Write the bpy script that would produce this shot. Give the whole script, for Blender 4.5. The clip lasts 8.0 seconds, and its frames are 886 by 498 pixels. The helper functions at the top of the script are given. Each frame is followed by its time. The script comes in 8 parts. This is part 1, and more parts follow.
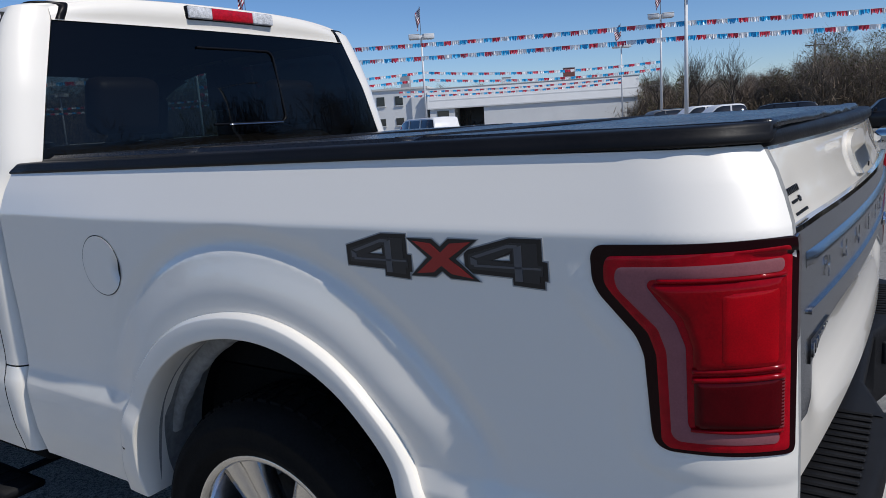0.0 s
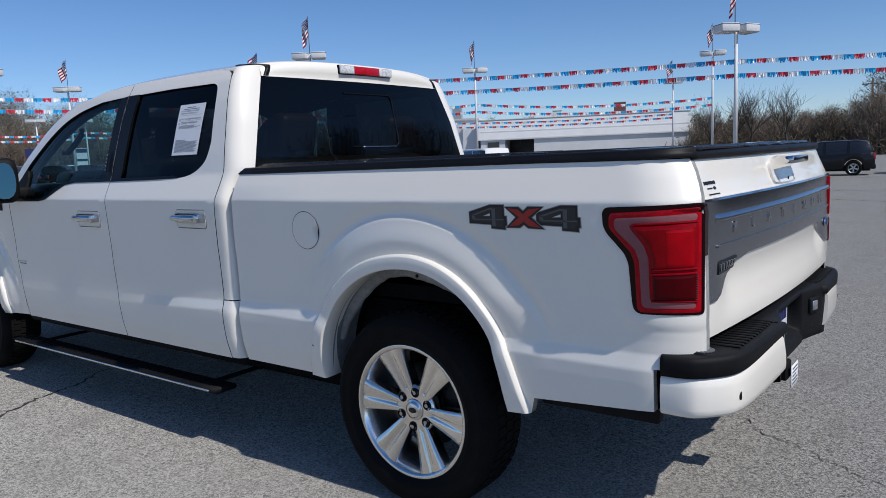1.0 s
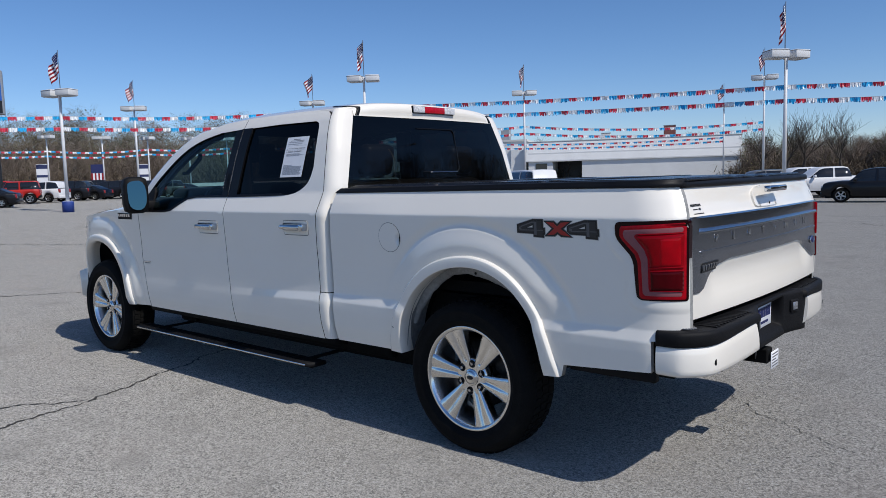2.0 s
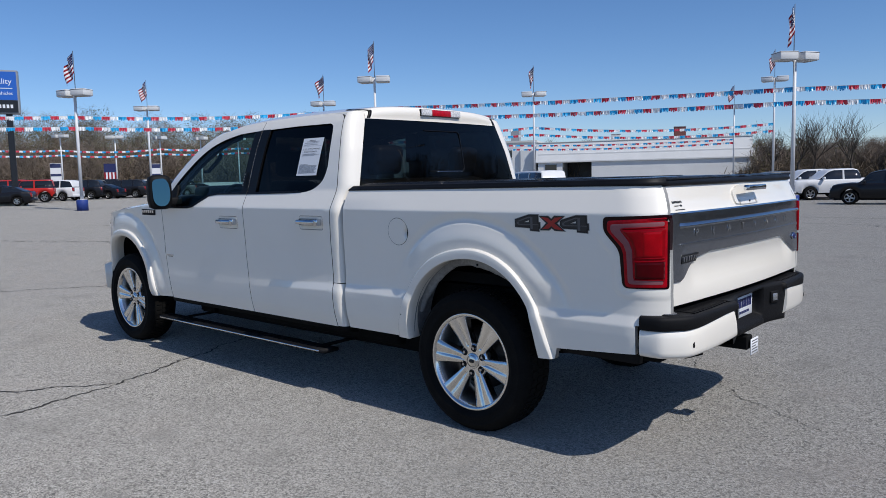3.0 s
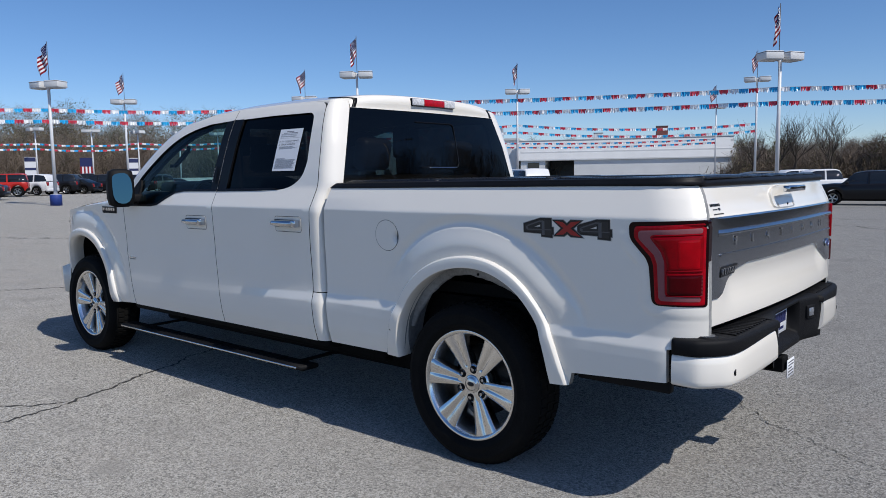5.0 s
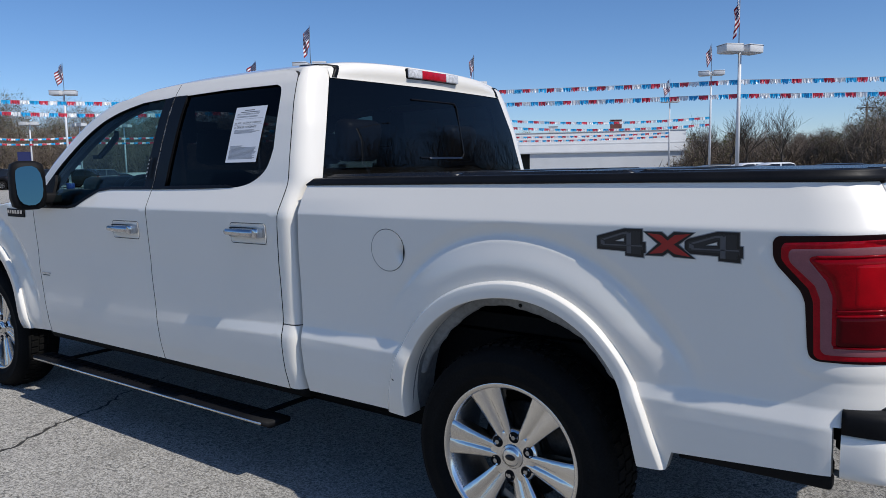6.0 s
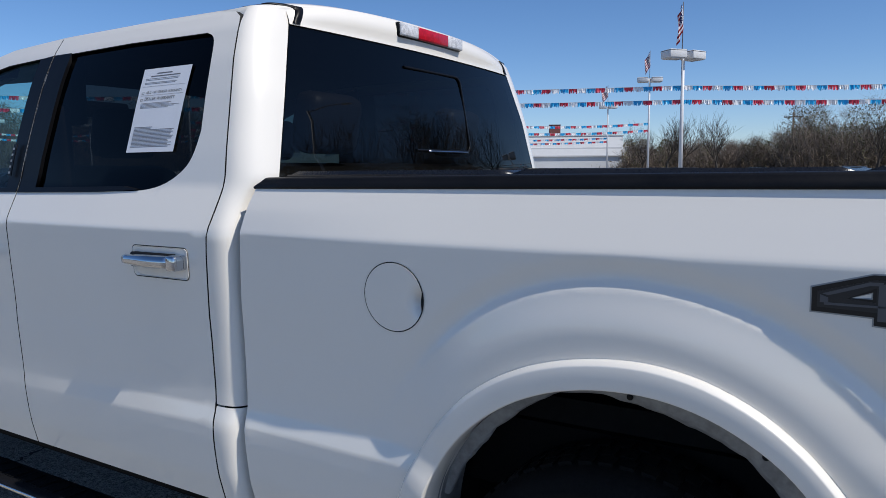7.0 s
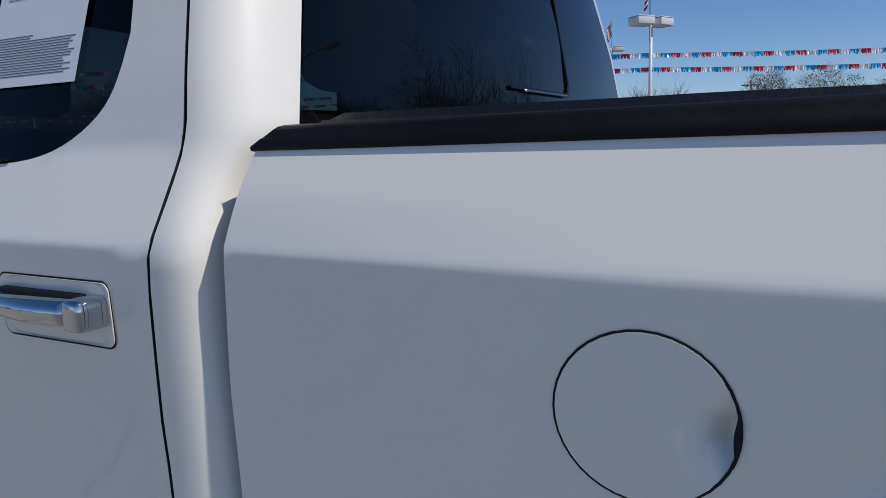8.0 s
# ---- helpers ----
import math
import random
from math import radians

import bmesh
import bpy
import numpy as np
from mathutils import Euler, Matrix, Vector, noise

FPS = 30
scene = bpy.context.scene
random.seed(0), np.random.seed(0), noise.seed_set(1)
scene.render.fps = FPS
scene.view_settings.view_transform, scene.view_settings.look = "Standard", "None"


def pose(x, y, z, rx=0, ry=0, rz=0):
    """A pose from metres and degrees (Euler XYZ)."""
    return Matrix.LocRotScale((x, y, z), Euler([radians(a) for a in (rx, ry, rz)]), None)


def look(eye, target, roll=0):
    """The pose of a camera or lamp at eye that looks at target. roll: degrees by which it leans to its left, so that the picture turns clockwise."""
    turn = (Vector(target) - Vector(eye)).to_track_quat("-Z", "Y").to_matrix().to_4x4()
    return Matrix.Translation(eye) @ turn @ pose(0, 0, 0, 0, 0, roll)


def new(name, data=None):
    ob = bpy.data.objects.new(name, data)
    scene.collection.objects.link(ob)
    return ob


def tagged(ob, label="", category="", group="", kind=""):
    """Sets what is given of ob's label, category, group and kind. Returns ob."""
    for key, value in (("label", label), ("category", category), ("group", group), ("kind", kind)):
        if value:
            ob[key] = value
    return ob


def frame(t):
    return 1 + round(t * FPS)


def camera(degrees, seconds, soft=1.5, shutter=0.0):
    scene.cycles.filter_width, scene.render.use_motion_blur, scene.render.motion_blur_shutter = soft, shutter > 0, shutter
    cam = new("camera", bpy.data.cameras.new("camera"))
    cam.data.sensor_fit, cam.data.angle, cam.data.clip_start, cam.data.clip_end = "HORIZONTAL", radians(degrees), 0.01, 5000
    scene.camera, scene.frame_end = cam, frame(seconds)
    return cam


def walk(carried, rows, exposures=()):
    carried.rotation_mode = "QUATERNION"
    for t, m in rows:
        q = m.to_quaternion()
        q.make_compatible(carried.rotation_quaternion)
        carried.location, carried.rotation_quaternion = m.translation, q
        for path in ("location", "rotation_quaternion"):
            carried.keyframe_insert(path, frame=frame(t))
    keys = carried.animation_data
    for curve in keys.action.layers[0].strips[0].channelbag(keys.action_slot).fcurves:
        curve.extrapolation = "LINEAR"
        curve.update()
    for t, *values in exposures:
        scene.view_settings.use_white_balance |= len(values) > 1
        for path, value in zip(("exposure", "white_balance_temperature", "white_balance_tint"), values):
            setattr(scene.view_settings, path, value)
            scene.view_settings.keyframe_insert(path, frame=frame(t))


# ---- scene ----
cam = camera(62.4, 8.0, 0.8)
PATH = [
    (0, (1.274, -2.067, 1.415), (0.187, -0.424, 1.071), -3.6),
    (0.5, (1.515, -2.603, 1.393), (0.393, -0.971, 1.119), -3.0),
    (1, (1.804, -3.097, 1.393), (0.61, -1.513, 1.137), -2.4),
    (1.5, (2.072, -3.523, 1.409), (0.818, -1.98, 1.2), -2.0),
    (2, (2.295, -3.815, 1.423), (1.001, -2.303, 1.225), -1.6),
    (3.5, (2.543, -4.048, 1.409), (1.227, -2.555, 1.213), -1.3),
    (4, (2.539, -4.042, 1.41), (1.217, -2.555, 1.213), -1.1),
    (4.2, (2.526, -3.994, 1.411), (1.195, -2.506, 1.212), -1.1),
    (5.3, (1.893, -3.533, 1.411), (0.633, -1.988, 1.203), -0.8),
    (5.5, (1.724, -3.399, 1.412), (0.473, -1.852, 1.201), -0.8),
    (6, (1.278, -3.07, 1.406), (0.103, -1.467, 1.184), -1.0),
    (6.5, (0.871, -2.68, 1.398), (-0.236, -1.026, 1.199), -0.7),
    (7, (0.445, -2.33, 1.386), (-0.589, -0.632, 1.171), -0.4),
    (7.5, (0.063, -1.962, 1.358), (-0.942, -0.25, 1.117), -0.9),
    (8, (-0.36, -1.614, 1.343), (-1.298, 0.129, 1.059), -1.5),
]
EXPOSURES = [(0, -0.03), (0.5, 0.06), (2.0, 0.08), (5.5, 0.10), (7.0, 0.14), (7.5, 0.13), (8.0, -0.10)]
walk(cam, [(t, look(eye, target, roll)) for t, eye, target, roll in PATH], EXPOSURES)

# ---- light ----
SUN_DIR = Vector((0.85, -0.036, 1.0)).normalized()
world = bpy.data.worlds.new("sky")
scene.world = world
world.use_nodes = True
wn, wl = world.node_tree.nodes, world.node_tree.links
sky_tex = wn.new("ShaderNodeTexSky")
sky_tex.sky_type = "NISHITA"
sky_tex.sun_disc = False
sky_tex.sun_elevation = math.asin(SUN_DIR.z)
sky_tex.sun_rotation = math.atan2(SUN_DIR.x, SUN_DIR.y)
sky_tex.air_density, sky_tex.dust_density, sky_tex.ozone_density = 0.75, 0.35, 4.6
wn["Background"].inputs["Strength"].default_value = 0.112
tone = wn.new("ShaderNodeHueSaturation")
tone.inputs["Saturation"].default_value, tone.inputs["Value"].default_value = 1.13, 1.0
wl.new(sky_tex.outputs["Color"], tone.inputs["Color"])
# the clip's cool white balance, as a tint of the sky's light
cool = wn.new("ShaderNodeMix")
cool.data_type, cool.blend_type = "RGBA", "MULTIPLY"
cool.inputs["Factor"].default_value = 1.0
cool.inputs["B"].default_value = (0.985, 0.965, 1.005, 1)
wl.new(tone.outputs["Color"], cool.inputs["A"])
wl.new(cool.outputs["Result"], wn["Background"].inputs["Color"])
sun_lamp = bpy.data.lights.new("sun", "SUN")
sun_lamp.energy, sun_lamp.angle, sun_lamp.color = 3.2, radians(0.53), (1.0, 0.965, 0.915)
sun = new("sun", sun_lamp)
sun.matrix_world = look(SUN_DIR * 60, (0, 0, 0))

# ---- materials ----
def mat(name, color, rough=0.5, metal=0.0, coat=0.0, coat_rough=0.03, vary=0.0, scale=8.0, fine=120.0, bump=0.0,
        bump_scale=200.0, spec=0.5, two=None, trans=0.0, ior=1.5, emit=0.0, detail=4.0, vrough=0.0):
    """A plain surface whose colour and relief vary at two scales."""
    m = bpy.data.materials.new(name)
    m.use_nodes = True
    n, l = m.node_tree.nodes, m.node_tree.links
    b = n["Principled BSDF"]
    b.inputs["Base Color"].default_value = (*color, 1)
    b.inputs["Roughness"].default_value = rough
    b.inputs["Metallic"].default_value = metal
    b.inputs["Coat Weight"].default_value = coat
    b.inputs["Coat Roughness"].default_value = coat_rough
    b.inputs["Specular IOR Level"].default_value = spec
    b.inputs["IOR"].default_value = ior
    b.inputs["Transmission Weight"].default_value = trans
    if emit:
        b.inputs["Emission Color"].default_value = (*color, 1)
        b.inputs["Emission Strength"].default_value = emit
    if vary or bump or vrough:
        tc = n.new("ShaderNodeTexCoord")
    if vary or vrough:
        big = n.new("ShaderNodeTexNoise")
        big.inputs["Scale"].default_value, big.inputs["Detail"].default_value = scale, detail
        small = n.new("ShaderNodeTexNoise")
        small.inputs["Scale"].default_value, small.inputs["Detail"].default_value = fine, 3.0
        for t in (big, small):
            l.new(tc.outputs["Object"], t.inputs["Vector"])
        add = n.new("ShaderNodeMath")
        add.operation = "ADD"
        l.new(big.outputs["Fac"], add.inputs[0])
        l.new(small.outputs["Fac"], add.inputs[1])
    if vary:
        ramp = n.new("ShaderNodeMapRange")
        ramp.inputs["From Min"].default_value, ramp.inputs["From Max"].default_value = 0.65, 1.35
        l.new(add.outputs[0], ramp.inputs["Value"])
        mix = n.new("ShaderNodeMix")
        mix.data_type = "RGBA"
        lo = tuple(c * (1 - vary) for c in color)
        hi = two or tuple(min(1, c * (1 + vary)) for c in color)
        mix.inputs["A"].default_value, mix.inputs["B"].default_value = (*lo, 1), (*hi, 1)
        l.new(ramp.outputs[0], mix.inputs["Factor"])
        l.new(mix.outputs["Result"], b.inputs["Base Color"])
    if vrough:
        rr = n.new("ShaderNodeMapRange")
        rr.inputs["From Min"].default_value, rr.inputs["From Max"].default_value = 0.7, 1.3
        rr.inputs["To Min"].default_value, rr.inputs["To Max"].default_value = max(0, rough - vrough), min(1, rough + vrough)
        l.new(add.outputs[0], rr.inputs["Value"])
        l.new(rr.outputs[0], b.inputs["Roughness"])
    if bump:
        bn = n.new("ShaderNodeTexNoise")
        bn.inputs["Scale"].default_value, bn.inputs["Detail"].default_value = bump_scale, 3.0
        l.new(tc.outputs["Object"], bn.inputs["Vector"])
        bb = n.new("ShaderNodeBump")
        bb.inputs["Strength"].default_value, bb.inputs["Distance"].default_value = bump, 0.01
        l.new(bn.outputs["Fac"], bb.inputs["Height"])
        l.new(bb.outputs["Normal"], b.inputs["Normal"])
    return m


def glass_mat(name, tint, ior=1.45):
    """A thin tinted pane: it lets tinted light straight through and mirrors by Fresnel."""
    m = bpy.data.materials.new(name)
    m.use_nodes = True
    n, l = m.node_tree.nodes, m.node_tree.links
    n.remove(n["Principled BSDF"])
    clear = n.new("ShaderNodeBsdfTransparent")
    clear.inputs["Color"].default_value = (*tint, 1)
    gloss = n.new("ShaderNodeBsdfGlossy")
    gloss.inputs["Roughness"].default_value = 0.0
    # Schlick's law, alike from both sides of the pane
    edge = n.new("ShaderNodeLayerWeight")
    edge.inputs["Blend"].default_value = 0.5
    power = n.new("ShaderNodeMath")
    power.operation = "POWER"
    power.inputs[1].default_value = 5.0
    l.new(edge.outputs["Facing"], power.inputs[0])
    f0 = 2 * ((ior - 1) / (ior + 1)) ** 2
    fres = n.new("ShaderNodeMapRange")
    fres.inputs["To Min"].default_value, fres.inputs["To Max"].default_value = f0, 1.0
    l.new(power.outputs[0], fres.inputs["Value"])
    mix = n.new("ShaderNodeMixShader")
    l.new(fres.outputs[0], mix.inputs["Fac"])
    l.new(clear.outputs[0], mix.inputs[1])
    l.new(gloss.outputs[0], mix.inputs[2])
    l.new(mix.outputs[0], n["Material Output"].inputs["Surface"])
    return m


M_PAINT = mat("white_pearl_paint", (0.94, 0.885, 0.785), 0.34, coat=1.0, coat_rough=0.02, vary=0.02, scale=2.0, fine=900.0, spec=0.4)
# white paint darkened for the shade inside the wheel house, with mottled dirt
M_PAINT_SHADE = mat("shaded_dirty_inner_paint", (0.30, 0.297, 0.285), 0.65, vary=0.3, scale=9.0, fine=60.0)
M_BLACK = mat("black_textured_plastic", (0.008, 0.008, 0.009), 0.60, spec=0.16, vary=0.25, scale=14.0, fine=300.0, bump=0.15, bump_scale=900.0)
M_RAIL = mat("black_rail_cap", (0.008, 0.008, 0.009), 0.48, spec=0.2, vary=0.25, scale=10.0, fine=200.0, bump=0.06, bump_scale=700.0, vrough=0.08)
M_VINYL = mat("black_vinyl_cover", (0.012, 0.013, 0.016), 0.27, spec=0.55, vary=0.3, scale=3.0, fine=160.0, bump=0.10, bump_scale=500.0, vrough=0.10)
M_UNDER = mat("black_underbody", (0.006, 0.006, 0.006), 0.85, spec=0.2, vary=0.4, scale=8.0, fine=60.0)
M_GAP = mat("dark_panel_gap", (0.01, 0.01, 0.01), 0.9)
M_TYRE = mat("tyre_rubber", (0.008, 0.0078, 0.0075), 0.8, spec=0.12, vary=0.35, scale=9.0, fine=140.0, bump=0.1, bump_scale=260.0)
M_RIM = mat("polished_alloy", (0.78, 0.77, 0.75), 0.16, metal=1.0, vary=0.05, scale=20.0, fine=200.0, vrough=0.05)
M_RIM_IN = mat("grey_wheel_barrel", (0.34, 0.34, 0.34), 0.32, metal=0.9, vary=0.2, scale=12.0, fine=90.0)
M_CHROME = mat("chrome", (0.58, 0.59, 0.61), 0.05, metal=1.0)
M_SATIN = mat("satin_grey_applique", (0.43, 0.44, 0.46), 0.22, metal=1.0, vary=0.05, scale=12.0, fine=500.0)
M_STEEL = mat("dark_brake_steel", (0.05, 0.048, 0.046), 0.5, metal=0.8, vary=0.3, scale=30.0)
M_WORN = mat("worn_grey_plastic", (0.22, 0.22, 0.22), 0.6)
M_POD = mat("clear_pod_lens", (0.35, 0.36, 0.38), 0.15, metal=0.5, vary=0.4, scale=60.0, fine=300.0)
M_TRIM = mat("dark_window_trim", (0.006, 0.006, 0.007), 0.35, spec=0.15)
M_SEAT = mat("dark_leather", (0.035, 0.03, 0.028), 0.5, vary=0.2, scale=12.0, bump=0.1)
mat_mirror = mat("mirror_glass", (0.075, 0.15, 0.175), 0.02, metal=1.0)
M_HEADLAMP = mat("clear_headlamp_lens", (0.45, 0.46, 0.48), 0.1, coat=0.8)
M_LINER = mat("grey_headliner", (0.24, 0.24, 0.23), 0.9, vary=0.1)
M_GLASS = glass_mat("clear_side_glass", (0.40, 0.64, 0.67), 1.19)
M_TINT = glass_mat("privacy_glass", (0.036, 0.038, 0.042), 1.18)
M_REAR = glass_mat("rear_privacy_glass", (0.085, 0.092, 0.095), 1.30)
M_SHIELD = glass_mat("windshield_glass", (0.75, 0.85, 0.83))
M_LENS_RED = mat("red_lens", (0.26, 0.001, 0.005), 0.05, spec=0.16, vary=0.22, scale=30.0, fine=260.0)
M_LENS_PIPE = mat("bright_red_light_pipe", (0.40, 0.002, 0.010), 0.06, spec=0.2, vary=0.3, scale=60.0, fine=700.0)
M_LENS_CHAMBER = mat("faceted_red_chamber", (0.38, 0.001, 0.006), 0.05, spec=0.18, vary=0.25, scale=22.0, fine=420.0)
M_LENS_DARK = mat("dark_red_lens", (0.075, 0.001, 0.003), 0.05, spec=0.14, vary=0.2, scale=30.0, fine=300.0)
M_LENS_EDGE = mat("smoked_lens_edge", (0.014, 0.001, 0.002), 0.05, spec=0.2)
M_LENS_PALE = mat("pale_pink_light_bar", (0.29, 0.10, 0.11), 0.10, spec=0.3, vary=0.1, scale=40.0, fine=300.0)
M_LENS_RIB = mat("dull_red_rib", (0.20, 0.04, 0.045), 0.15, spec=0.3)
M_LENS_CLEAR = mat("clear_ribbed_lens", (0.66, 0.66, 0.67), 0.10, vary=0.4, scale=60.0, fine=200.0, bump=0.3, bump_scale=140.0)
M_LENS_BRAKE = mat("faceted_red_lens", (0.50, 0.004, 0.016), 0.10, vary=0.35, scale=60.0, fine=200.0, bump=0.25, bump_scale=140.0)
M_PAPER = mat("white_paper", (0.82, 0.83, 0.85), 0.7, vary=0.02)
M_PRINT = mat("black_print", (0.03, 0.03, 0.035), 0.8)
M_INK = mat("grey_print", (0.16, 0.16, 0.17), 0.8)
M_DECAL_DARK = mat("black_decal", (0.006, 0.006, 0.007), 0.35)
M_DECAL_GREY = mat("grey_decal", (0.022, 0.023, 0.025), 0.3)
M_DECAL_LINE = mat("dark_silver_decal_line", (0.10, 0.10, 0.105), 0.35)
M_DECAL_EDGE = mat("silver_decal_edge", (0.36, 0.36, 0.35), 0.4)
M_DECAL_RED = mat("red_decal", (0.40, 0.018, 0.014), 0.35)
M_BLUE_PRINT = mat("navy_print", (0.014, 0.02, 0.10), 0.5)

# ---- mesh tools ----
def part(name, bm, material, parent, label="", smooth=True, recalc=False):
    """Links a bmesh as one mesh object under a thing or a part; material may be a list."""
    if recalc:
        bmesh.ops.recalc_face_normals(bm, faces=bm.faces)
    me = bpy.data.meshes.new(name)
    bm.to_mesh(me)
    bm.free()
    for m in (material if isinstance(material, (list, tuple)) else [material]):
        me.materials.append(m)
    if smooth:
        me.shade_smooth()
    if "true_normal" in me.attributes:
        q = np.zeros(len(me.vertices) * 3)
        me.attributes["true_normal"].data.foreach_get("vector", q)
        q = q.reshape(-1, 3)
        w = np.array([tuple(v.normal) for v in me.vertices])
        none = np.linalg.norm(q, axis=1) < 0.5
        q[none] = w[none]
        me.normals_split_custom_set_from_vertices(q.tolist())
    ob = new(name, me)
    ob.parent = parent
    if label:
        ob["label"] = label
    return ob


def thing(name, label, category, at=Matrix(), group="", kind=""):
    ob = new(name)
    ob.empty_display_size = 0.1
    ob.matrix_world = at
    return tagged(ob, label, category, group, kind)


def sharp(bm, degrees=35):
    """Marks the sharp edges, so that smooth shading breaks there."""
    lim = radians(degrees)
    for e in bm.edges:
        if len(e.link_faces) == 2 and e.calc_face_angle(0) > lim:
            e.smooth = False
    return bm


def box(bm, lo, hi, bevel=0.0, seg=1, m=None):
    v = bmesh.ops.create_cube(bm, size=1.0)["verts"]
    c = [(a + b) / 2 for a, b in zip(lo, hi)]
    s = [b - a for a, b in zip(lo, hi)]
    for w in v:
        w.co = Vector((w.co.x * s[0] + c[0], w.co.y * s[1] + c[1], w.co.z * s[2] + c[2]))
    if bevel:
        es = list({e for w in v for e in w.link_edges})
        r = bmesh.ops.bevel(bm, geom=es, offset=bevel, segments=seg, affect="EDGES", profile=0.5)
        v = list({w for f in r["faces"] for w in f.verts} | {w for w in v if w.is_valid})
    if m is not None:
        for w in v:
            w.co = m @ w.co
    return v


def tube(bm, a, b, r0, r1=None, seg=12, caps=True):
    """A cylinder or cone from a to b."""
    a, b = Vector(a), Vector(b)
    r1 = r0 if r1 is None else r1
    q = (b - a).to_track_quat("Z", "Y").to_matrix()
    rings = []
    for p, r in ((a, r0), (b, r1)):
        rings.append([bm.verts.new(p + q @ Vector((r * math.cos(2 * math.pi * i / seg), r * math.sin(2 * math.pi * i / seg), 0))) for i in range(seg)])
    for i in range(seg):
        j = (i + 1) % seg
        bm.faces.new((rings[0][i], rings[0][j], rings[1][j], rings[1][i]))
    if caps:
        bm.faces.new(rings[0][::-1])
        bm.faces.new(rings[1])
    return rings


def grid(bm, fn, us, vs, flip=False, mat_index=0):
    """A grid of quads over fn(u, v)."""
    vv = [[bm.verts.new(fn(u, v)) for v in vs] for u in us]
    for i in range(len(us) - 1):
        for j in range(len(vs) - 1):
            q = (vv[i][j], vv[i + 1][j], vv[i + 1][j + 1], vv[i][j + 1])
            f = bm.faces.new(q[::-1] if flip else q)
            f.material_index = mat_index
    return vv


def lathe(bm, profile, seg=48, axis="y"):
    """Turns (radius, along) pairs round the axis."""
    rings = []
    for r, a in profile:
        ring = []
        for i in range(seg):
            c, s = math.cos(2 * math.pi * i / seg), math.sin(2 * math.pi * i / seg)
            ring.append(bm.verts.new((r * c, a, r * s) if axis == "y" else (r * c, r * s, a)))
        rings.append(ring)
    for k in range(len(rings) - 1):
        for i in range(seg):
            j = (i + 1) % seg
            bm.faces.new((rings[k][i], rings[k + 1][i], rings[k + 1][j], rings[k][j]))
    return rings


def smooth_line(pts, step=0.03, closed=False, rounds=2):
    """Chaikin's corner cutting, then even steps."""
    p = [np.array(q, float) for q in pts]
    for _ in range(rounds):
        q = [] if closed else [p[0]]
        for i in range(len(p) if closed else len(p) - 1):
            a, b = p[i], p[(i + 1) % len(p)]
            if closed or 0 < i:
                q.append(a * 0.75 + b * 0.25)
            if closed or i < len(p) - 2:
                q.append(a * 0.25 + b * 0.75)
        if not closed:
            q.append(p[-1])
        p = q
    return steps(p, step, closed)


def steps(pts, step, closed=True):
    """Even points along a line, keeping its corners."""
    p = [np.array(q, float) for q in pts]
    out = []
    n = len(p) if closed else len(p) - 1
    for i in range(n):
        a, b = p[i], p[(i + 1) % len(p)]
        k = max(1, int(round(np.linalg.norm(b - a) / step)))
        out += [a + (b - a) * t / k for t in range(k)]
    if not closed:
        out.append(p[-1])
    return out


def inside(poly, pts):
    """Which of the points lie within the polygon."""
    poly, pts = np.asarray(poly, float), np.asarray(pts, float)
    x, y = pts[:, 0], pts[:, 1]
    hit = np.zeros(len(pts), bool)
    a, b = poly, np.roll(poly, -1, 0)
    for (x0, y0), (x1, y1) in zip(a, b):
        if y0 == y1:
            continue
        c = ((y0 > y) != (y1 > y)) & (x < (x1 - x0) * (y - y0) / (y1 - y0) + x0)
        hit ^= c
    return hit


def edge_far(poly, pts):
    """The distance of points from a polygon's edge."""
    poly, pts = np.asarray(poly, float), np.asarray(pts, float)
    best = np.full(len(pts), 1e9)
    for a, b in zip(poly, np.roll(poly, -1, 0)):
        d = b - a
        t = np.clip(((pts - a) @ d) / max(d @ d, 1e-12), 0, 1)
        best = np.minimum(best, np.linalg.norm(pts - a - t[:, None] * d, axis=1))
    return best


def rounded_box(x0, z0, x1, z1, r, n=6):
    out = []
    for cx, cz, a0 in ((x1 - r, z1 - r, 0), (x0 + r, z1 - r, 90), (x0 + r, z0 + r, 180), (x1 - r, z0 + r, 270)):
        out += [(cx + r * math.cos(radians(a0 + 90 * k / n)), cz + r * math.sin(radians(a0 + 90 * k / n))) for k in range(n + 1)]
    return out


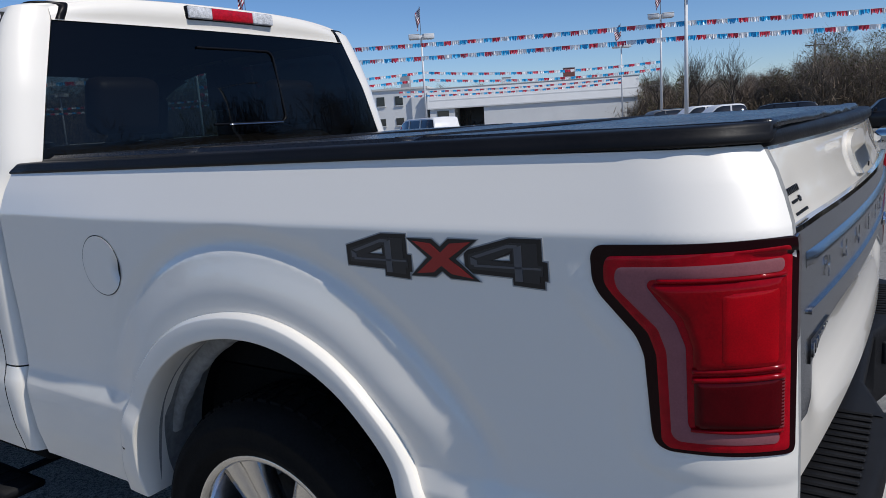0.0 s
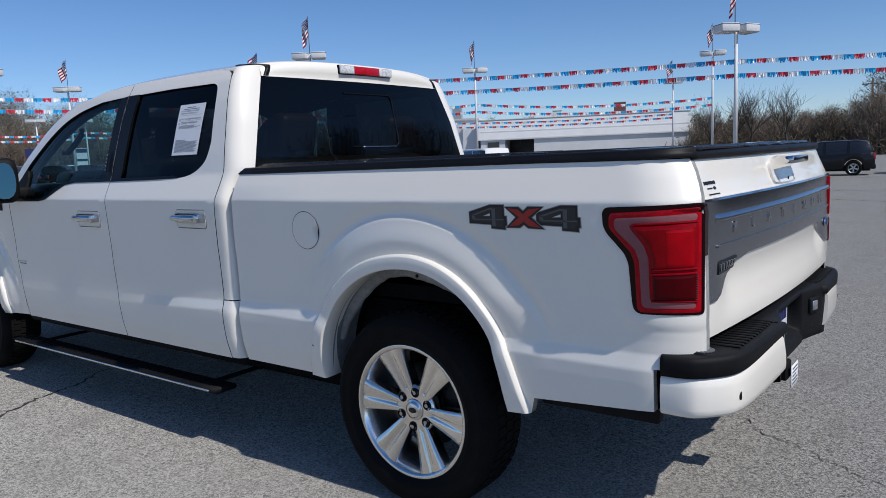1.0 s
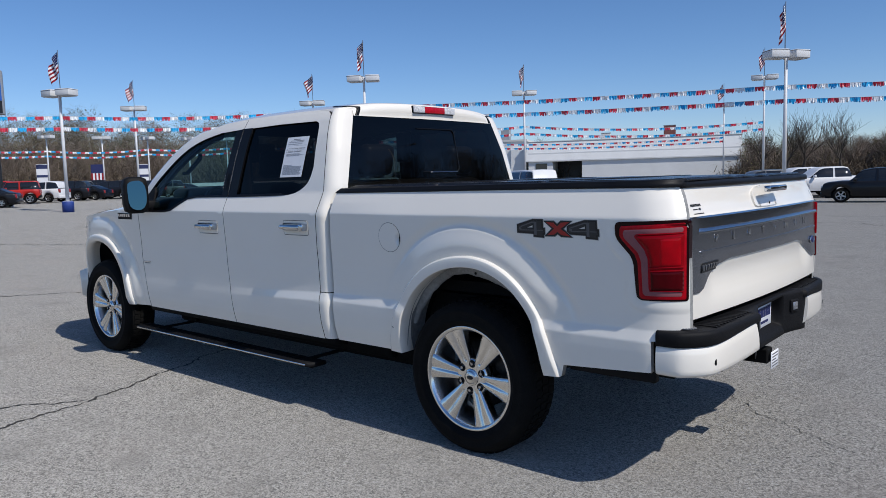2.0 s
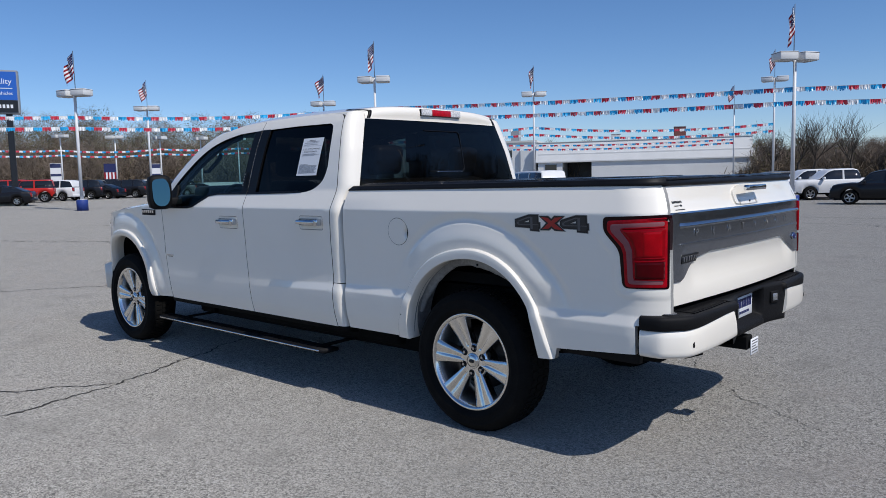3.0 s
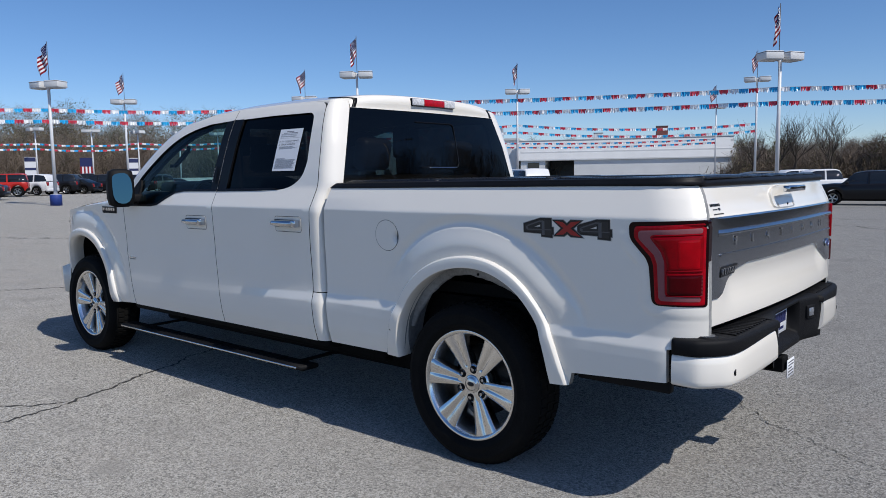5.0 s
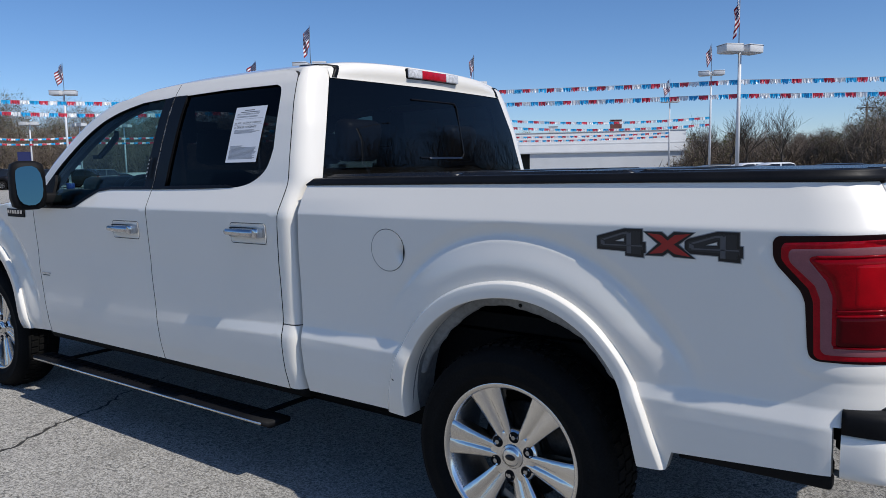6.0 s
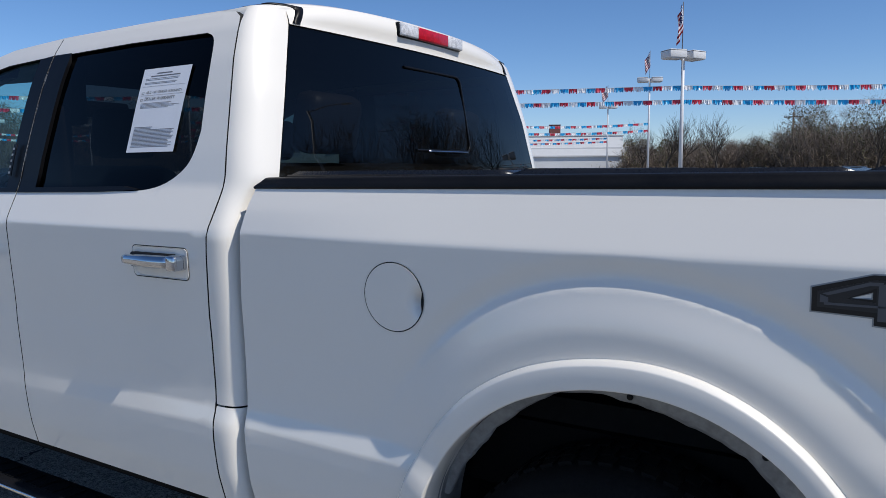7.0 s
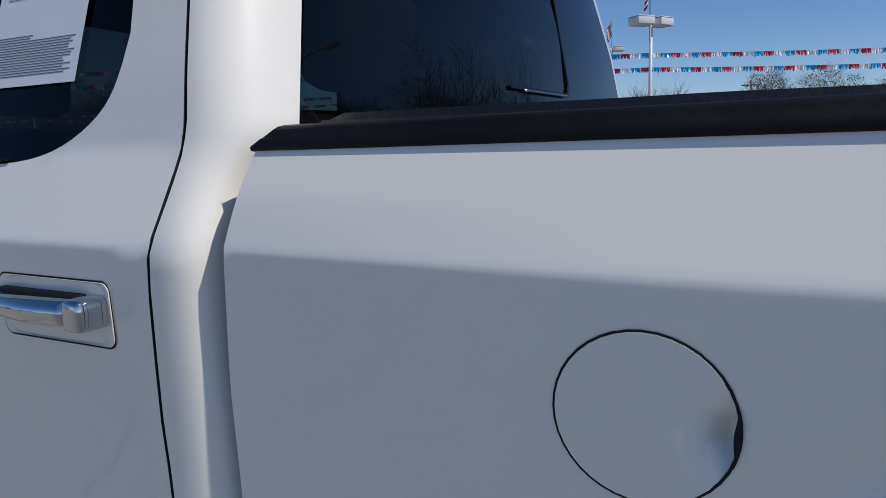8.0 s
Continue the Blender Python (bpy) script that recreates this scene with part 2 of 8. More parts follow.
def skin(outline, surf, spacing=0.03, holes=(), flange=0.0, away=None, facing=None, edge_step=None, hole_flange=None, extra=()):
    """A sheet over the outline in two dimensions, laid on surf(u, v), with holes and an edge turned in along away(place)."""
    from mathutils.geometry import delaunay_2d_cdt
    es = edge_step or spacing
    loops = [steps(outline, es)] + [steps(h, es) for h in holes]
    pts = np.array([p for lp in loops for p in lp])
    edges, base = [], 0
    for lp in loops:
        edges += [(base + i, base + (i + 1) % len(lp)) for i in range(len(lp))]
        base += len(lp)
    lo, hi = pts.min(0), pts.max(0)
    gu, gv = np.meshgrid(np.arange(lo[0] + spacing / 2, hi[0], spacing), np.arange(lo[1] + spacing / 2, hi[1], spacing))
    g = np.stack([gu.ravel(), gv.ravel()], 1)
    if len(extra):
        ex = np.array(extra, float)
        near = np.zeros(len(g), bool)
        for k in range(0, len(g), 2000):
            near[k:k + 2000] = (np.abs(g[k:k + 2000, None] - ex[None]).max(2) < 0.7 * spacing).any(1)
        g = np.concatenate([g[~near], ex])
    keep = inside(loops[0], g)
    for lp in loops[1:]:
        keep &= ~inside(lp, g)
    g = g[keep]
    for lp in loops:
        if len(g):
            g = g[edge_far(lp, g) > 0.45 * min(spacing, es * 1.5)]
    allp = np.concatenate([pts, g]) if len(g) else pts
    vs, _, fs, *_ = delaunay_2d_cdt([Vector(p) for p in allp], edges, [], 0, 1e-6)
    vs = np.array([tuple(v) for v in vs])
    tri = np.array([f for f in fs if len(f) == 3])
    mid = vs[tri].mean(1)
    ok = inside(loops[0], mid)
    for lp in loops[1:]:
        ok &= ~inside(lp, mid)
    tri = tri[ok]
    bm = bmesh.new()
    if hasattr(surf, "many"):
        lay = bm.verts.layers.float_vector.new("true_normal")
        e = 0.003
        p0 = [np.array(surf.many(vs[:, 0] + a, vs[:, 1] + b)) for a, b in ((e, 0), (-e, 0), (0, e), (0, -e))]
        nrm = np.cross(p0[0] - p0[1], p0[2] - p0[3])
        nrm /= np.linalg.norm(nrm, axis=1)[:, None] + 1e-12
        if facing is not None and nrm.sum(0) @ np.array(facing) < 0:
            nrm = -nrm
    bv = [bm.verts.new(p) for p in surf.many(vs[:, 0], vs[:, 1])] if hasattr(surf, "many") else [bm.verts.new(surf(u, v)) for u, v in vs]
    if hasattr(surf, "many"):
        for v, q in zip(bv, nrm):
            v[lay] = q
    for f in tri:
        bm.faces.new([bv[i] for i in f])
    bm.normal_update()
    if facing is not None:
        total = sum((f.normal * f.calc_area() for f in bm.faces), Vector())
        if total.dot(Vector(facing)) < 0:
            bmesh.ops.reverse_faces(bm, faces=bm.faces)
    bmesh.ops.delete(bm, geom=[v for v in bm.verts if not v.link_faces], context="VERTS")
    if flange or hole_flange:
        rim = [e for e in bm.edges if len(e.link_faces) == 1]
        made = {}
        for e in rim:
            f = e.link_faces[0]
            loop = next(l for l in f.loops if l.edge == e)
            a, b = loop.vert, loop.link_loop_next.vert
            ids = []
            for v in (a, b):
                if v not in made:
                    d = Vector(away(v.co)) if callable(away) else Vector(away)
                    made[v] = (bm.verts.new(v.co), bm.verts.new(v.co + d * flange))
                ids.append(made[v])
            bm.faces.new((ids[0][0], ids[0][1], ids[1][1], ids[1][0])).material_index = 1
    return bm


def sweep(bm, line, section, closed=True, caps=True, up=(0, 0, 1)):
    """Carries a section of (side, up) pairs along a line in space."""
    line = [Vector(p) for p in line]
    rings = []
    for i, p in enumerate(line):
        d = (line[min(i + 1, len(line) - 1)] - line[max(i - 1, 0)]).normalized()
        side = d.cross(Vector(up)).normalized()
        top = side.cross(d).normalized()
        rings.append([bm.verts.new(p + side * a + top * b) for a, b in section])
    n = len(section)
    for r0, r1 in zip(rings, rings[1:]):
        for i in range(n if closed else n - 1):
            j = (i + 1) % n
            bm.faces.new((r0[i], r0[j], r1[j], r1[i]))
    if caps and closed:
        bm.faces.new(rings[0][::-1])
        bm.faces.new(rings[-1])
    return rings


def lettering(name, text, size, m, material, parent, label="", depth=0.002, align="LEFT", spacing=1.0):
    """Raised letters in the built-in font, as a mesh."""
    cu = bpy.data.curves.new(name, "FONT")
    cu.body, cu.size, cu.extrude, cu.align_x, cu.space_character = text, size, depth, align, spacing
    tmp = new(name + "_curve", cu)
    me = bpy.data.meshes.new_from_object(tmp.evaluated_get(bpy.context.evaluated_depsgraph_get()))
    bpy.data.objects.remove(tmp)
    bpy.data.curves.remove(cu)
    me.transform(m)
    me.materials.clear()
    me.materials.append(material)
    ob = new(name, me)
    ob.parent = parent
    if label:
        ob["label"] = label
    return ob

# ---- the pickup truck: rear axle at x = 0, front towards -x, driver's side at y = -1 ----
prof_z = np.arange(0.30, 2.0, 0.003)
prof_h = np.interp(prof_z, [0.30, 0.42, 0.46, 0.56, 0.66, 0.708, 0.757, 0.80, 0.93, 1.08, 1.224, 1.229, 1.285, 1.345, 1.44, 1.60, 1.70, 1.79, 1.84, 1.90],
                   [0.94, 0.955, 0.972, 0.991, 0.999, 0.999, 0.983, 0.981, 0.985, 0.994, 1.001, 0.9995, 0.975, 0.948, 0.930, 0.892, 0.864, 0.829, 0.800, 0.75])
soft_h = np.interp(prof_z, [0.30, 0.42, 0.46, 0.56, 0.64, 0.72, 0.80, 0.93, 1.08, 1.224, 1.229], [0.94, 0.953, 0.967, 0.979, 0.9825, 0.9832, 0.984, 0.987, 0.994, 1.001, 0.9995])
kern = np.hanning(7)[1:-1]
prof_h = np.convolve(np.pad(prof_h, 2, mode="edge"), kern / kern.sum(), mode="valid")


def sstep(a, b, x):
    t = np.clip((x - a) / (b - a), 0.0, 1.0)
    return t * t * (3 - 2 * t)


def flank(z, x=0.0):
    """Half the body's width at a height; the lower crease sinks towards the front."""
    sink = 0.05 * sstep(-0.6, -2.4, x) * sstep(0.95, 0.85, z) * sstep(0.45, 0.60, z)
    full = np.interp(z + sink, prof_z, prof_h)
    # the ledge flattens along the doors
    k = 0.88 * sstep(-1.0, -2.3, x) * sstep(1.0, 0.9, z)
    return full * (1 - k) + np.interp(z + sink, prof_z, soft_h) * k


def rear_x(z):
    """The rear edge of the bed side, where the tailgate begins."""
    return np.interp(z, [0.5, 0.70, 0.80, 0.9, 1.22, 1.30, 1.36], [1.135, 1.135, 1.135, 1.135, 1.126, 1.098, 1.064])


ARCH_IN = [(-0.43, 0.47), (-0.425, 0.58), (-0.395, 0.70), (-0.325, 0.81), (-0.22, 0.90), (-0.10, 0.955), (0.03, 0.975), (0.15, 0.965),
           (0.26, 0.92), (0.35, 0.85), (0.42, 0.74), (0.455, 0.62), (0.475, 0.49)]
ARCH_OUT = [(-0.525, 0.475), (-0.50, 0.58), (-0.455, 0.71), (-0.385, 0.83), (-0.28, 0.935), (-0.14, 1.005), (0.03, 1.035), (0.17, 1.02),
            (0.30, 0.96), (0.405, 0.86), (0.48, 0.73), (0.525, 0.60), (0.562, 0.495)]
BULGE = [(-0.56, 0.80), (-0.46, 0.95), (-0.35, 1.060), (-0.20, 1.148), (-0.03, 1.184), (0.14, 1.176), (0.31, 1.122), (0.455, 1.022), (0.565, 0.902), (0.645, 0.79),
         (0.65, 0.62), (0.66, 0.4), (-0.66, 0.4), (-0.65, 0.6)]
arch_in = smooth_line(ARCH_IN, 0.02)
arch_out = smooth_line(ARCH_OUT, 0.02)
bulge_loop = np.array(smooth_line(BULGE, 0.03, closed=True, rounds=3))


def depth_in(loop, x, z):
    """How far points lie within a loop; negative outside."""
    p = np.stack(np.broadcast_arrays(np.atleast_1d(np.asarray(x, float)), np.atleast_1d(np.asarray(z, float))), 1)
    d = np.full(len(p), -1.0)
    lo, hi = loop.min(0) - 0.12, loop.max(0) + 0.12
    near = ((p > lo) & (p < hi)).all(1)
    if near.any():
        q = edge_far(loop, p[near])
        d[near] = np.where(inside(loop, p[near]), q, -q)
    return d if np.ndim(x) or np.ndim(z) else float(d[0])


def swell(loop, x, z, fade):
    """The pressed bulge round a wheel: a valley outside its edge, then a step out."""
    d = depth_in(loop, x, z)
    lift = 0.022 * sstep(-0.004, 0.115, d) - 0.0080 * sstep(-0.048, -0.006, d) * sstep(0.026, -0.002, d)
    return lift * fade


def bedside_h(x, z):
    h = flank(z, x)
    fade = sstep(-0.60, -0.36, x) * sstep(0.78, 0.66, x) * sstep(1.245, 1.205, z) * np.where(np.asarray(x) > 0.3, sstep(0.66, 0.92, z), 1.0)
    h = h + swell(bulge_loop, x, z, fade)
    xr = rear_x(z)
    t = np.clip((x - (xr - 0.20)) / 0.20, 0, None)
    h = h - np.where(np.asarray(z) < 1.2, np.maximum(flank(z, x) - 0.908, 0.05), 0.082) * t ** 2.6
    # shallow raised rim round the tail lamp
    d = depth_in(LAMP_LOOP, x, z)
    h = h + 0.0035 * sstep(1.19, 1.13, z) * sstep(-0.055, -0.035, d) * (1 - 0.6 * sstep(-0.02, 0.0, d))
    # the bed stands in a little at its front, where its edge is pressed
    h = h - 0.010 * sstep(-0.45, -1.0, x) * sstep(1.30, 1.20, z)
    return h - 0.012 * sstep(-0.995, -1.05, x)


LAMP = [(0.844, 1.196), (0.855, 1.211), (1.126, 1.222), (1.130, 1.215), (1.131, 0.893), (1.126, 0.885), (0.958, 0.884), (0.940, 0.893), (0.934, 0.915),
        (0.926, 1.04), (0.914, 1.070), (0.857, 1.132), (0.846, 1.154)]
LAMP = [tuple(p) for p in smooth_line(steps(LAMP, 0.022), 0.012, True, 3)]
LAMP_LOOP = np.array(LAMP[::2])

truck = thing("pickup_truck", "white crew-cab pickup truck with black bed cover, parked on the lot", "pickup truck")


def side_surf(fn, s, off=0.0):
    def f(x, z):
        return Vector((x, s * (float(fn(x, z)) + off), z))
    f.many = lambda x, z: [Vector(p) for p in np.stack([x, s * (fn(x, z) + off), z], 1)]
    return f


def rows_at(x0, x1, zs, step=0.026):
    return [(x, z) for z in zs for x in np.arange(x0, x1, step)]


def ring_at(loop, offs, step=0.022):
    """Points along a loop, moved out of it by each offset."""
    p = np.array(steps(loop, step))
    t = np.roll(p, -1, 0) - np.roll(p, 1, 0)
    nrm = np.stack([t[:, 1], -t[:, 0]], 1)
    nrm /= np.linalg.norm(nrm, axis=1)[:, None] + 1e-9
    if inside(loop, p[:1] + nrm[:1] * 0.01)[0]:
        nrm = -nrm
    return [tuple(q) for o in offs for q in p + nrm * o]


# -- bed sides --
def bed_front_x(z):
    return float(np.interp(z, [0.46, 0.55, 0.75, 1.05, 1.22, 1.30, 1.345], [-0.982, -0.992, -1.001, -0.999, -0.987, -0.975, -0.963]))


FC, FR = (-0.500, 1.101), 0.080          # fuel door


def build_bedside(s):
    zs = np.linspace(0.47, 1.345, 24)
    front = [(bed_front_x(z), z) for z in zs]
    rear = [(rear_x(z) + (0.03 if s > 0 else 0.0), z) for z in np.linspace(1.35, 0.715, 18)]
    lower = [(1.002, 0.715), (1.002, 0.580), (0.580, 0.553)]
    # cut the sheet back to the flare
    lip_o = [tuple(p) for p in arch_out]
    out = front + [(0.1, 1.35)] + rear + lower + lip_o[::-1]
    crease = rows_at(-1.0, 1.1, (1.208, 1.219, 1.224, 1.229, 1.237, 1.250), 0.016) + rows_at(-1.0, 1.1, (0.785, 0.775, 0.764, 0.757, 0.750, 0.742, 0.735, 0.725, 0.715, 0.707, 0.70), 0.014)
    crease += [p for p in ring_at(bulge_loop, (0.03, 0.015, 0.0, -0.015, -0.03, -0.045, -0.06, -0.08, -0.10), 0.016) if p[1] > 0.8]
    crease += [(x, z) for x in np.arange(-0.62, 0.70, 0.0105) for z in np.arange(0.80, 1.18, 0.0105)]
    crease += [(x, z) for x in np.arange(0.93, 1.13, 0.0105) for z in np.arange(0.72, 1.345, 0.0105)]
    fuel = [[(FC[0] + (FR + 0.001) * math.cos(a), FC[1] + (FR * 0.98 + 0.001) * math.sin(a)) for a in np.linspace(0, 2 * math.pi, 40, endpoint=False)]] if s < 0 else []
    bm = skin(out, side_surf(bedside_h, s), 0.019, holes=fuel, flange=0.03, away=(0, -s, 0), facing=(0, s, 0), extra=crease)
    # the turned-in edges take the greyed paint, shade put into the colour
    side = part("bed_side", bm, [M_PAINT, M_PAINT_SHADE], truck)
    # wheel arch flare: a band from the outer to the inner line, with a crowned section
    bm = bmesh.new()
    n = 64
    lo = np.array(arch_out)
    li = np.array(arch_in)
    tt = np.linspace(0, 1, n)

    def along(line, t):
        d = np.r_[0, np.cumsum(np.linalg.norm(np.diff(line, axis=0), axis=1))]
        return np.array([np.interp(t * d[-1], d, line[:, k]) for k in (0, 1)])
    secs = [(0.0, -0.012), (0.0, 0.007), (0.02, 0.012), (0.14, 0.0205), (0.16, 0.0215), (0.20, 0.0222), (0.5, 0.0226), (0.93, 0.0226), (0.97, 0.0218), (1.0, 0.018), (1.0, -0.03), (0.96, -0.075)]
    rows = []
    for t in tt:
        o, i = along(lo, t), along(li, t)
        row = []
        hh = float(bedside_h(*o))
        for w, h in secs:
            x, z = o + (i - o) * min(w, 1.0)
            row.append(bm.verts.new((x, s * (hh + h), z)))
        rows.append(row)
    for a, b in zip(rows, rows[1:]):
        for k in range(len(secs) - 1):
            f = (a[k], a[k + 1], b[k + 1], b[k])
            bm.faces.new(f if s < 0 else f[::-1])
    part("wheel_arch_flare", sharp(bm, 24), M_PAINT, side, recalc=True)
    # inner wheel house: white flange with shade put into its grey, then dark liner
    bm = bmesh.new()
    rows = []
    for t in tt:
        i = along(li, t)
        c = np.array([0.02, 0.40])
        row = []
        for k, (yy, grow) in enumerate(((0.955, 0.0), (0.88, 0.03), (0.80, 0.035))):
            x, z = i + (i - c) * grow
            row.append(bm.verts.new((x, s * yy, z)))
        rows.append(row)
    for a, b in zip(rows, rows[1:]):
        for k in range(2):
            bm.faces.new((a[k], a[k + 1], b[k + 1], b[k]))
    part("inner_lip", bm, M_PAINT_SHADE, side, recalc=True)
    # inner sheet hanging below the arch, with an uneven lower edge and small holes
    bm = bmesh.new()
    rows = []
    for t in np.linspace(0.10, 0.90, 60):
        i = along(li, t)
        inw = np.array([0.02, 0.45]) - i
        inw /= np.linalg.norm(inw)
        drop = (0.028 + 0.057 * float(sstep(0.35, 0.60, t))) * min(1, (t - 0.10) / 0.12, (0.90 - t) / 0.10) + 0.006 * noise.noise((t * 30, 3.1, s))
        rows.append([bm.verts.new((*(i - inw * 0.02)[:1], s * 0.905, (i - inw * 0.02)[1])), bm.verts.new(((i + inw * drop * 0.8)[0], s * 0.902, (i + inw * drop * 0.8)[1])),
                     bm.verts.new(((i + inw * drop)[0], s * 0.880, (i + inw * drop)[1]))])
    for a, b in zip(rows, rows[1:]):
        for k in range(2):
            bm.faces.new((a[k], a[k + 1], b[k + 1], b[k]))
    part("inner_panel", bm, M_PAINT_SHADE, side, "white inner wheel house sheet, greyed by painted shade and dirt", recalc=True)
    for t in (0.50, 0.70):
        i = along(li, t)
        inw = np.array([0.02, 0.45]) - i
        inw /= np.linalg.norm(inw)
        c = i + inw * 0.045
        bm = bmesh.new()
        lathe(bm, [(0.0, -0.001), (0.006, -0.001), (0.007, 0.002)], 12)
        bm.transform(Matrix.Translation((c[0], s * 0.906, c[1])) @ (Matrix() if s < 0 else pose(0, 0, 0, 0, 0, 180)))
        part("drain_hole", bm, M_GAP, side, recalc=True)
    bm = bmesh.new()
    lathe(bm, [(0.0, -0.001), (0.007, -0.001), (0.008, 0.002)], 12)
    bm.transform(Matrix.Translation((-0.462, s * (float(bedside_h(-0.50, 0.60)) + 0.0255), 0.62)) @ (Matrix() if s < 0 else pose(0, 0, 0, 0, 0, 180)))
    part("drain_hole", bm, M_GAP, side, recalc=True)
    bm = bmesh.new()
    rows = []
    for t in tt:
        i = along(li, t)
        rows.append([bm.verts.new((i[0] * 1.06, s * yy, 0.40 + (i[1] - 0.40) * (1.02 if i[1] > 0.6 else 1.0))) for yy in (0.83, 0.50)] +
                    [bm.verts.new((i[0] * 0.2, s * 0.50, 0.5))])
    for a, b in zip(rows, rows[1:]):
        for k in range(2):
            bm.faces.new((a[k], a[k + 1], b[k + 1], b[k]))
    part("wheel_liner", bm, M_UNDER, side, recalc=True)
    # black lower valance behind the wheel
    bm = bmesh.new()
    y0, y1 = sorted((s * 0.90, s * 0.945))
    box(bm, (0.585, y0, 0.522), (1.0, y1, 0.60), 0.008, 2)
    part("lower_valance", bm, M_BLACK, side)
    return side


sides = {s: build_bedside(s) for s in (-1, 1)}


# -- tail lamps --
def build_tail_lamp(s):
    def fn(x, z):
        return bedside_h(x, z)
    body = part("tail_lamp", skin(LAMP, side_surf(fn, s, 0.003), 0.008, flange=0.03, away=(0, -s, 0), facing=(0, s, 0)), M_LENS_EDGE, truck,
                "red C-shaped tail lamp with smoked edge")
    def pillow(loop, base, rise, r):
        """A face that rises from its rim like a moulded lens."""
        lp = np.array(loop)

        def h(x, z):
            q = 1 - np.clip(np.asarray(depth_in(lp, x, z)) / r, 0, 1)
            return bedside_h(x, z) + base + rise * np.sqrt(np.clip(1 - q * q, 0, 1))
        return side_surf(h, s)
    layers = [
        ("light_pipe", [(0.866, 1.180), (0.872, 1.1935), (1.122, 1.209), (1.124, 0.893), (0.962, 0.890), (0.950, 0.900), (0.9455, 1.043), (0.934, 1.076), (0.877, 1.136), (0.866, 1.152)], M_LENS_PIPE, 0.0045, 0.0026, 0.008),
        ("light_bar", [(0.884, 1.166), (0.890, 1.178), (1.114, 1.191), (1.114, 1.171), (0.940, 1.162), (0.933, 1.152), (0.976, 1.098), (0.990, 1.060), (0.991, 0.934), (0.998, 0.924),
                       (1.112, 0.924), (1.112, 0.906), (0.976, 0.905), (0.966, 0.915), (0.962, 1.05), (0.950, 1.085), (0.892, 1.140), (0.886, 1.15)], M_LENS_PALE, 0.0080, 0.0015, 0.006),
        ("brake_lens", [(0.940, 1.148), (0.944, 1.156), (1.117, 1.165), (1.117, 1.026), (1.001, 1.022), (1.000, 1.060), (0.987, 1.103)], M_LENS_RED, 0.0088, 0.008, 0.016),
        ("inner_chamber", [(1.040, 1.145), (1.110, 1.149), (1.110, 1.036), (1.040, 1.034)], M_LENS_CHAMBER, 0.0158, 0.0030, 0.012),
        ("reverse_lens", [(1.001, 1.010), (1.117, 1.014), (1.117, 0.930), (1.001, 0.930)], M_LENS_DARK, 0.0088, 0.008, 0.016),
    ]
    for nm, poly, m, base, rise, r in layers:
        poly = [tuple(p) for p in smooth_line(steps(poly, 0.014), 0.007, True, 3)]
        part(nm, skin(poly, pillow(poly, base, rise, r), 0.007, flange=0.008, away=(0, -s, 0), facing=(0, s, 0)), m, body)
    # rolled ribs between the two chambers, and along the foot and head
    for nm, z0, z1, x0, rr, off in (("lens_rib", 1.023, 1.027, 0.999, 0.0048, 0.010), ("lens_rib", 1.009, 1.013, 0.999, 0.0048, 0.010), ("lens_rib", 0.927, 0.927, 0.996, 0.003, 0.010), ("lens_rib", 1.160, 1.167, 0.950, 0.0034, 0.010)):
        bm = bmesh.new()
        line = [side_surf(fn, s, off)(x, z0 + (z1 - z0) * (x - x0) / (1.116 - x0)) for x in np.linspace(x0, 1.116, 22)]
        sweep(bm, line, [(rr * math.cos(a), rr * math.sin(a)) for a in np.linspace(0, 2 * math.pi, 10, endpoint=False)])
        part(nm, bm, M_LENS_RED, body, recalc=True)
    # the lens turns round the corner and stands back of the tailgate
    for z0, z1, m in ((1.024, 1.212, M_LENS_RED), (0.893, 1.012, M_LENS_DARK)):
        bm = bmesh.new()
        y0, y1 = sorted((s * 0.893, s * 0.914))
        box(bm, (1.104, y0, z0), (1.172 if s > 0 else 1.126, y1, z1), 0.008, 3)
        part("lens_return", bm, m, body)
    # ribbed reflector at the rear edge
    for k in range(15):
        z0 = 0.932 + k * 0.0053
        part("reflector_rib", skin([(1.106, z0), (1.118, z0), (1.118, z0 + 0.0022), (1.106, z0 + 0.0022)], side_surf(fn, s, 0.0112), 0.01, flange=0.004, away=(0, -s, 0), facing=(0, s, 0)), M_LENS_RIB, body)


for s in (-1, 1):
    build_tail_lamp(s)


# -- tailgate --
def gate_x(y, z):
    t = min(1.0, abs(y) / (gate_edge(z) + 0.001))
    return rear_x(z) - 0.017 + 0.022 * (1 + y / 0.87) + 0.036 * (1 - t * t)


def gate_surf(off):
    def f(y, z):
        x = gate_x(y, z)
        # lip at the top, scoop below the applique
        x += 0.014 * sstep(1.30, 1.345, z) - 0.007 * sstep(1.19, 1.26, z) * sstep(1.335, 1.28, z) * (1 - sstep(0.70, 0.86, abs(y)))
        x -= 0.022 * sstep(1.05, 0.96, z) * (1 - sstep(0.93, 0.82, z)) * (1 - sstep(0.62, 0.80, abs(y)))
        return Vector((x + off, y, z))
    return f


def gate_edge(z):
    return float(flank(z) - (max(flank(z) - 0.908, 0.05) if z < 1.2 else 0.082)) - 0.003


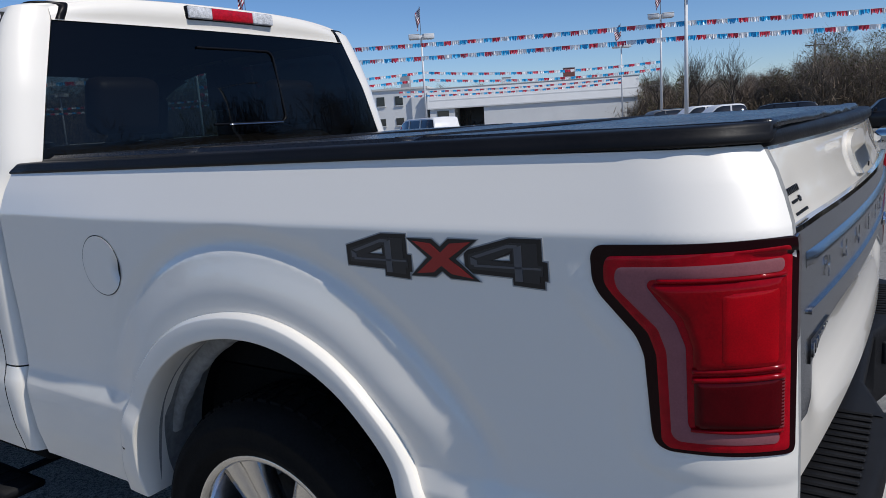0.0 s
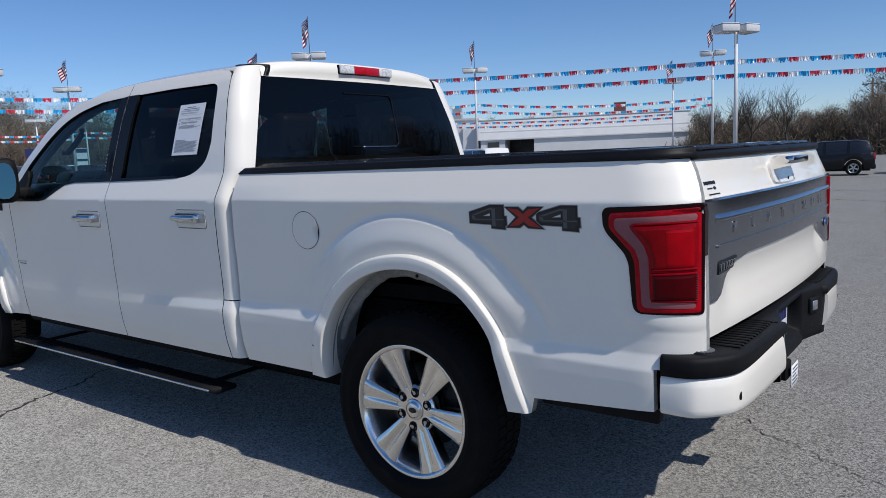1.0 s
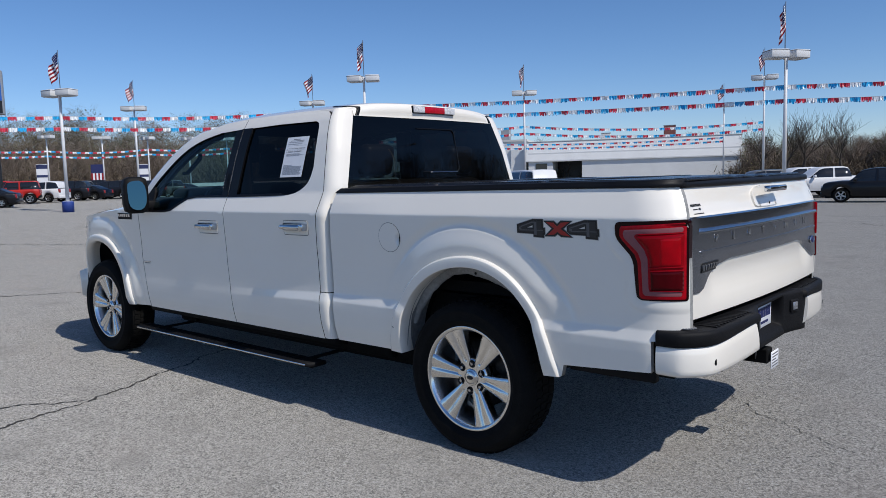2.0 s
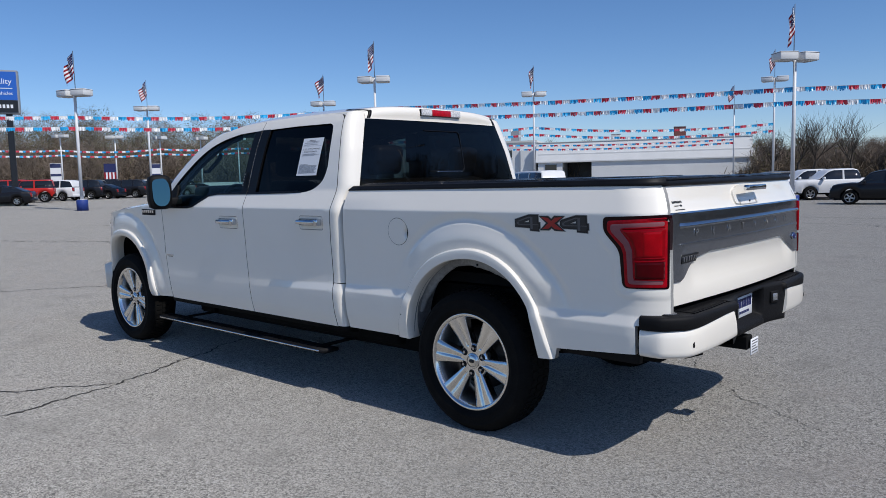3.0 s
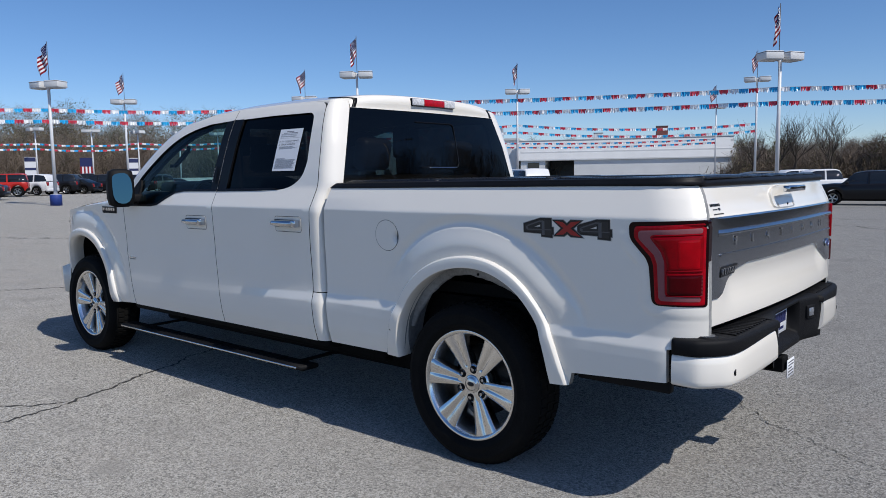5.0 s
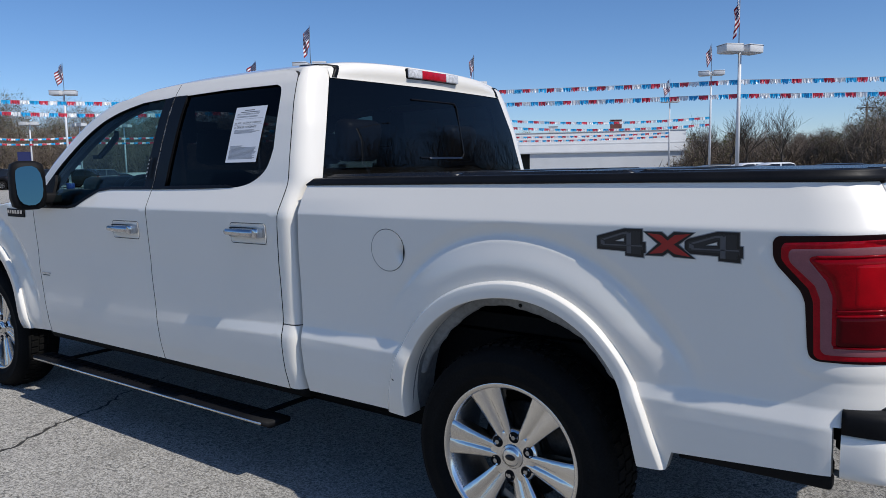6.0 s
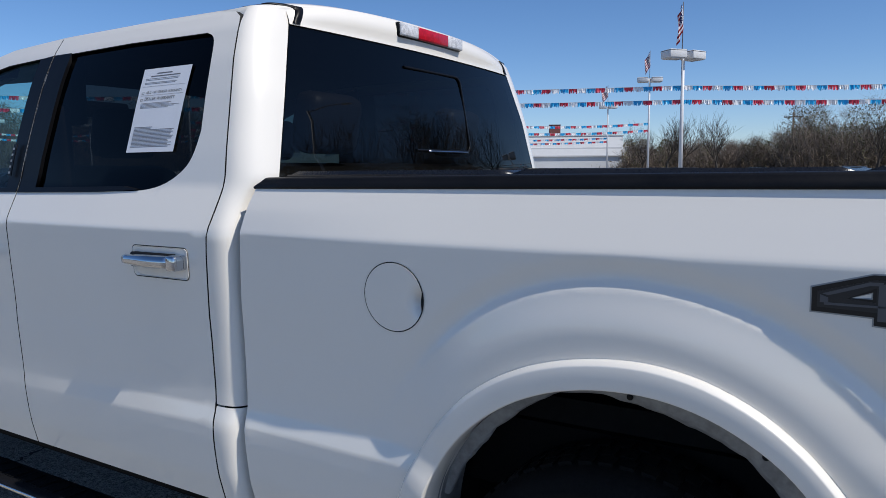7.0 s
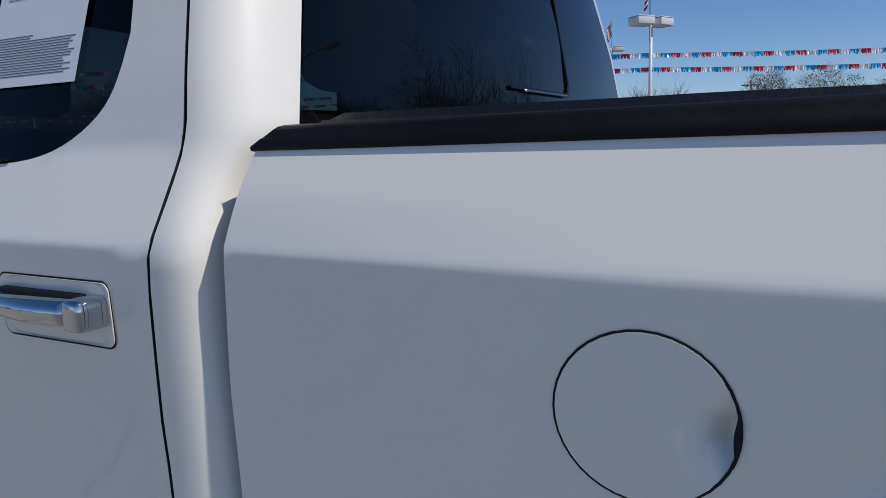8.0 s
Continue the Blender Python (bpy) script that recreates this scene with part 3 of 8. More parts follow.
gate_zs = np.linspace(0.795, 1.352, 16)
gate_out = [(-gate_edge(z), z) for z in gate_zs] + [(gate_edge(z), z) for z in gate_zs[::-1]]
HANDLE = [(-0.165, 1.335), (0.165, 1.335), (0.17, 1.25), (0.15, 1.235), (-0.15, 1.235), (-0.17, 1.25)]
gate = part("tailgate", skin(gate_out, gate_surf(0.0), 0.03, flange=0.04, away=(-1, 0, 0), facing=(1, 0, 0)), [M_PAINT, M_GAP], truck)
APPL = [(-0.893, 1.218), (0.893, 1.218), (0.893, 0.905), (0.80, 0.905), (0.76, 0.918), (0.70, 0.955), (0.60, 1.005), (0.50, 1.022), (-0.50, 1.022), (-0.60, 1.005), (-0.70, 0.955),
        (-0.76, 0.918), (-0.80, 0.905), (-0.893, 0.905)]
appl = part("applique", skin(APPL, gate_surf(0.006), 0.03, flange=0.008, away=(-1, 0, 0), facing=(1, 0, 0)), M_SATIN, gate, "satin grey metal applique")
part("bright_edge", skin([(-0.893, 1.226), (0.893, 1.226), (0.893, 1.2185), (-0.893, 1.2185)], gate_surf(0.012), 0.03, flange=0.012, away=(-1, 0, 0), facing=(1, 0, 0)), M_CHROME, appl)
# a rolled ridge with its upper slope to the sky, tapering out at the driver's end
bm = bmesh.new()
rows = []
for y in np.linspace(-0.80, 0.885, 60):
    k = float(sstep(-0.80, -0.765, y))
    rows.append([bm.verts.new(gate_surf(0.0065 + o * k)(y, 1.155 + dz)) for o, dz in ((-0.002, 0.020), (0.003, 0.017), (0.009, 0.009), (0.0115, 0.004), (0.0105, 0.0), (0.007, -0.004), (-0.002, -0.007))])
for a, b in zip(rows, rows[1:]):
    for k in range(6):
        bm.faces.new((a[k], a[k + 1], b[k + 1], b[k]))
part("upper_ridge", bm, M_SATIN, appl, recalc=True)
part("lower_bar", skin([(-0.79, 1.078), (0.86, 1.078), (0.86, 1.070), (-0.79, 1.070)], gate_surf(0.012), 0.03, flange=0.008, away=(-1, 0, 0), facing=(1, 0, 0)), M_SATIN, appl)
for i, ch in enumerate("PLATINUM"):
    y = -0.64 + 1.24 * i / 7
    v0 = gate_surf(0.009)(y, 1.105)
    lettering("letter", ch, 0.052, Matrix.Translation(v0) @ pose(0, 0, 0, 90, 0, 88.6 - 4.5 * y), M_RIM, appl, depth=0.0012, align="CENTER")
# model badge: plain raised bars on dark backing
badge = part("model_badge", skin([(-0.788, 0.985), (-0.622, 0.985), (-0.618, 1.026), (-0.784, 1.026)], gate_surf(0.009), 0.05, flange=0.004, away=(-1, 0, 0), facing=(1, 0, 0)), M_DECAL_DARK, appl, "dark model badge with chrome bars")
for y0 in (-0.778, -0.752, -0.722, -0.696, -0.666, -0.642):
    y1, z0, z1 = y0 + 0.012, 0.994, 1.018
    part("badge_bar", skin([(y0, z0), (y1, z0), (y1, z1), (y0, z1)], gate_surf(0.012), 0.05, flange=0.004, away=(-1, 0, 0), facing=(1, 0, 0)), M_SATIN, badge)
bm = bmesh.new()
lathe(bm, [(0.0, 0.006), (0.020, 0.005), (0.024, 0.0)], 24)
bm.transform(Matrix.Translation(gate_surf(0.008)(0.79, 1.00)) @ pose(0, 0, 0, 0, 0, -90) @ Matrix.Diagonal((1.5, 1, 0.8, 1)))
part("badge_disc", bm, M_BLUE_PRINT, appl, recalc=True)
bm = bmesh.new()
lathe(bm, [(0.024, 0.0), (0.024, 0.006), (0.027, 0.006), (0.028, 0.0)], 24)
bm.transform(Matrix.Translation(gate_surf(0.008)(0.79, 1.00)) @ pose(0, 0, 0, 0, 0, -90) @ Matrix.Diagonal((1.5, 1, 0.8, 1)))
part("badge_rim", bm, M_CHROME, appl, recalc=True)
# tailgate handle
bez = part("handle_bezel", skin(smooth_line(HANDLE, 0.02, True, 2), gate_surf(0.010), 0.02, flange=0.012, away=(-1, 0, 0), facing=(1, 0, 0)), M_PAINT, gate)
bm = bmesh.new()
box(bm, (1.181, -0.135, 1.306), (1.214, 0.135, 1.334), 0.007, 2)
part("pull_handle", bm, M_CHROME, bez, "chrome pull handle")
bm = bmesh.new()
lathe(bm, [(0.0, 0.003), (0.006, 0.003), (0.006, 0)], 12)
bm.transform(Matrix.Translation(gate_surf(0.012)(0.02, 1.248)) @ pose(0, 0, 0, 0, 0, -90))
part("keyhole", bm, M_BLACK, bez, recalc=True)
# dealer's decal on the tailgate: small plain bars
def decal_row(y0, y1, z0, z1, n, slim):
    for i in range(n):
        a = y0 + (y1 - y0) * i / n
        b = a + (y1 - y0) / n * slim
        part("decal_bar", skin([(a, z0), (b, z0), (b, z1), (a, z1)], gate_surf(0.003), 0.05, flange=0.002, away=(-1, 0, 0), facing=(1, 0, 0)), M_DECAL_DARK, gate)


decal_row(-0.822, -0.720, 1.2665, 1.2765, 8, 0.45)
decal_row(-0.808, -0.766, 1.2520, 1.2562, 9, 0.42)
decal_row(-0.758, -0.730, 1.2535, 1.2560, 2, 0.7)
decal_row(-0.750, -0.738, 1.2500, 1.2590, 1, 1.0)
decal_row(-0.812, -0.718, 1.2340, 1.2380, 15, 0.42)

# -- cab: doors, pillars, roof, glass --
def cab_h(x, z):
    h = flank(z, x)
    # front wheel bulge, mirrored from the rear
    h = h + swell(front_bulge, x, z, sstep(-3.2, -3.42, x) * sstep(1.20, 1.16, z)) * 0.9
    # the body narrows to the nose
    return h - 0.20 * sstep(-4.12, -4.80, x) - 0.02 * sstep(-3.2, -4.0, x) + 0.006 * sstep(-3.7, -3.2, x)


FX = -3.955
front_bulge = np.array([(FX + 0.02 - (p[0]) * 1.02, p[1] - 0.02) for p in bulge_loop])


def rear_cut(z):
    return float(np.interp(z, [0.46, 0.60, 0.74, 1.0, 1.18, 1.30, 1.38, 1.6, 1.80], [-1.088, -1.100, -1.104, -1.109, -1.101, -1.084, -1.079, -1.100, -1.128]))


def mid_cut(z):
    return float(np.interp(z, [0.46, 0.56, 0.70, 0.9, 1.30, 1.34, 1.84], [-2.02, -2.03, -2.052, -2.066, -2.068, -2.064, -2.00]))


def front_cut(z):
    return float(np.interp(z, [0.46, 0.56, 0.70, 0.84, 1.21, 1.30], [-3.185, -3.190, -3.220, -3.240, -3.242, -3.238]))


DOOR_TOP = [(-2.02, 1.842), (-2.30, 1.825), (-2.55, 1.775), (-2.80, 1.675), (-3.05, 1.505), (-3.20, 1.385), (-3.27, 1.30)]


def door_rows(x0, x1):
    """Points along the two creases of a door."""
    return rows_at(x0, x1, (1.208, 1.219, 1.224, 1.229, 1.237, 1.250)) + [(x, z - 0.05 * float(sstep(-0.6, -2.4, x))) for x in np.arange(x0, x1, 0.016) for z in (0.785, 0.775, 0.764, 0.757, 0.750, 0.742, 0.735, 0.725, 0.715, 0.707, 0.70)]


def build_doors(s):
    surf = side_surf(cab_h, s)
    g = 0.0024
    # rear door
    zc = np.linspace(0.465, 1.80, 26)
    rear = [(rear_cut(z) - g, z) for z in zc]
    top = [(-1.138, 1.820), (-1.165, 1.838), (-1.23, 1.845), (-1.6, 1.85), (-2.00, 1.842)]
    front = [(mid_cut(z) + g, z) for z in np.linspace(1.84, 0.465, 20)]
    win_r = [(-2.04, 1.325)] + [tuple(p) for p in smooth_line([(-1.60, 1.328), (-1.42, 1.330), (-1.325, 1.348), (-1.248, 1.388), (-1.212, 1.432), (-1.196, 1.50)], 0.03)] + \
            [tuple(p) for p in smooth_line([(-1.203, 1.70), (-1.213, 1.768), (-1.25, 1.782)], 0.02)] + [(-1.60, 1.785), (-1.98, 1.778)]
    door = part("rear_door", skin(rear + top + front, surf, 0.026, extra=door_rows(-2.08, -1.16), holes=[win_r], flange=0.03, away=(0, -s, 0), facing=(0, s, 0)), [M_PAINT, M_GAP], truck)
    part("window_glass", skin(win_r, side_surf(cab_h, s, -0.012), 0.06, facing=(0, s, 0)), M_TINT, door, "dark privacy glass").visible_shadow = False
    part("belt_moulding", skin([(-2.058, 1.337), (-1.50, 1.344), (-1.43, 1.335), (-1.60, 1.327), (-2.058, 1.321)], side_surf(cab_h, s, 0.004), 0.05, flange=0.012, away=(0, -s, 0), facing=(0, s, 0)), M_TRIM, door)
    part("pillar_trim", skin([(-2.0605, 1.330), (-1.965, 1.335), (-1.907, 1.782), (-2.0035, 1.782)], side_surf(cab_h, s, 0.001), 0.05, flange=0.012, away=(0, -s, 0), facing=(0, s, 0)), M_TRIM, door, "gloss black pillar trim")
    # front door
    fr = [(front_cut(z) + g, z) for z in np.linspace(1.30, 0.465, 18)]
    back = [(mid_cut(z) - g, z) for z in np.linspace(0.465, 1.84, 20)]
    dt = [tuple(p) for p in smooth_line(DOOR_TOP, 0.04, False, 2)]
    win_f = [(-2.075, 1.325)] + [(-2.012, 1.780)] + [tuple(p) for p in smooth_line([(-2.28, 1.768), (-2.50, 1.732), (-2.72, 1.655), (-2.98, 1.49), (-3.16, 1.345), (-3.215, 1.285), (-3.23, 1.225)], 0.03)] + \
            [tuple(p) for p in smooth_line([(-3.22, 1.212), (-2.84, 1.216), (-2.76, 1.228), (-2.66, 1.275), (-2.58, 1.309), (-2.45, 1.322)], 0.03)]
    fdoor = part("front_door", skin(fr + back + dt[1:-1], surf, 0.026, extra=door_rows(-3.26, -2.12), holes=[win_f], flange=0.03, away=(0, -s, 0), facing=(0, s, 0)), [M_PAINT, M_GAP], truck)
    part("window_glass", skin(win_f, side_surf(cab_h, s, -0.012), 0.06, facing=(0, s, 0)), M_GLASS, fdoor, "clear side glass").visible_shadow = False
    part("belt_moulding", skin([(-2.068, 1.336), (-2.45, 1.334), (-2.56, 1.322), (-2.66, 1.287), (-2.76, 1.240), (-2.84, 1.228), (-3.22, 1.224), (-3.22, 1.210), (-2.83, 1.213), (-2.75, 1.224), (-2.65, 1.271), (-2.56, 1.308), (-2.45, 1.320), (-2.068, 1.322)],
                                 side_surf(cab_h, s, 0.004), 0.05, flange=0.012, away=(0, -s, 0), facing=(0, s, 0)), M_TRIM, fdoor)
    part("pillar_trim", skin([(-2.0695, 1.330), (-2.14, 1.334), (-2.085, 1.775), (-2.0105, 1.782)], side_surf(cab_h, s, 0.001), 0.05, flange=0.012, away=(0, -s, 0), facing=(0, s, 0)), M_TRIM, fdoor)
    if s < 0:
        pad_k = part("door_keypad", skin([(-2.120, 1.375), (-2.102, 1.375), (-2.088, 1.485), (-2.106, 1.485)], side_surf(cab_h, s, 0.0145), 0.03, flange=0.003, away=(0, -s, 0), facing=(0, s, 0)), M_TRIM, fdoor, "slim black keypad with pale figures")
        for k in range(5):
            z0, x0 = 1.384 + k * 0.020, -2.117 + k * 0.0026
            part("key_mark", skin([(x0, z0), (x0 + 0.010, z0), (x0 + 0.011, z0 + 0.007), (x0 + 0.001, z0 + 0.007)], side_surf(cab_h, s, 0.0155), 0.03, facing=(0, s, 0)), M_DECAL_EDGE, pad_k)
    part("mirror_sail", skin([(-3.22, 1.222), (-3.03, 1.222), (-3.06, 1.40), (-3.09, 1.392), (-3.20, 1.30)], side_surf(cab_h, s, 0.004), 0.05, flange=0.015, away=(0, -s, 0), facing=(0, s, 0)), M_BLACK, fdoor)
    # handles
    for d, x0, zc in ((fdoor, -2.378, 1.116), (door, -1.408, 1.134)):
        W_, H_ = 0.232, 0.086

        def pocket(x, z, x0=x0, zc=zc):
            dip = max(0, 1 - ((x - x0 - W_ / 2) / (W_ * 0.46)) ** 2) * max(0, 1 - ((z - zc) / (H_ * 0.47)) ** 2)
            return Vector((x, s * (cab_h(x, z) + 0.0025 - 0.036 * dip ** 0.7), z))
        part("handle_pocket", skin(rounded_box(x0, zc - H_ / 2, x0 + W_, zc + H_ / 2, 0.013), pocket, 0.009, flange=0.004, away=(0, -s, 0), facing=(0, s, 0)), M_PAINT, d)
        ro = rounded_box(x0 - 0.003, zc - H_ / 2 - 0.003, x0 + W_ + 0.003, zc + H_ / 2 + 0.003, 0.016)
        ri = rounded_box(x0 - 0.0005, zc - H_ / 2 - 0.0005, x0 + W_ + 0.0005, zc + H_ / 2 + 0.0005, 0.0135)
        part("pocket_gap", skin(ro, side_surf(cab_h, s, 0.0015), 0.03, holes=[ri], facing=(0, s, 0), edge_step=0.015), M_GAP, d)
        # a bar of five flats, bowed out, thicker towards the rear
        bm = bmesh.new()
        sec = [(0.006, -0.019), (0.017, -0.013), (0.021, 0.000), (0.016, 0.013), (0.002, 0.018), (-0.010, 0.013), (-0.012, -0.002), (-0.008, -0.015)]
        yb = float(cab_h(x0, zc)) + 0.020
        rows = []
        for t in np.linspace(-0.02, 0.80, 16):
            k = 0.80 + 0.20 * float(sstep(0.0, 0.5, t))
            c = Vector((x0 + W_ * t, s * (yb + 0.011 * math.sin(math.pi * min(1.0, 0.1 + t))), zc + 0.006))
            rows.append([bm.verts.new(c + Vector((0, s * a * k, b * k))) for a, b in sec])
        for a, b in zip(rows, rows[1:]):
            for k in range(8):
                bm.faces.new((a[k], a[(k + 1) % 8], b[(k + 1) % 8], b[k]))
        bm.faces.new(rows[0])
        bm.faces.new(rows[-1])
        part("pull_handle", sharp(bm, 25), M_CHROME, d, "chrome door handle", recalc=True)
        # black block added behind the bar, standing for the shade above and below it
        bm = bmesh.new()
        y0, y1 = sorted((s * (yb - 0.040), s * (yb - 0.002)))
        box(bm, (x0 + W_ * 0.02, y0, zc - 0.016), (x0 + W_ * 0.80, y1, zc + 0.026), 0.004, 1)
        part("handle_shade_block", bm, M_BLACK, d)
        bm = bmesh.new()
        y0, y1 = sorted((s * (yb - 0.050), s * (yb + 0.024)))
        box(bm, (x0 + W_ * 0.812, y0, zc - 0.016), (x0 + W_ * 0.965, y1, zc + 0.026), 0.007, 2)
        part("handle_base", bm, M_CHROME, d)
        bm = bmesh.new()
        y0, y1 = sorted((s * (yb - 0.050), s * (yb + 0.004)))
        box(bm, (x0 + W_ * 0.02, y0, zc - 0.010), (x0 + W_ * 0.13, y1, zc + 0.020), 0.005, 2)
        part("handle_base", bm, M_CHROME, d)
    return fdoor, door


doors = {s: build_doors(s) for s in (-1, 1)}


# -- rear corner of the cab, round to the rear window --
def back_x(z):
    return float(np.interp(z, [0.46, 1.30, 1.36, 1.60, 1.80, 1.86], [-1.008, -1.008, -0.984, -1.016, -1.060, -1.078]))


def back_y(z):
    return float(np.interp(z, [0.46, 1.30, 1.37, 1.60, 1.80, 1.86], [0.88, 0.86, 0.842, 0.778, 0.708, 0.690]))


def build_corner(s):
    def loft(z0, z1, n):
        bm = bmesh.new()
        zs = np.linspace(z0, z1, n)

        def f(t, z):
            x0, h = rear_cut(z) + 0.003, cab_h(rear_cut(z), z)
            p0, p3 = np.array([x0, h]), np.array([back_x(z), back_y(z)])
            k = float(sstep(1.36, 1.20, z))
            p1 = np.array([x0 + (back_x(z) - x0) * (0.55 + 0.22 * k), h - 0.002 + 0.005 * k])
            p2 = np.array([back_x(z) - 0.004, h - (h - back_y(z)) * (0.30 - 0.18 * k)])
            q = p0 * (1 - t) ** 3 + 3 * p1 * t * (1 - t) ** 2 + 3 * p2 * t * t * (1 - t) + p3 * t ** 3
            return Vector((q[0], s * q[1], z))
        grid(bm, f, np.linspace(0, 1, 16), zs, flip=s > 0)
        grid(bm, lambda t, z: f(0, z) + Vector((0, -s * 0.03 * t, 0)), (1, 0), zs, flip=s > 0)
        grid(bm, lambda t, z: f(1, z) + Vector((-0.03 * t, 0, 0)), (0, 1), zs, flip=s > 0)
        return bm
    c = part("cab_corner", loft(0.752, 1.85, 48), M_PAINT, truck)
    part("lower_corner", loft(0.468, 0.747, 16), M_PAINT, c)


for s in (-1, 1):
    build_corner(s)


def back_surf(off):
    def f(y, z):
        t = min(1.0, abs(y) / back_y(z))
        return Vector((back_x(z) + 0.035 * (1 - t * t) + off, y, z))
    return f


part("cab_floor", (lambda b: (box(b, (-3.4, -0.86, 0.42), (-1.06, 0.86, 0.55)), b)[1])(bmesh.new()), M_UNDER, truck, smooth=False)
zr = np.linspace(1.352, 1.815, 10)
rear_out = [(-back_y(z) + 0.004, z) for z in zr] + [(back_y(z) - 0.004, z) for z in zr[::-1]]
rear_win = part("rear_window", skin(rear_out, back_surf(0.0), 0.05, flange=0.006, away=(-1, 0, 0), facing=(1, 0, 0)), M_REAR, truck, "dark tinted rear window with sliding pane")
rear_win.visible_shadow = False
# sliding pane frame
bm = bmesh.new()
SL = [(-0.19, 1.742)] + rounded_box(-0.40, 1.455, 0.190, 1.742, 0.03)[6::-1] + rounded_box(-0.40, 1.455, 0.190, 1.742, 0.03)[:-8:-1] + [(-0.19, 1.455)]
lineS = [back_surf(0.004)(*p) for p in SL]
sweep(bm, lineS, [(-0.004, -0.003), (0.004, -0.003), (0.004, 0.002), (-0.004, 0.002)], up=(1, 0, 0), caps=False)
part("slider_frame", bm, M_TRIM, rear_win, recalc=True)
bm = bmesh.new()
lineS = [back_surf(0.007)(y, 1.452) for y in np.linspace(-0.12, 0.165, 12)]
sweep(bm, lineS, [(-0.003, -0.002), (0.003, -0.002), (0.003, 0.001), (-0.003, 0.001)], up=(1, 0, 0))
part("slider_track", bm, M_SATIN, rear_win, recalc=True)
# lower cab back wall, below the window
part("back_wall", skin([(-0.86, 0.46), (0.86, 0.46), (0.842, 1.35), (-0.842, 1.35)], back_surf(-0.02), 0.12, facing=(1, 0, 0)), M_PAINT, truck)


# -- roof --
def roof_z(x):
    return float(np.interp(x, [-3.0, -2.85, -2.70, -2.50, -2.25, -1.95, -1.6, -1.25, -1.10, -1.04], [1.735, 1.795, 1.843, 1.885, 1.912, 1.926, 1.928, 1.920, 1.908, 1.893]))


u_ = np.linspace(0, 1, 30)
c_h, c_x = float(cab_h(-1.128, 1.85)), back_x(1.85)
CORNER_X = -1.125 * (1 - u_) ** 3 + 3 * (-1.125 + (c_x + 1.125) * 0.55) * u_ * (1 - u_) ** 2 + 3 * (c_x - 0.004) * u_ ** 2 * (1 - u_) + c_x * u_ ** 3
CORNER_Y = c_h * (1 - u_) ** 3 + 3 * (c_h - 0.002) * u_ * (1 - u_) ** 2 + 3 * (c_h - (c_h - back_y(1.85)) * 0.30) * u_ ** 2 * (1 - u_) + back_y(1.85) * u_ ** 3


def roof_half(x):
    """Half the roof's width at its drip line, and the height of that line."""
    zt = float(np.interp(x, [-2.9, -2.80, -2.55, -2.30, -2.02, -1.5, -1.16, -1.06], [1.62, 1.680, 1.779, 1.829, 1.846, 1.852, 1.850, 1.850]))
    y = flank(zt)
    if x > -1.125:
        y = float(np.interp(x, CORNER_X, CORNER_Y))
    return y, zt


def roof_surf(x, t):
    """t from -1 to 1 across."""
    y, zt = roof_half(x)
    a = abs(t)
    if a > 1:
        return Vector((x, math.copysign(y - 0.006, t), zt - 0.035))
    zz = roof_z(x)
    return Vector((x + 0.045 * (1 - t * t) * sstep(-1.4, -1.04, x), y * t, zt + (zz - zt) * (1 - a ** 5.0) - 0.016 * t * t * (1 - a ** 5)))


bm = bmesh.new()
ts = np.concatenate([[-1.02], np.linspace(-1, -0.8, 10), np.linspace(-0.76, 0.76, 24), np.linspace(0.8, 1, 10), [1.02]])
xs = np.concatenate([np.linspace(-2.78, -1.2, 34), CORNER_X[2::3][:-1], [c_x - 0.0005]])
grid(bm, lambda x, t: roof_surf(x, t), xs, ts)
# rear brow down to the glass


def brow(t, v):
    tt = max(-1.0, min(1.0, t))
    p, q = roof_surf(c_x - 0.0005, tt), back_surf(0.005)(tt * (back_y(1.808) - 0.001), 1.808)
    return p * (1 - v) + q * v + Vector((0.010 * math.sin(math.pi * min(1, v * 1.15)) * (1 - 0.8 * tt ** 8), 0, 0.006 * math.sin(math.pi * v) * (1 - tt ** 8)))


grid(bm, brow, ts[1:-1], (0, 0.08, 0.18, 0.32, 0.5, 0.7, 0.85, 0.95, 1.0))
bmesh.ops.remove_doubles(bm, verts=bm.verts, dist=0.0004)
roof = part("roof", bm, M_PAINT, truck, recalc=True)
for s in (-1, 1):
    bm = bmesh.new()
    track = [(roof_surf, x, 0.86 + 0.07 * float(sstep(-1.34, -1.09, x))) for x in np.linspace(-1.24, c_x - 0.001, 12)]
    track += [(None, v, 0.93 + 0.035 * v) for v in (0.1, 0.25, 0.4, 0.55, 0.7, 0.85, 1.0)]
    rows = []
    for fn, u, t in track:
        row = []
        for dt, lift in ((-0.023, -0.004), (-0.020, 0.0035), (0.0, 0.005), (0.020, 0.0035), (0.023, -0.004)):
            p = fn(u, s * (t + dt)) if fn else brow(s * (t + dt), u)
            row.append(bm.verts.new(p + Vector((0.55, 0, 0.83)) * lift))
        rows.append(row)
    for a, b in zip(rows, rows[1:]):
        for k in range(4):
            bm.faces.new((a[k], a[k + 1], b[k + 1], b[k]))
    part("roof_ditch_strip", bm, M_TRIM, roof, "black roof strip", recalc=True)
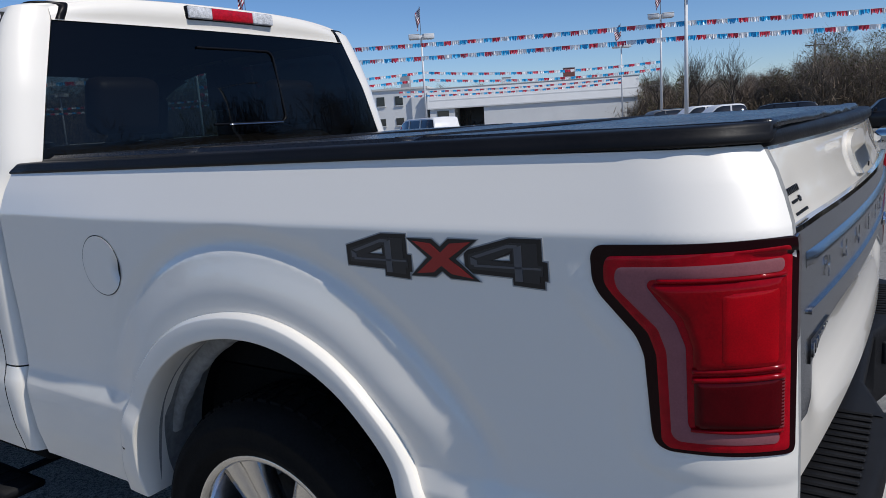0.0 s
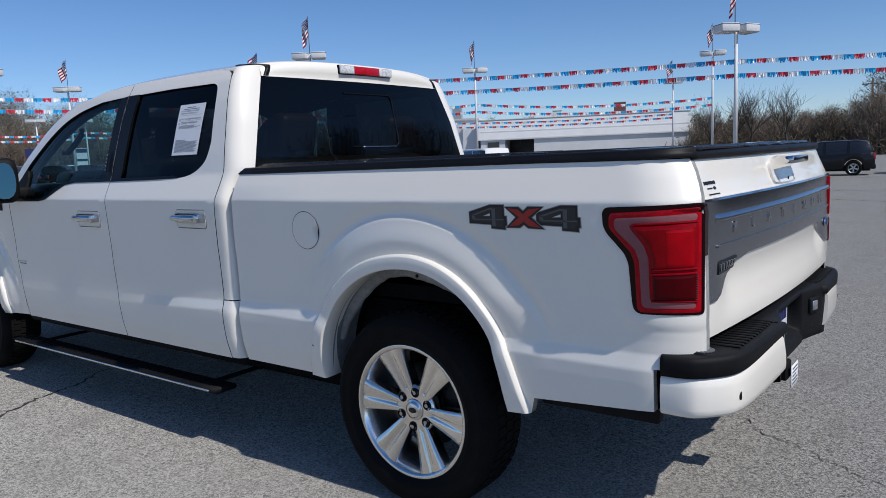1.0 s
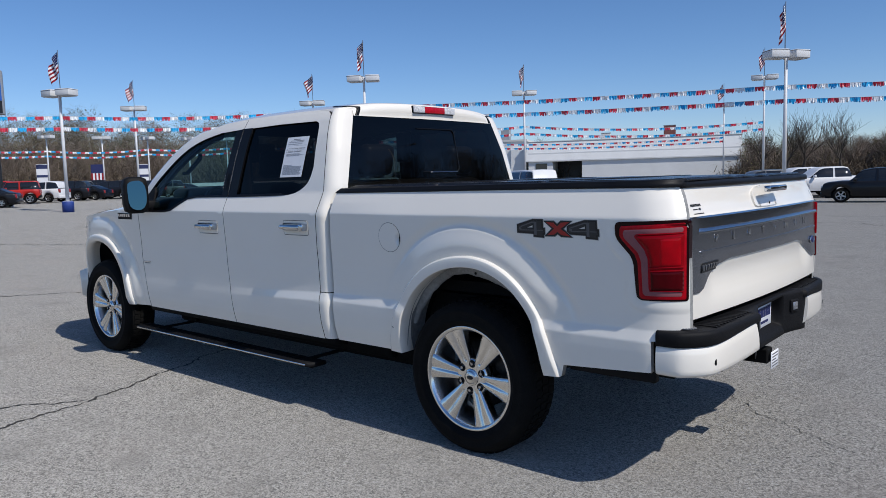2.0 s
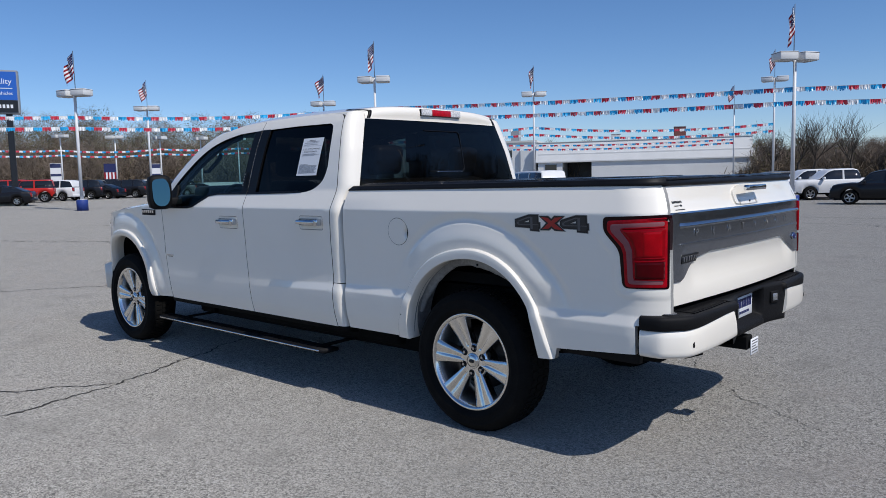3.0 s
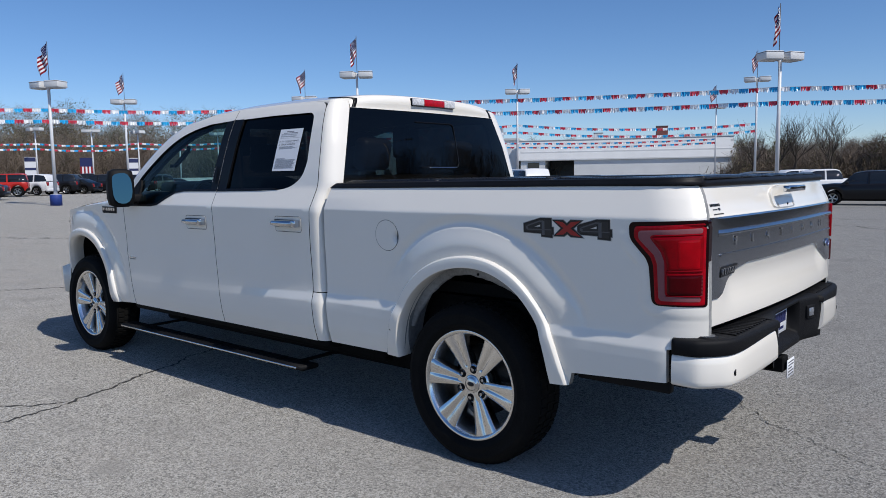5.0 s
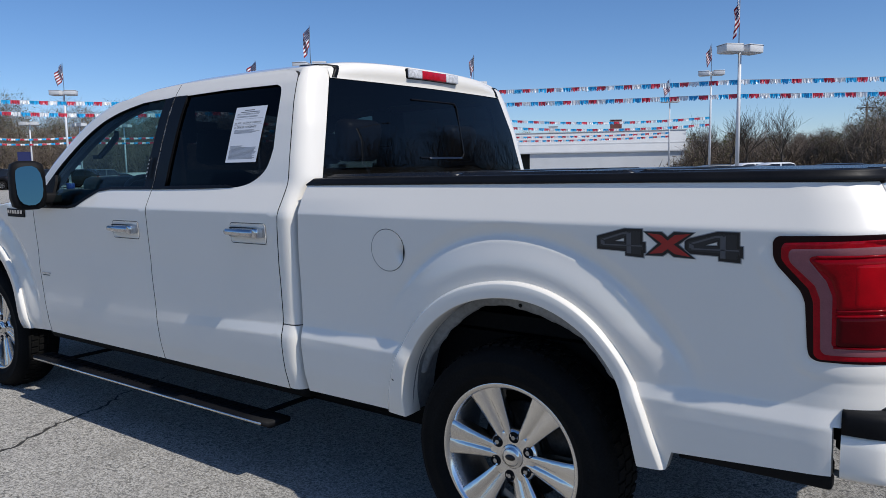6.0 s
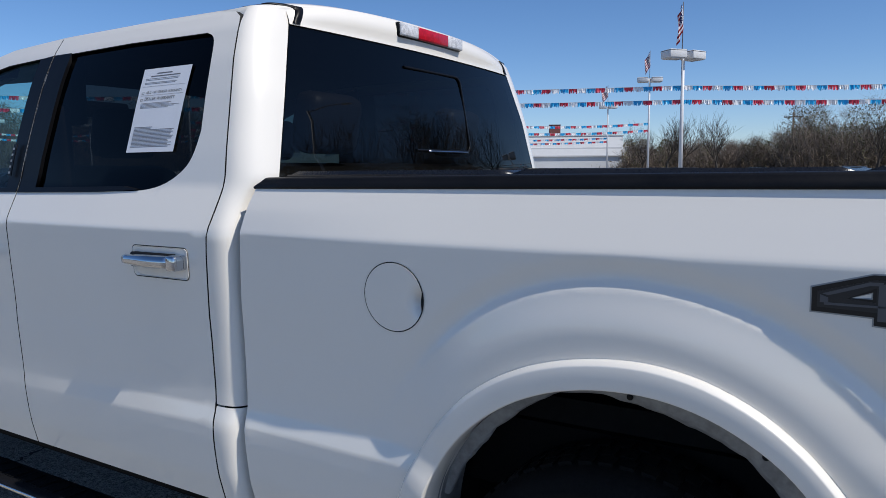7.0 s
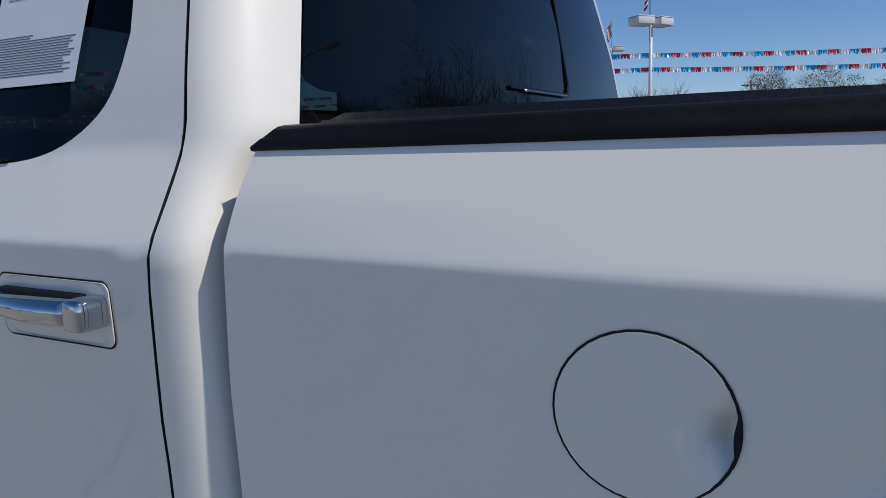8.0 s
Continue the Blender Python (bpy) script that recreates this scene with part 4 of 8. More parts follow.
# high brake lamp
bm = bmesh.new()
lb = part("high_brake_lamp", (lambda b: (box(b, (-1.07, -0.216, 1.842), (-1.010, 0.216, 1.893), 0.012, 2), b)[1])(bm), M_TRIM, roof, "high centre brake lamp, red between clear lenses")
for nm, y0, y1, m in (("cargo_lens", -0.210, -0.102, M_LENS_CLEAR), ("brake_lens", -0.1015, 0.1015, M_LENS_BRAKE), ("cargo_lens", 0.102, 0.210, M_LENS_CLEAR)):
    bm = bmesh.new()
    box(bm, (-1.05, y0, 1.8465), (-1.004, y1, 1.8895), 0.005, 2)
    part(nm, bm, m, lb)

# -- A-pillars, windscreen, cowl --
for s in (-1, 1):
    bm = bmesh.new()
    dl = smooth_line(DOOR_TOP[1:] + [(-3.42, 1.215)], 0.06)
    rows = []
    for x, z in dl:
        h = flank(z)
        k = float(sstep(-2.28, -2.62, x))
        rows.append([bm.verts.new((x + dx, s * (h + dy), z + dz * k - 0.012 * (1 - k))) for dx, dy, dz in ((0.004, 0, 0.004), (-0.012, -0.012, 0.020), (-0.030, -0.045, 0.036), (-0.04, -0.09, 0.038), (-0.03, -0.10, 0.01))])
    for a, b in zip(rows, rows[1:]):
        for k in range(4):
            bm.faces.new((a[k], a[k + 1], b[k + 1], b[k]))
    part("front_pillar", bm, M_PAINT, truck, recalc=True)


def shield(u, v):
    """u across from -1 to 1, v from the cowl up to the roof."""
    z = 1.215 + (1.785 - 1.215) * v
    x = -3.56 + (0.83) * v
    h = flank(z) - 0.10
    return Vector((x - 0.10 * (1 - u * u) * (1 - 0.55 * v), h * u, z + 0.045 * (1 - u * u) * v))


bm = bmesh.new()
grid(bm, shield, np.linspace(-1, 1, 20), np.linspace(0, 1, 12))
part("windscreen", bm, M_SHIELD, truck, recalc=True).visible_shadow = False

# -- front wings, hood and nose --
def build_wing(s):
    fi = [(FX + 0.02 - p[0], p[1] - 0.015) for p in arch_in]
    fo = [(FX + 0.02 - p[0] * 1.0, p[1] - 0.015) for p in arch_out]
    fi, fo = fi[::-1], fo[::-1]          # from front to rear
    top = [(-3.27, 1.295), (-3.35, 1.26), (-3.6, 1.225), (-4.0, 1.19), (-4.4, 1.14), (-4.62, 1.08)]
    out = [(front_cut(z) - 0.003, z) for z in np.linspace(0.47, 1.29, 14)] + top[1:] + [(-4.66, 0.98), (-4.68, 0.80), (-4.66, 0.66)] + [tuple(p) for p in fo]
    bm = skin(out, side_surf(cab_h, s), 0.035, flange=0.03, away=(0, -s, 0), facing=(0, s, 0))
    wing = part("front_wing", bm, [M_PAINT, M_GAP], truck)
    bm = bmesh.new()
    rows = []
    lo, li = np.array(fo), np.array(fi)
    n = 48
    for t in np.linspace(0, 1, n):
        def al(line):
            d = np.r_[0, np.cumsum(np.linalg.norm(np.diff(line, axis=0), axis=1))]
            return np.array([np.interp(t * d[-1], d, line[:, k]) for k in (0, 1)])
        o, i = al(lo), al(li)
        h = cab_h(*o)
        rows.append([bm.verts.new((*(o + (i - o) * w)[:1], s * (h + d), (o + (i - o) * w)[1])) for w, d in
                     ((0, -0.012), (0, 0.007), (0.02, 0.012), (0.14, 0.0205), (0.18, 0.0222), (0.95, 0.0226), (1, -0.04), (0.96, -0.09))])
    for a, b in zip(rows, rows[1:]):
        for k in range(7):
            bm.faces.new((a[k], a[k + 1], b[k + 1], b[k]))
    part("wheel_arch_flare", sharp(bm, 24), M_PAINT, wing, recalc=True)
    bm = bmesh.new()
    rows = []
    for t in np.linspace(0, 1, n):
        i = al_line(li, t)
        rows.append([bm.verts.new((FX + (i[0] - FX) * 1.04, s * yy, 0.4 + (i[1] - 0.4) * 1.03)) for yy in (0.92, 0.45)] + [bm.verts.new((FX + (i[0] - FX) * 0.2, s * 0.45, 0.5))])
    for a, b in zip(rows, rows[1:]):
        for k in range(2):
            bm.faces.new((a[k], a[k + 1], b[k + 1], b[k]))
    part("wheel_liner", bm, M_UNDER, wing, recalc=True)
    # side vent badge: plain bars on a dark plate
    vent = part("vent_badge", skin([(-3.60, 1.150), (-3.36, 1.150), (-3.35, 1.197), (-3.60, 1.200)], side_surf(cab_h, s, 0.006), 0.05, flange=0.008, away=(0, -s, 0), facing=(0, s, 0)), M_BLACK, wing, "dark wing badge with chrome bars")
    for a, w in ((-3.585, 0.030), (-3.545, 0.016), (-3.520, 0.030), (-3.480, 0.030), (-3.440, 0.030), (-3.400, 0.030)):
        b, c, d = a + w, 1.170, 1.192
        part("badge_bar", skin([(a, c), (b, c), (b, d), (a, d)], side_surf(cab_h, s, 0.011), 0.05, flange=0.004, away=(0, -s, 0), facing=(0, s, 0)), M_CHROME, vent)
    return wing


def al_line(line, t):
    line = np.asarray(line)
    d = np.r_[0, np.cumsum(np.linalg.norm(np.diff(line, axis=0), axis=1))]
    return np.array([np.interp(t * d[-1], d, line[:, k]) for k in (0, 1)])


for s in (-1, 1):
    build_wing(s)
for s in (-1, 1):
    for a, b, c, d in ((-3.215, -3.115, 0.822, 0.829), (-3.205, -3.125, 0.811, 0.815)):
        part("badge_bar", skin([(a, c), (b, c), (b, d), (a, d)], side_surf(cab_h, s, 0.003), 0.05, flange=0.003, away=(0, -s, 0), facing=(0, s, 0)), M_CHROME if d > 0.82 else M_DECAL_GREY, doors[s][0])
bm = bmesh.new()


def hood(x, t):
    z = float(np.interp(x, [-4.72, -4.62, -4.4, -4.0, -3.6, -3.40], [1.05, 1.10, 1.155, 1.205, 1.24, 1.25]))
    h = cab_h(x, z) - 0.006
    return Vector((x - 0.08 * (1 - t * t) * sstep(-4.3, -4.75, x), t * h, z + 0.05 * (1 - abs(t) ** 3) - 0.02 * max(0, abs(t) - 0.9) * 10))


grid(bm, hood, np.linspace(-4.72, -3.40, 18), np.linspace(-1, 1, 24))
part("hood", bm, M_PAINT, truck, recalc=True)
bm = bmesh.new()
box(bm, (-4.84, -0.70, 0.72), (-4.70, 0.70, 1.06), 0.04, 3)
part("grille", bm, M_CHROME, truck)
bm = bmesh.new()
line = [Vector((-4.44 - 0.48 * (1 - abs(t) ** 2.2), 0.895 * t, 0.0)) for t in np.linspace(-1, 1, 24)]
sweep(bm, line, [(0.0, 0.42), (-0.07, 0.44), (-0.08, 0.66), (0.0, 0.69), (0.06, 0.66), (0.06, 0.44)])
part("front_bumper", sharp(bm, 40), M_PAINT, truck, recalc=True)
for s in (-1, 1):
    bm = bmesh.new()
    y0, y1 = sorted((s * 0.60, s * 0.775))
    box(bm, (-4.74, y0, 0.80), (-4.58, y1, 1.03), 0.04, 3)
    part("headlamp", bm, M_HEADLAMP, truck)

# -- door mirrors --
for s in (-1, 1):
    bm = bmesh.new()
    c = Vector((-3.06, s * 1.107, 1.345))
    turn = Matrix.Rotation(radians(13 * s), 3, "Z")
    bmesh.ops.create_cube(bm, size=1)
    bmesh.ops.subdivide_edges(bm, edges=bm.edges, cuts=3, use_grid_fill=True)
    for v in bm.verts:
        p = v.co * 2
        r = (abs(p.x) ** 4 + abs(p.y) ** 5 + abs(p.z) ** 5) ** 0.2
        p = p / max(r, 1e-6)
        v.co = c + turn @ Vector((p.x * (0.085 if p.x < 0 else 0.045), s * p.y * 0.090, p.z * 0.138))
    mir = part("door_mirror", bm, M_BLACK, truck, "black door mirror", recalc=True)
    bm = bmesh.new()
    lp = smooth_line([(-0.068, -0.108), (0.060, -0.112), (0.070, 0.050), (0.058, 0.106), (-0.066, 0.110)], 0.012, True, 2)
    vs = [bm.verts.new(c + turn @ Vector((0.050 - 0.06 * a[1], s * a[0], a[1]))) for a in lp]
    bm.faces.new(vs)
    part("mirror_glass", bm, mat_mirror, mir, recalc=True)
    bm = bmesh.new()
    y0, y1 = sorted((s * 0.93, s * 1.05))
    box(bm, (-3.13, y0, 1.235), (-3.03, y1, 1.30), 0.015, 2)
    part("mirror_arm", bm, M_BLACK, mir)

# -- bed rails, cover, bed box --
for s in (-1, 1):
    bm = bmesh.new()
    line = [Vector((x, 0, 1.345 + 0.014 * (x + 0.97) / 2.0)) for x in np.linspace(-0.925, 1.082, 32)]
    rows = []
    sec = [(0.945, -0.006), (0.9525, -0.0045), (0.9535, 0.000), (0.9515, 0.009), (0.9495, 0.0105), (0.9470, 0.019), (0.9445, 0.0225), (0.938, 0.0245), (0.895, 0.025), (0.80, 0.025), (0.80, 0.01)]
    for i, p in enumerate(line):
        k = -0.045 if i == 0 else 0.0
        inn = 0.082 * min(1.0, max(0.0, (p.x - 0.887) / 0.20)) ** 2.6
        rows.append([bm.verts.new((p.x + (k * (1 - max(0.0, b) / 0.028) if i == 0 else 0), s * (a - inn), p.z + b)) for a, b in sec])
    for a, b in zip(rows, rows[1:]):
        for k in range(len(sec) - 1):
            bm.faces.new((a[k], a[k + 1], b[k + 1], b[k]))
    bm.faces.new(rows[0])
    bm.faces.new(rows[-1])
    part("bed_rail_cap", sharp(bm, 30), M_RAIL, sides[s], recalc=True)
    # inner clamp rail of the cover
    bm = bmesh.new()
    y0, y1 = sorted((s * 0.80, s * 0.875))
    box(bm, (-0.93, y0, 1.360), (1.05, y1, 1.376), 0.004, 1)
    part("cover_side_rail", bm, M_RAIL, sides[s])
bm = bmesh.new()
gz = [(0.004, -0.006), (0.011, -0.002), (0.011, 0.008), (0.008, 0.018), (0.002, 0.0225), (-0.008, 0.024), (-0.075, 0.025), (-0.075, 0.0)]
rows = []
for y in np.linspace(-0.866, 0.866, 40):
    p = gate_surf(0)(y, 1.348)
    rows.append([bm.verts.new((p.x + a, y, 1.352 + b)) for a, b in gz])
for a, b in zip(rows, rows[1:]):
    for k in range(len(gz) - 1):
        bm.faces.new((a[k], a[k + 1], b[k + 1], b[k]))
bm.faces.new(rows[0])
bm.faces.new(rows[-1])
part("gate_top_cap", sharp(bm, 30), M_RAIL, gate, recalc=True)

cover = thing("bed_cover", "black vinyl folding bed cover with crosswise seams", "bed cover")
cover_cuts = [-0.94, -0.28, 0.40, 1.075]
for a, b in zip(cover_cuts, cover_cuts[1:]):
    bm = bmesh.new()

    def cf(x, y, a=a, b=b):
        u = (x - a) / (b - a)
        e = min(u, 1 - u) * (b - a)
        return Vector((x, y, 1.376 + 0.010 * min(1, e / 0.03) - 0.010 * math.sin(math.pi * u) * (1 - (y / 0.85) ** 2) + 0.003 * noise.noise((x * 4, y * 3, 1))))
    us, vs_ = np.linspace(a + 0.004, b - 0.004, 26), np.linspace(-0.845, 0.845, 40)
    vv = grid(bm, cf, us, vs_)
    rim = [e for e in bm.edges if len(e.link_faces) == 1]
    ex = bmesh.ops.extrude_edge_only(bm, edges=rim)
    for v in ex["geom"]:
        if isinstance(v, bmesh.types.BMVert):
            v.co.z = 1.362
    part("panel", bm, M_VINYL, cover, recalc=True)
for x in (-0.28, 0.40):
    for dx in (-0.035, 0.035):
        bm = bmesh.new()
        sweep(bm, [Vector((x + dx, y, 1.3835)) for y in np.linspace(-0.84, 0.84, 20)], [(-0.006, 0), (-0.004, 0.005), (0.004, 0.005), (0.006, 0)])
        part("seam", bm, M_RAIL, cover, recalc=True)
bm = bmesh.new()
sweep(bm, [Vector((1.062 + 0.03 * (1 - (y / 0.86) ** 2), y, 1.376 + 0.005 * noise.noise((y * 9, 0, 0)))) for y in np.linspace(-0.845, 0.845, 70)], [(-0.03, 0), (-0.025, 0.012), (0.012, 0.013), (0.022, 0.0)])
part("rear_flap", bm, M_VINYL, cover, recalc=True)
# bed box under the cover
bm = bmesh.new()
box(bm, (-0.99, -0.78, 0.80), (1.10, 0.78, 0.86))
part("bed_floor", bm, M_UNDER, truck, smooth=False)
# front wall in the same white paint with shade in its colour
bm = bmesh.new()
box(bm, (-1.0, -0.86, 0.80), (-0.965, 0.86, 1.33))
part("bed_front_wall", bm, M_PAINT_SHADE, truck, smooth=False)

# -- fuel door --
for s in (-1,):
    circ = [(FC[0] + FR * math.cos(a), FC[1] + FR * 0.98 * math.sin(a)) for a in np.linspace(0, 2 * math.pi, 40, endpoint=False)]
    ring = [(FC[0] + (FR + 0.0025) * math.cos(a), FC[1] + (FR * 0.98 + 0.0025) * math.sin(a)) for a in np.linspace(0, 2 * math.pi, 40, endpoint=False)]
    part("fuel_door_gap", skin(ring, side_surf(bedside_h, s, 0.0012), 0.02, holes=[[(FC[0] + (FR - 0.0003) * math.cos(a), FC[1] + (FR * 0.98 - 0.0003) * math.sin(a)) for a in np.linspace(0, 2 * math.pi, 40, endpoint=False)]], facing=(0, s, 0)), M_GAP, sides[s])

    # dark crescent laid over the edge for the shade in the notch's opening
    arc = np.linspace(-0.42, 0.30, 15)
    cres = [(FC[0] + (FR + 0.0028) * math.cos(a), FC[1] + FR * math.sin(a)) for a in arc] + [(FC[0] + (FR - 0.0055 * math.cos((a + 0.06) / 0.36 * 1.57) ** 2 + 0.001) * math.cos(a), FC[1] + FR * math.sin(a)) for a in arc[::-1][1:-1]]
    part("finger_gap_shade", skin(cres, side_surf(bedside_h, s, 0.0026), 0.02, facing=(0, s, 0), edge_step=0.02), M_GAP, sides[s])

    def fdoor_surf(x, z):
        q = ((x - FC[0] - 0.072) / 0.026) ** 2 + ((z - FC[1] + 0.006) / 0.032) ** 2
        d = 0.021 * math.exp(-q * 1.6)
        return Vector((x, s * (bedside_h(x, z) + 0.002 - d + 0.0), z))
    def fdoor_many(x, z):
        q = ((x - FC[0] - 0.072) / 0.026) ** 2 + ((z - FC[1] + 0.006) / 0.032) ** 2
        return [Vector(p) for p in np.stack([x, s * (bedside_h(x, z) + 0.002 - 0.021 * np.exp(-q * 1.6)), z], 1)]
    fdoor_surf.many = fdoor_many
    part("fuel_door", skin(circ, fdoor_surf, 0.009, flange=0.004, away=(0, -s, 0), facing=(0, s, 0)), M_PAINT, sides[s], "round fuel door with finger notch")

# -- 4x4 decal --
def decal(poly, off, m, holes=()):
    return part("decal_piece", skin(poly, side_surf(bedside_h, -1, off), 0.05, holes=holes, flange=0.001, away=(0, 1, 0), facing=(0, -1, 0), edge_step=0.02), m, decal_root)


decal_root = part("drive_decal", skin([(0.60, 1.16), (0.601, 1.16), (0.601, 1.161)], side_surf(bedside_h, -1, 0.0002), 0.05, facing=(0, -1, 0)), M_DECAL_DARK, sides[-1], "black and red 4x4 decal")


def four(x0, w, k):
    """The outline of a slanted figure four, drawn in a unit box."""
    P = lambda pts: [(x0 + a * w, 1.134 + b * 0.082) for a, b in pts]
    out = P([(0.0, 0.21), (0.0, 0.69), (0.57, 1.0), (0.94, 1.0), (0.94, 0.54), (1.0, 0.53), (1.0, 0.14), (0.96, 0.14), (0.96, -0.03), (0.59, 0.01), (0.59, 0.17)])
    hole = P([(0.36, 0.52), (0.57, 0.665), (0.57, 0.52)])
    bars = [P(q) for q in (((0.08, 0.40), (0.08, 0.56), (0.16, 0.50), (0.16, 0.40)), ((0.10, 0.58), (0.54, 0.86), (0.66, 0.86), (0.66, 0.80), (0.54, 0.79), (0.16, 0.55)),
                          ((0.62, 0.10), (0.62, 0.80), (0.71, 0.86), (0.71, 0.10)), ((0.12, 0.355), (0.12, 0.405), (0.93, 0.405), (0.93, 0.365)))]
    return out, hole, bars


def grow(poly, d):
    p = np.array(poly)
    area = 0.5 * sum(p[i - 1][0] * p[i][1] - p[i][0] * p[i - 1][1] for i in range(len(p)))
    sg = 1 if area > 0 else -1
    out = []
    for i in range(len(p)):
        a, q, b = p[i - 1], p[i], p[(i + 1) % len(p)]
        t1, t2 = (q - a) / np.linalg.norm(q - a), (b - q) / np.linalg.norm(b - q)
        n1, n2 = np.array([t1[1], -t1[0]]) * sg, np.array([t2[1], -t2[0]]) * sg
        nn = (n1 + n2) / max(0.4, 1 + n1 @ n2)
        out.append(tuple(q + nn * d))
    return out


for x0, w in ((0.345, 0.152), (0.612, 0.158)):
    out, hole, bars = four(x0, w, 0)
    decal(grow(out, 0.0025), 0.0012, M_DECAL_EDGE, [grow(hole, -0.002)])
    decal(out, 0.0022, M_DECAL_DARK, [hole])
    decal(grow(out, -0.0080), 0.0028, M_DECAL_GREY, [grow(hole, 0.005)])
    for q in bars:
        decal(q, 0.0034, M_DECAL_LINE)
XP = [(0.491, 1.1975), (0.546, 1.1975), (0.563, 1.184), (0.581, 1.199), (0.640, 1.199), (0.594, 1.163), (0.641, 1.1248), (0.581, 1.127), (0.564, 1.139), (0.549, 1.128), (0.495, 1.127), (0.534, 1.163)]
XP = [(x, z + 0.012) for x, z in XP]
decal(grow(XP, 0.0025), 0.0024, M_DECAL_EDGE)
decal(XP, 0.0034, M_DECAL_DARK)
decal(grow(XP, -0.0085), 0.0044, M_DECAL_RED)

# -- rear bumper --
bump = part("rear_bumper", bmesh.new(), M_BLACK, truck, "white and black step bumper")
def bump_line(t):
    """Plan of the bumper face from the side (t = 0) to the recess (t = 1)."""
    pts = np.array(smooth_line([(1.022, 0.988), (1.090, 0.986), (1.130, 0.974), (1.192, 0.905), (1.215, 0.862), (1.229, 0.78), (1.239, 0.62), (1.246, 0.47), (1.250, 0.385)], 0.015))
    return al_line(pts, t)


def bump_out(t):
    """The plan's outward direction."""
    a, b = bump_line(max(0, t - 0.02)), bump_line(min(1, t + 0.02))
    d = np.array([-(b - a)[1], (b - a)[0]])
    return d / np.linalg.norm(d)


for s in (-1, 1):
    n = 56
    ts_b = np.linspace(0, 1, n)
    vs_b = [0, 0.03, 0.07, 0.13, 0.25, 0.5, 0.75, 0.93, 0.98, 1.0]
    bm = bmesh.new()

    def face(t, v, s=s):
        # the inner end slants in towards the bottom of the recess
        tt = t * (1 - 0.055 * v)
        x, y = bump_line(tt)
        zb = float(np.interp(t, [0, 0.3, 0.62, 0.90, 1.0], [0.572, 0.567, 0.568, 0.574, 0.580]))
        z = zb + (0.698 + 0.026 * sstep(0.25, 1.0, t) - zb) * v
        o = 0.006 * math.sin(math.pi * v) - 0.022 * max(0, 1 - v / 0.13) ** 2 - 0.006 * max(0, (v - 0.93) / 0.07) ** 2
        d = bump_out(tt)
        return Vector((x + d[0] * o, s * (y + d[1] * o), z))
    grid(bm, face, ts_b, vs_b, flip=s < 0)
    grid(bm, lambda t, v: face(t, 0) + Vector((-0.06 * v, -s * 0.05 * v, 0.004 * v)), ts_b, (0, 1), flip=s > 0)
    grid(bm, lambda t, v: face(0, v) + Vector((0, -s * 0.06 * t, 0)), (0, 1), vs_b, flip=s > 0)
    grid(bm, lambda t, v: face(1, v) + Vector((-0.05 * t, 0, 0)), (0, 1), vs_b, flip=s > 0)
    part("painted_end", sharp(bm, 40), M_PAINT, bump, recalc=True)
    # step pad: upright front, rounded brow, flat ribbed top
    bm = bmesh.new()
    PAD = [(0.002, 0.699), (0.005, 0.702), (0.006, 0.745), (0.004, 0.754), (-0.003, 0.7605), (-0.012, 0.763), (-0.050, 0.764)]

    def pad(t, k, s=s):
        x, y = bump_line(t)
        if k == len(PAD):
            return Vector((1.085, s * min(0.90, y - 0.02), 0.766))
        d = bump_out(t)
        o, z = PAD[k]
        if k < 2:
            z += 0.026 * sstep(0.25, 1.0, t)
        return Vector((x + d[0] * o, s * (y + d[1] * o), z))
    rows = [[bm.verts.new(pad(t, k)) for k in range(len(PAD) + 1)] for t in ts_b]
    for a, b in zip(rows, rows[1:]):
        for k in range(len(PAD)):
            bm.faces.new((a[k], a[k + 1], b[k + 1], b[k]))
    bm.faces.new(rows[0])
    bm.faces.new(rows[-1])
    pd = part("step_pad", sharp(bm, 50), M_BLACK, bump, "black ribbed step pad", recalc=True)
    # long ribs across the pad
    for i in range(13):
        y = 0.41 + 0.032 * i
        bm = bmesh.new()
        y0, y1 = sorted((s * y, s * (y + 0.014)))
        box(bm, (1.095, y0, 0.763), (1.213 - 0.03 * max(0, y - 0.62), y1, 0.7705), 0.003, 1)
        part("rib", bm, M_BLACK, pd, smooth=False)
    # oval tread at the corner, with fine pale-worn ridges
    bm = bmesh.new()
    lathe(bm, [(0.0, 0.769), (0.050, 0.769), (0.056, 0.766), (0.058, 0.762)], 28, "z")
    for v in bm.verts:
        v.co = Vector((1.118 + v.co.x * 0.85, s * (0.895 + v.co.y * 0.72), v.co.z))
    part("corner_tread", bm, M_BLACK, pd, recalc=True)
    for i in range(9):
        u = (i - 4) / 4.6
        w = 0.046 * math.sqrt(max(0.05, 1 - u * u))
        bm = bmesh.new()
        y0, y1 = sorted((s * (0.895 + u * 0.036), s * (0.895 + u * 0.036 + 0.003)))
        box(bm, (1.118 - w * 0.8, y0, 0.768), (1.118 + w * 0.8, y1, 0.7715), 0.0006, 1)
        part("fine_ridge", bm, M_WORN, pd, smooth=False)
    # parking sensor
    bm = bmesh.new()
    lathe(bm, [(0, 0.004), (0.012, 0.004), (0.015, 0.001), (0.015, -0.01)], 18)
    bm.transform(Matrix.Translation((1.219, s * 0.845, 0.628)) @ pose(0, 0, 0, 0, 0, -90 + s * (-8)))
    part("parking_sensor", bm, M_BLACK, bump, recalc=True)


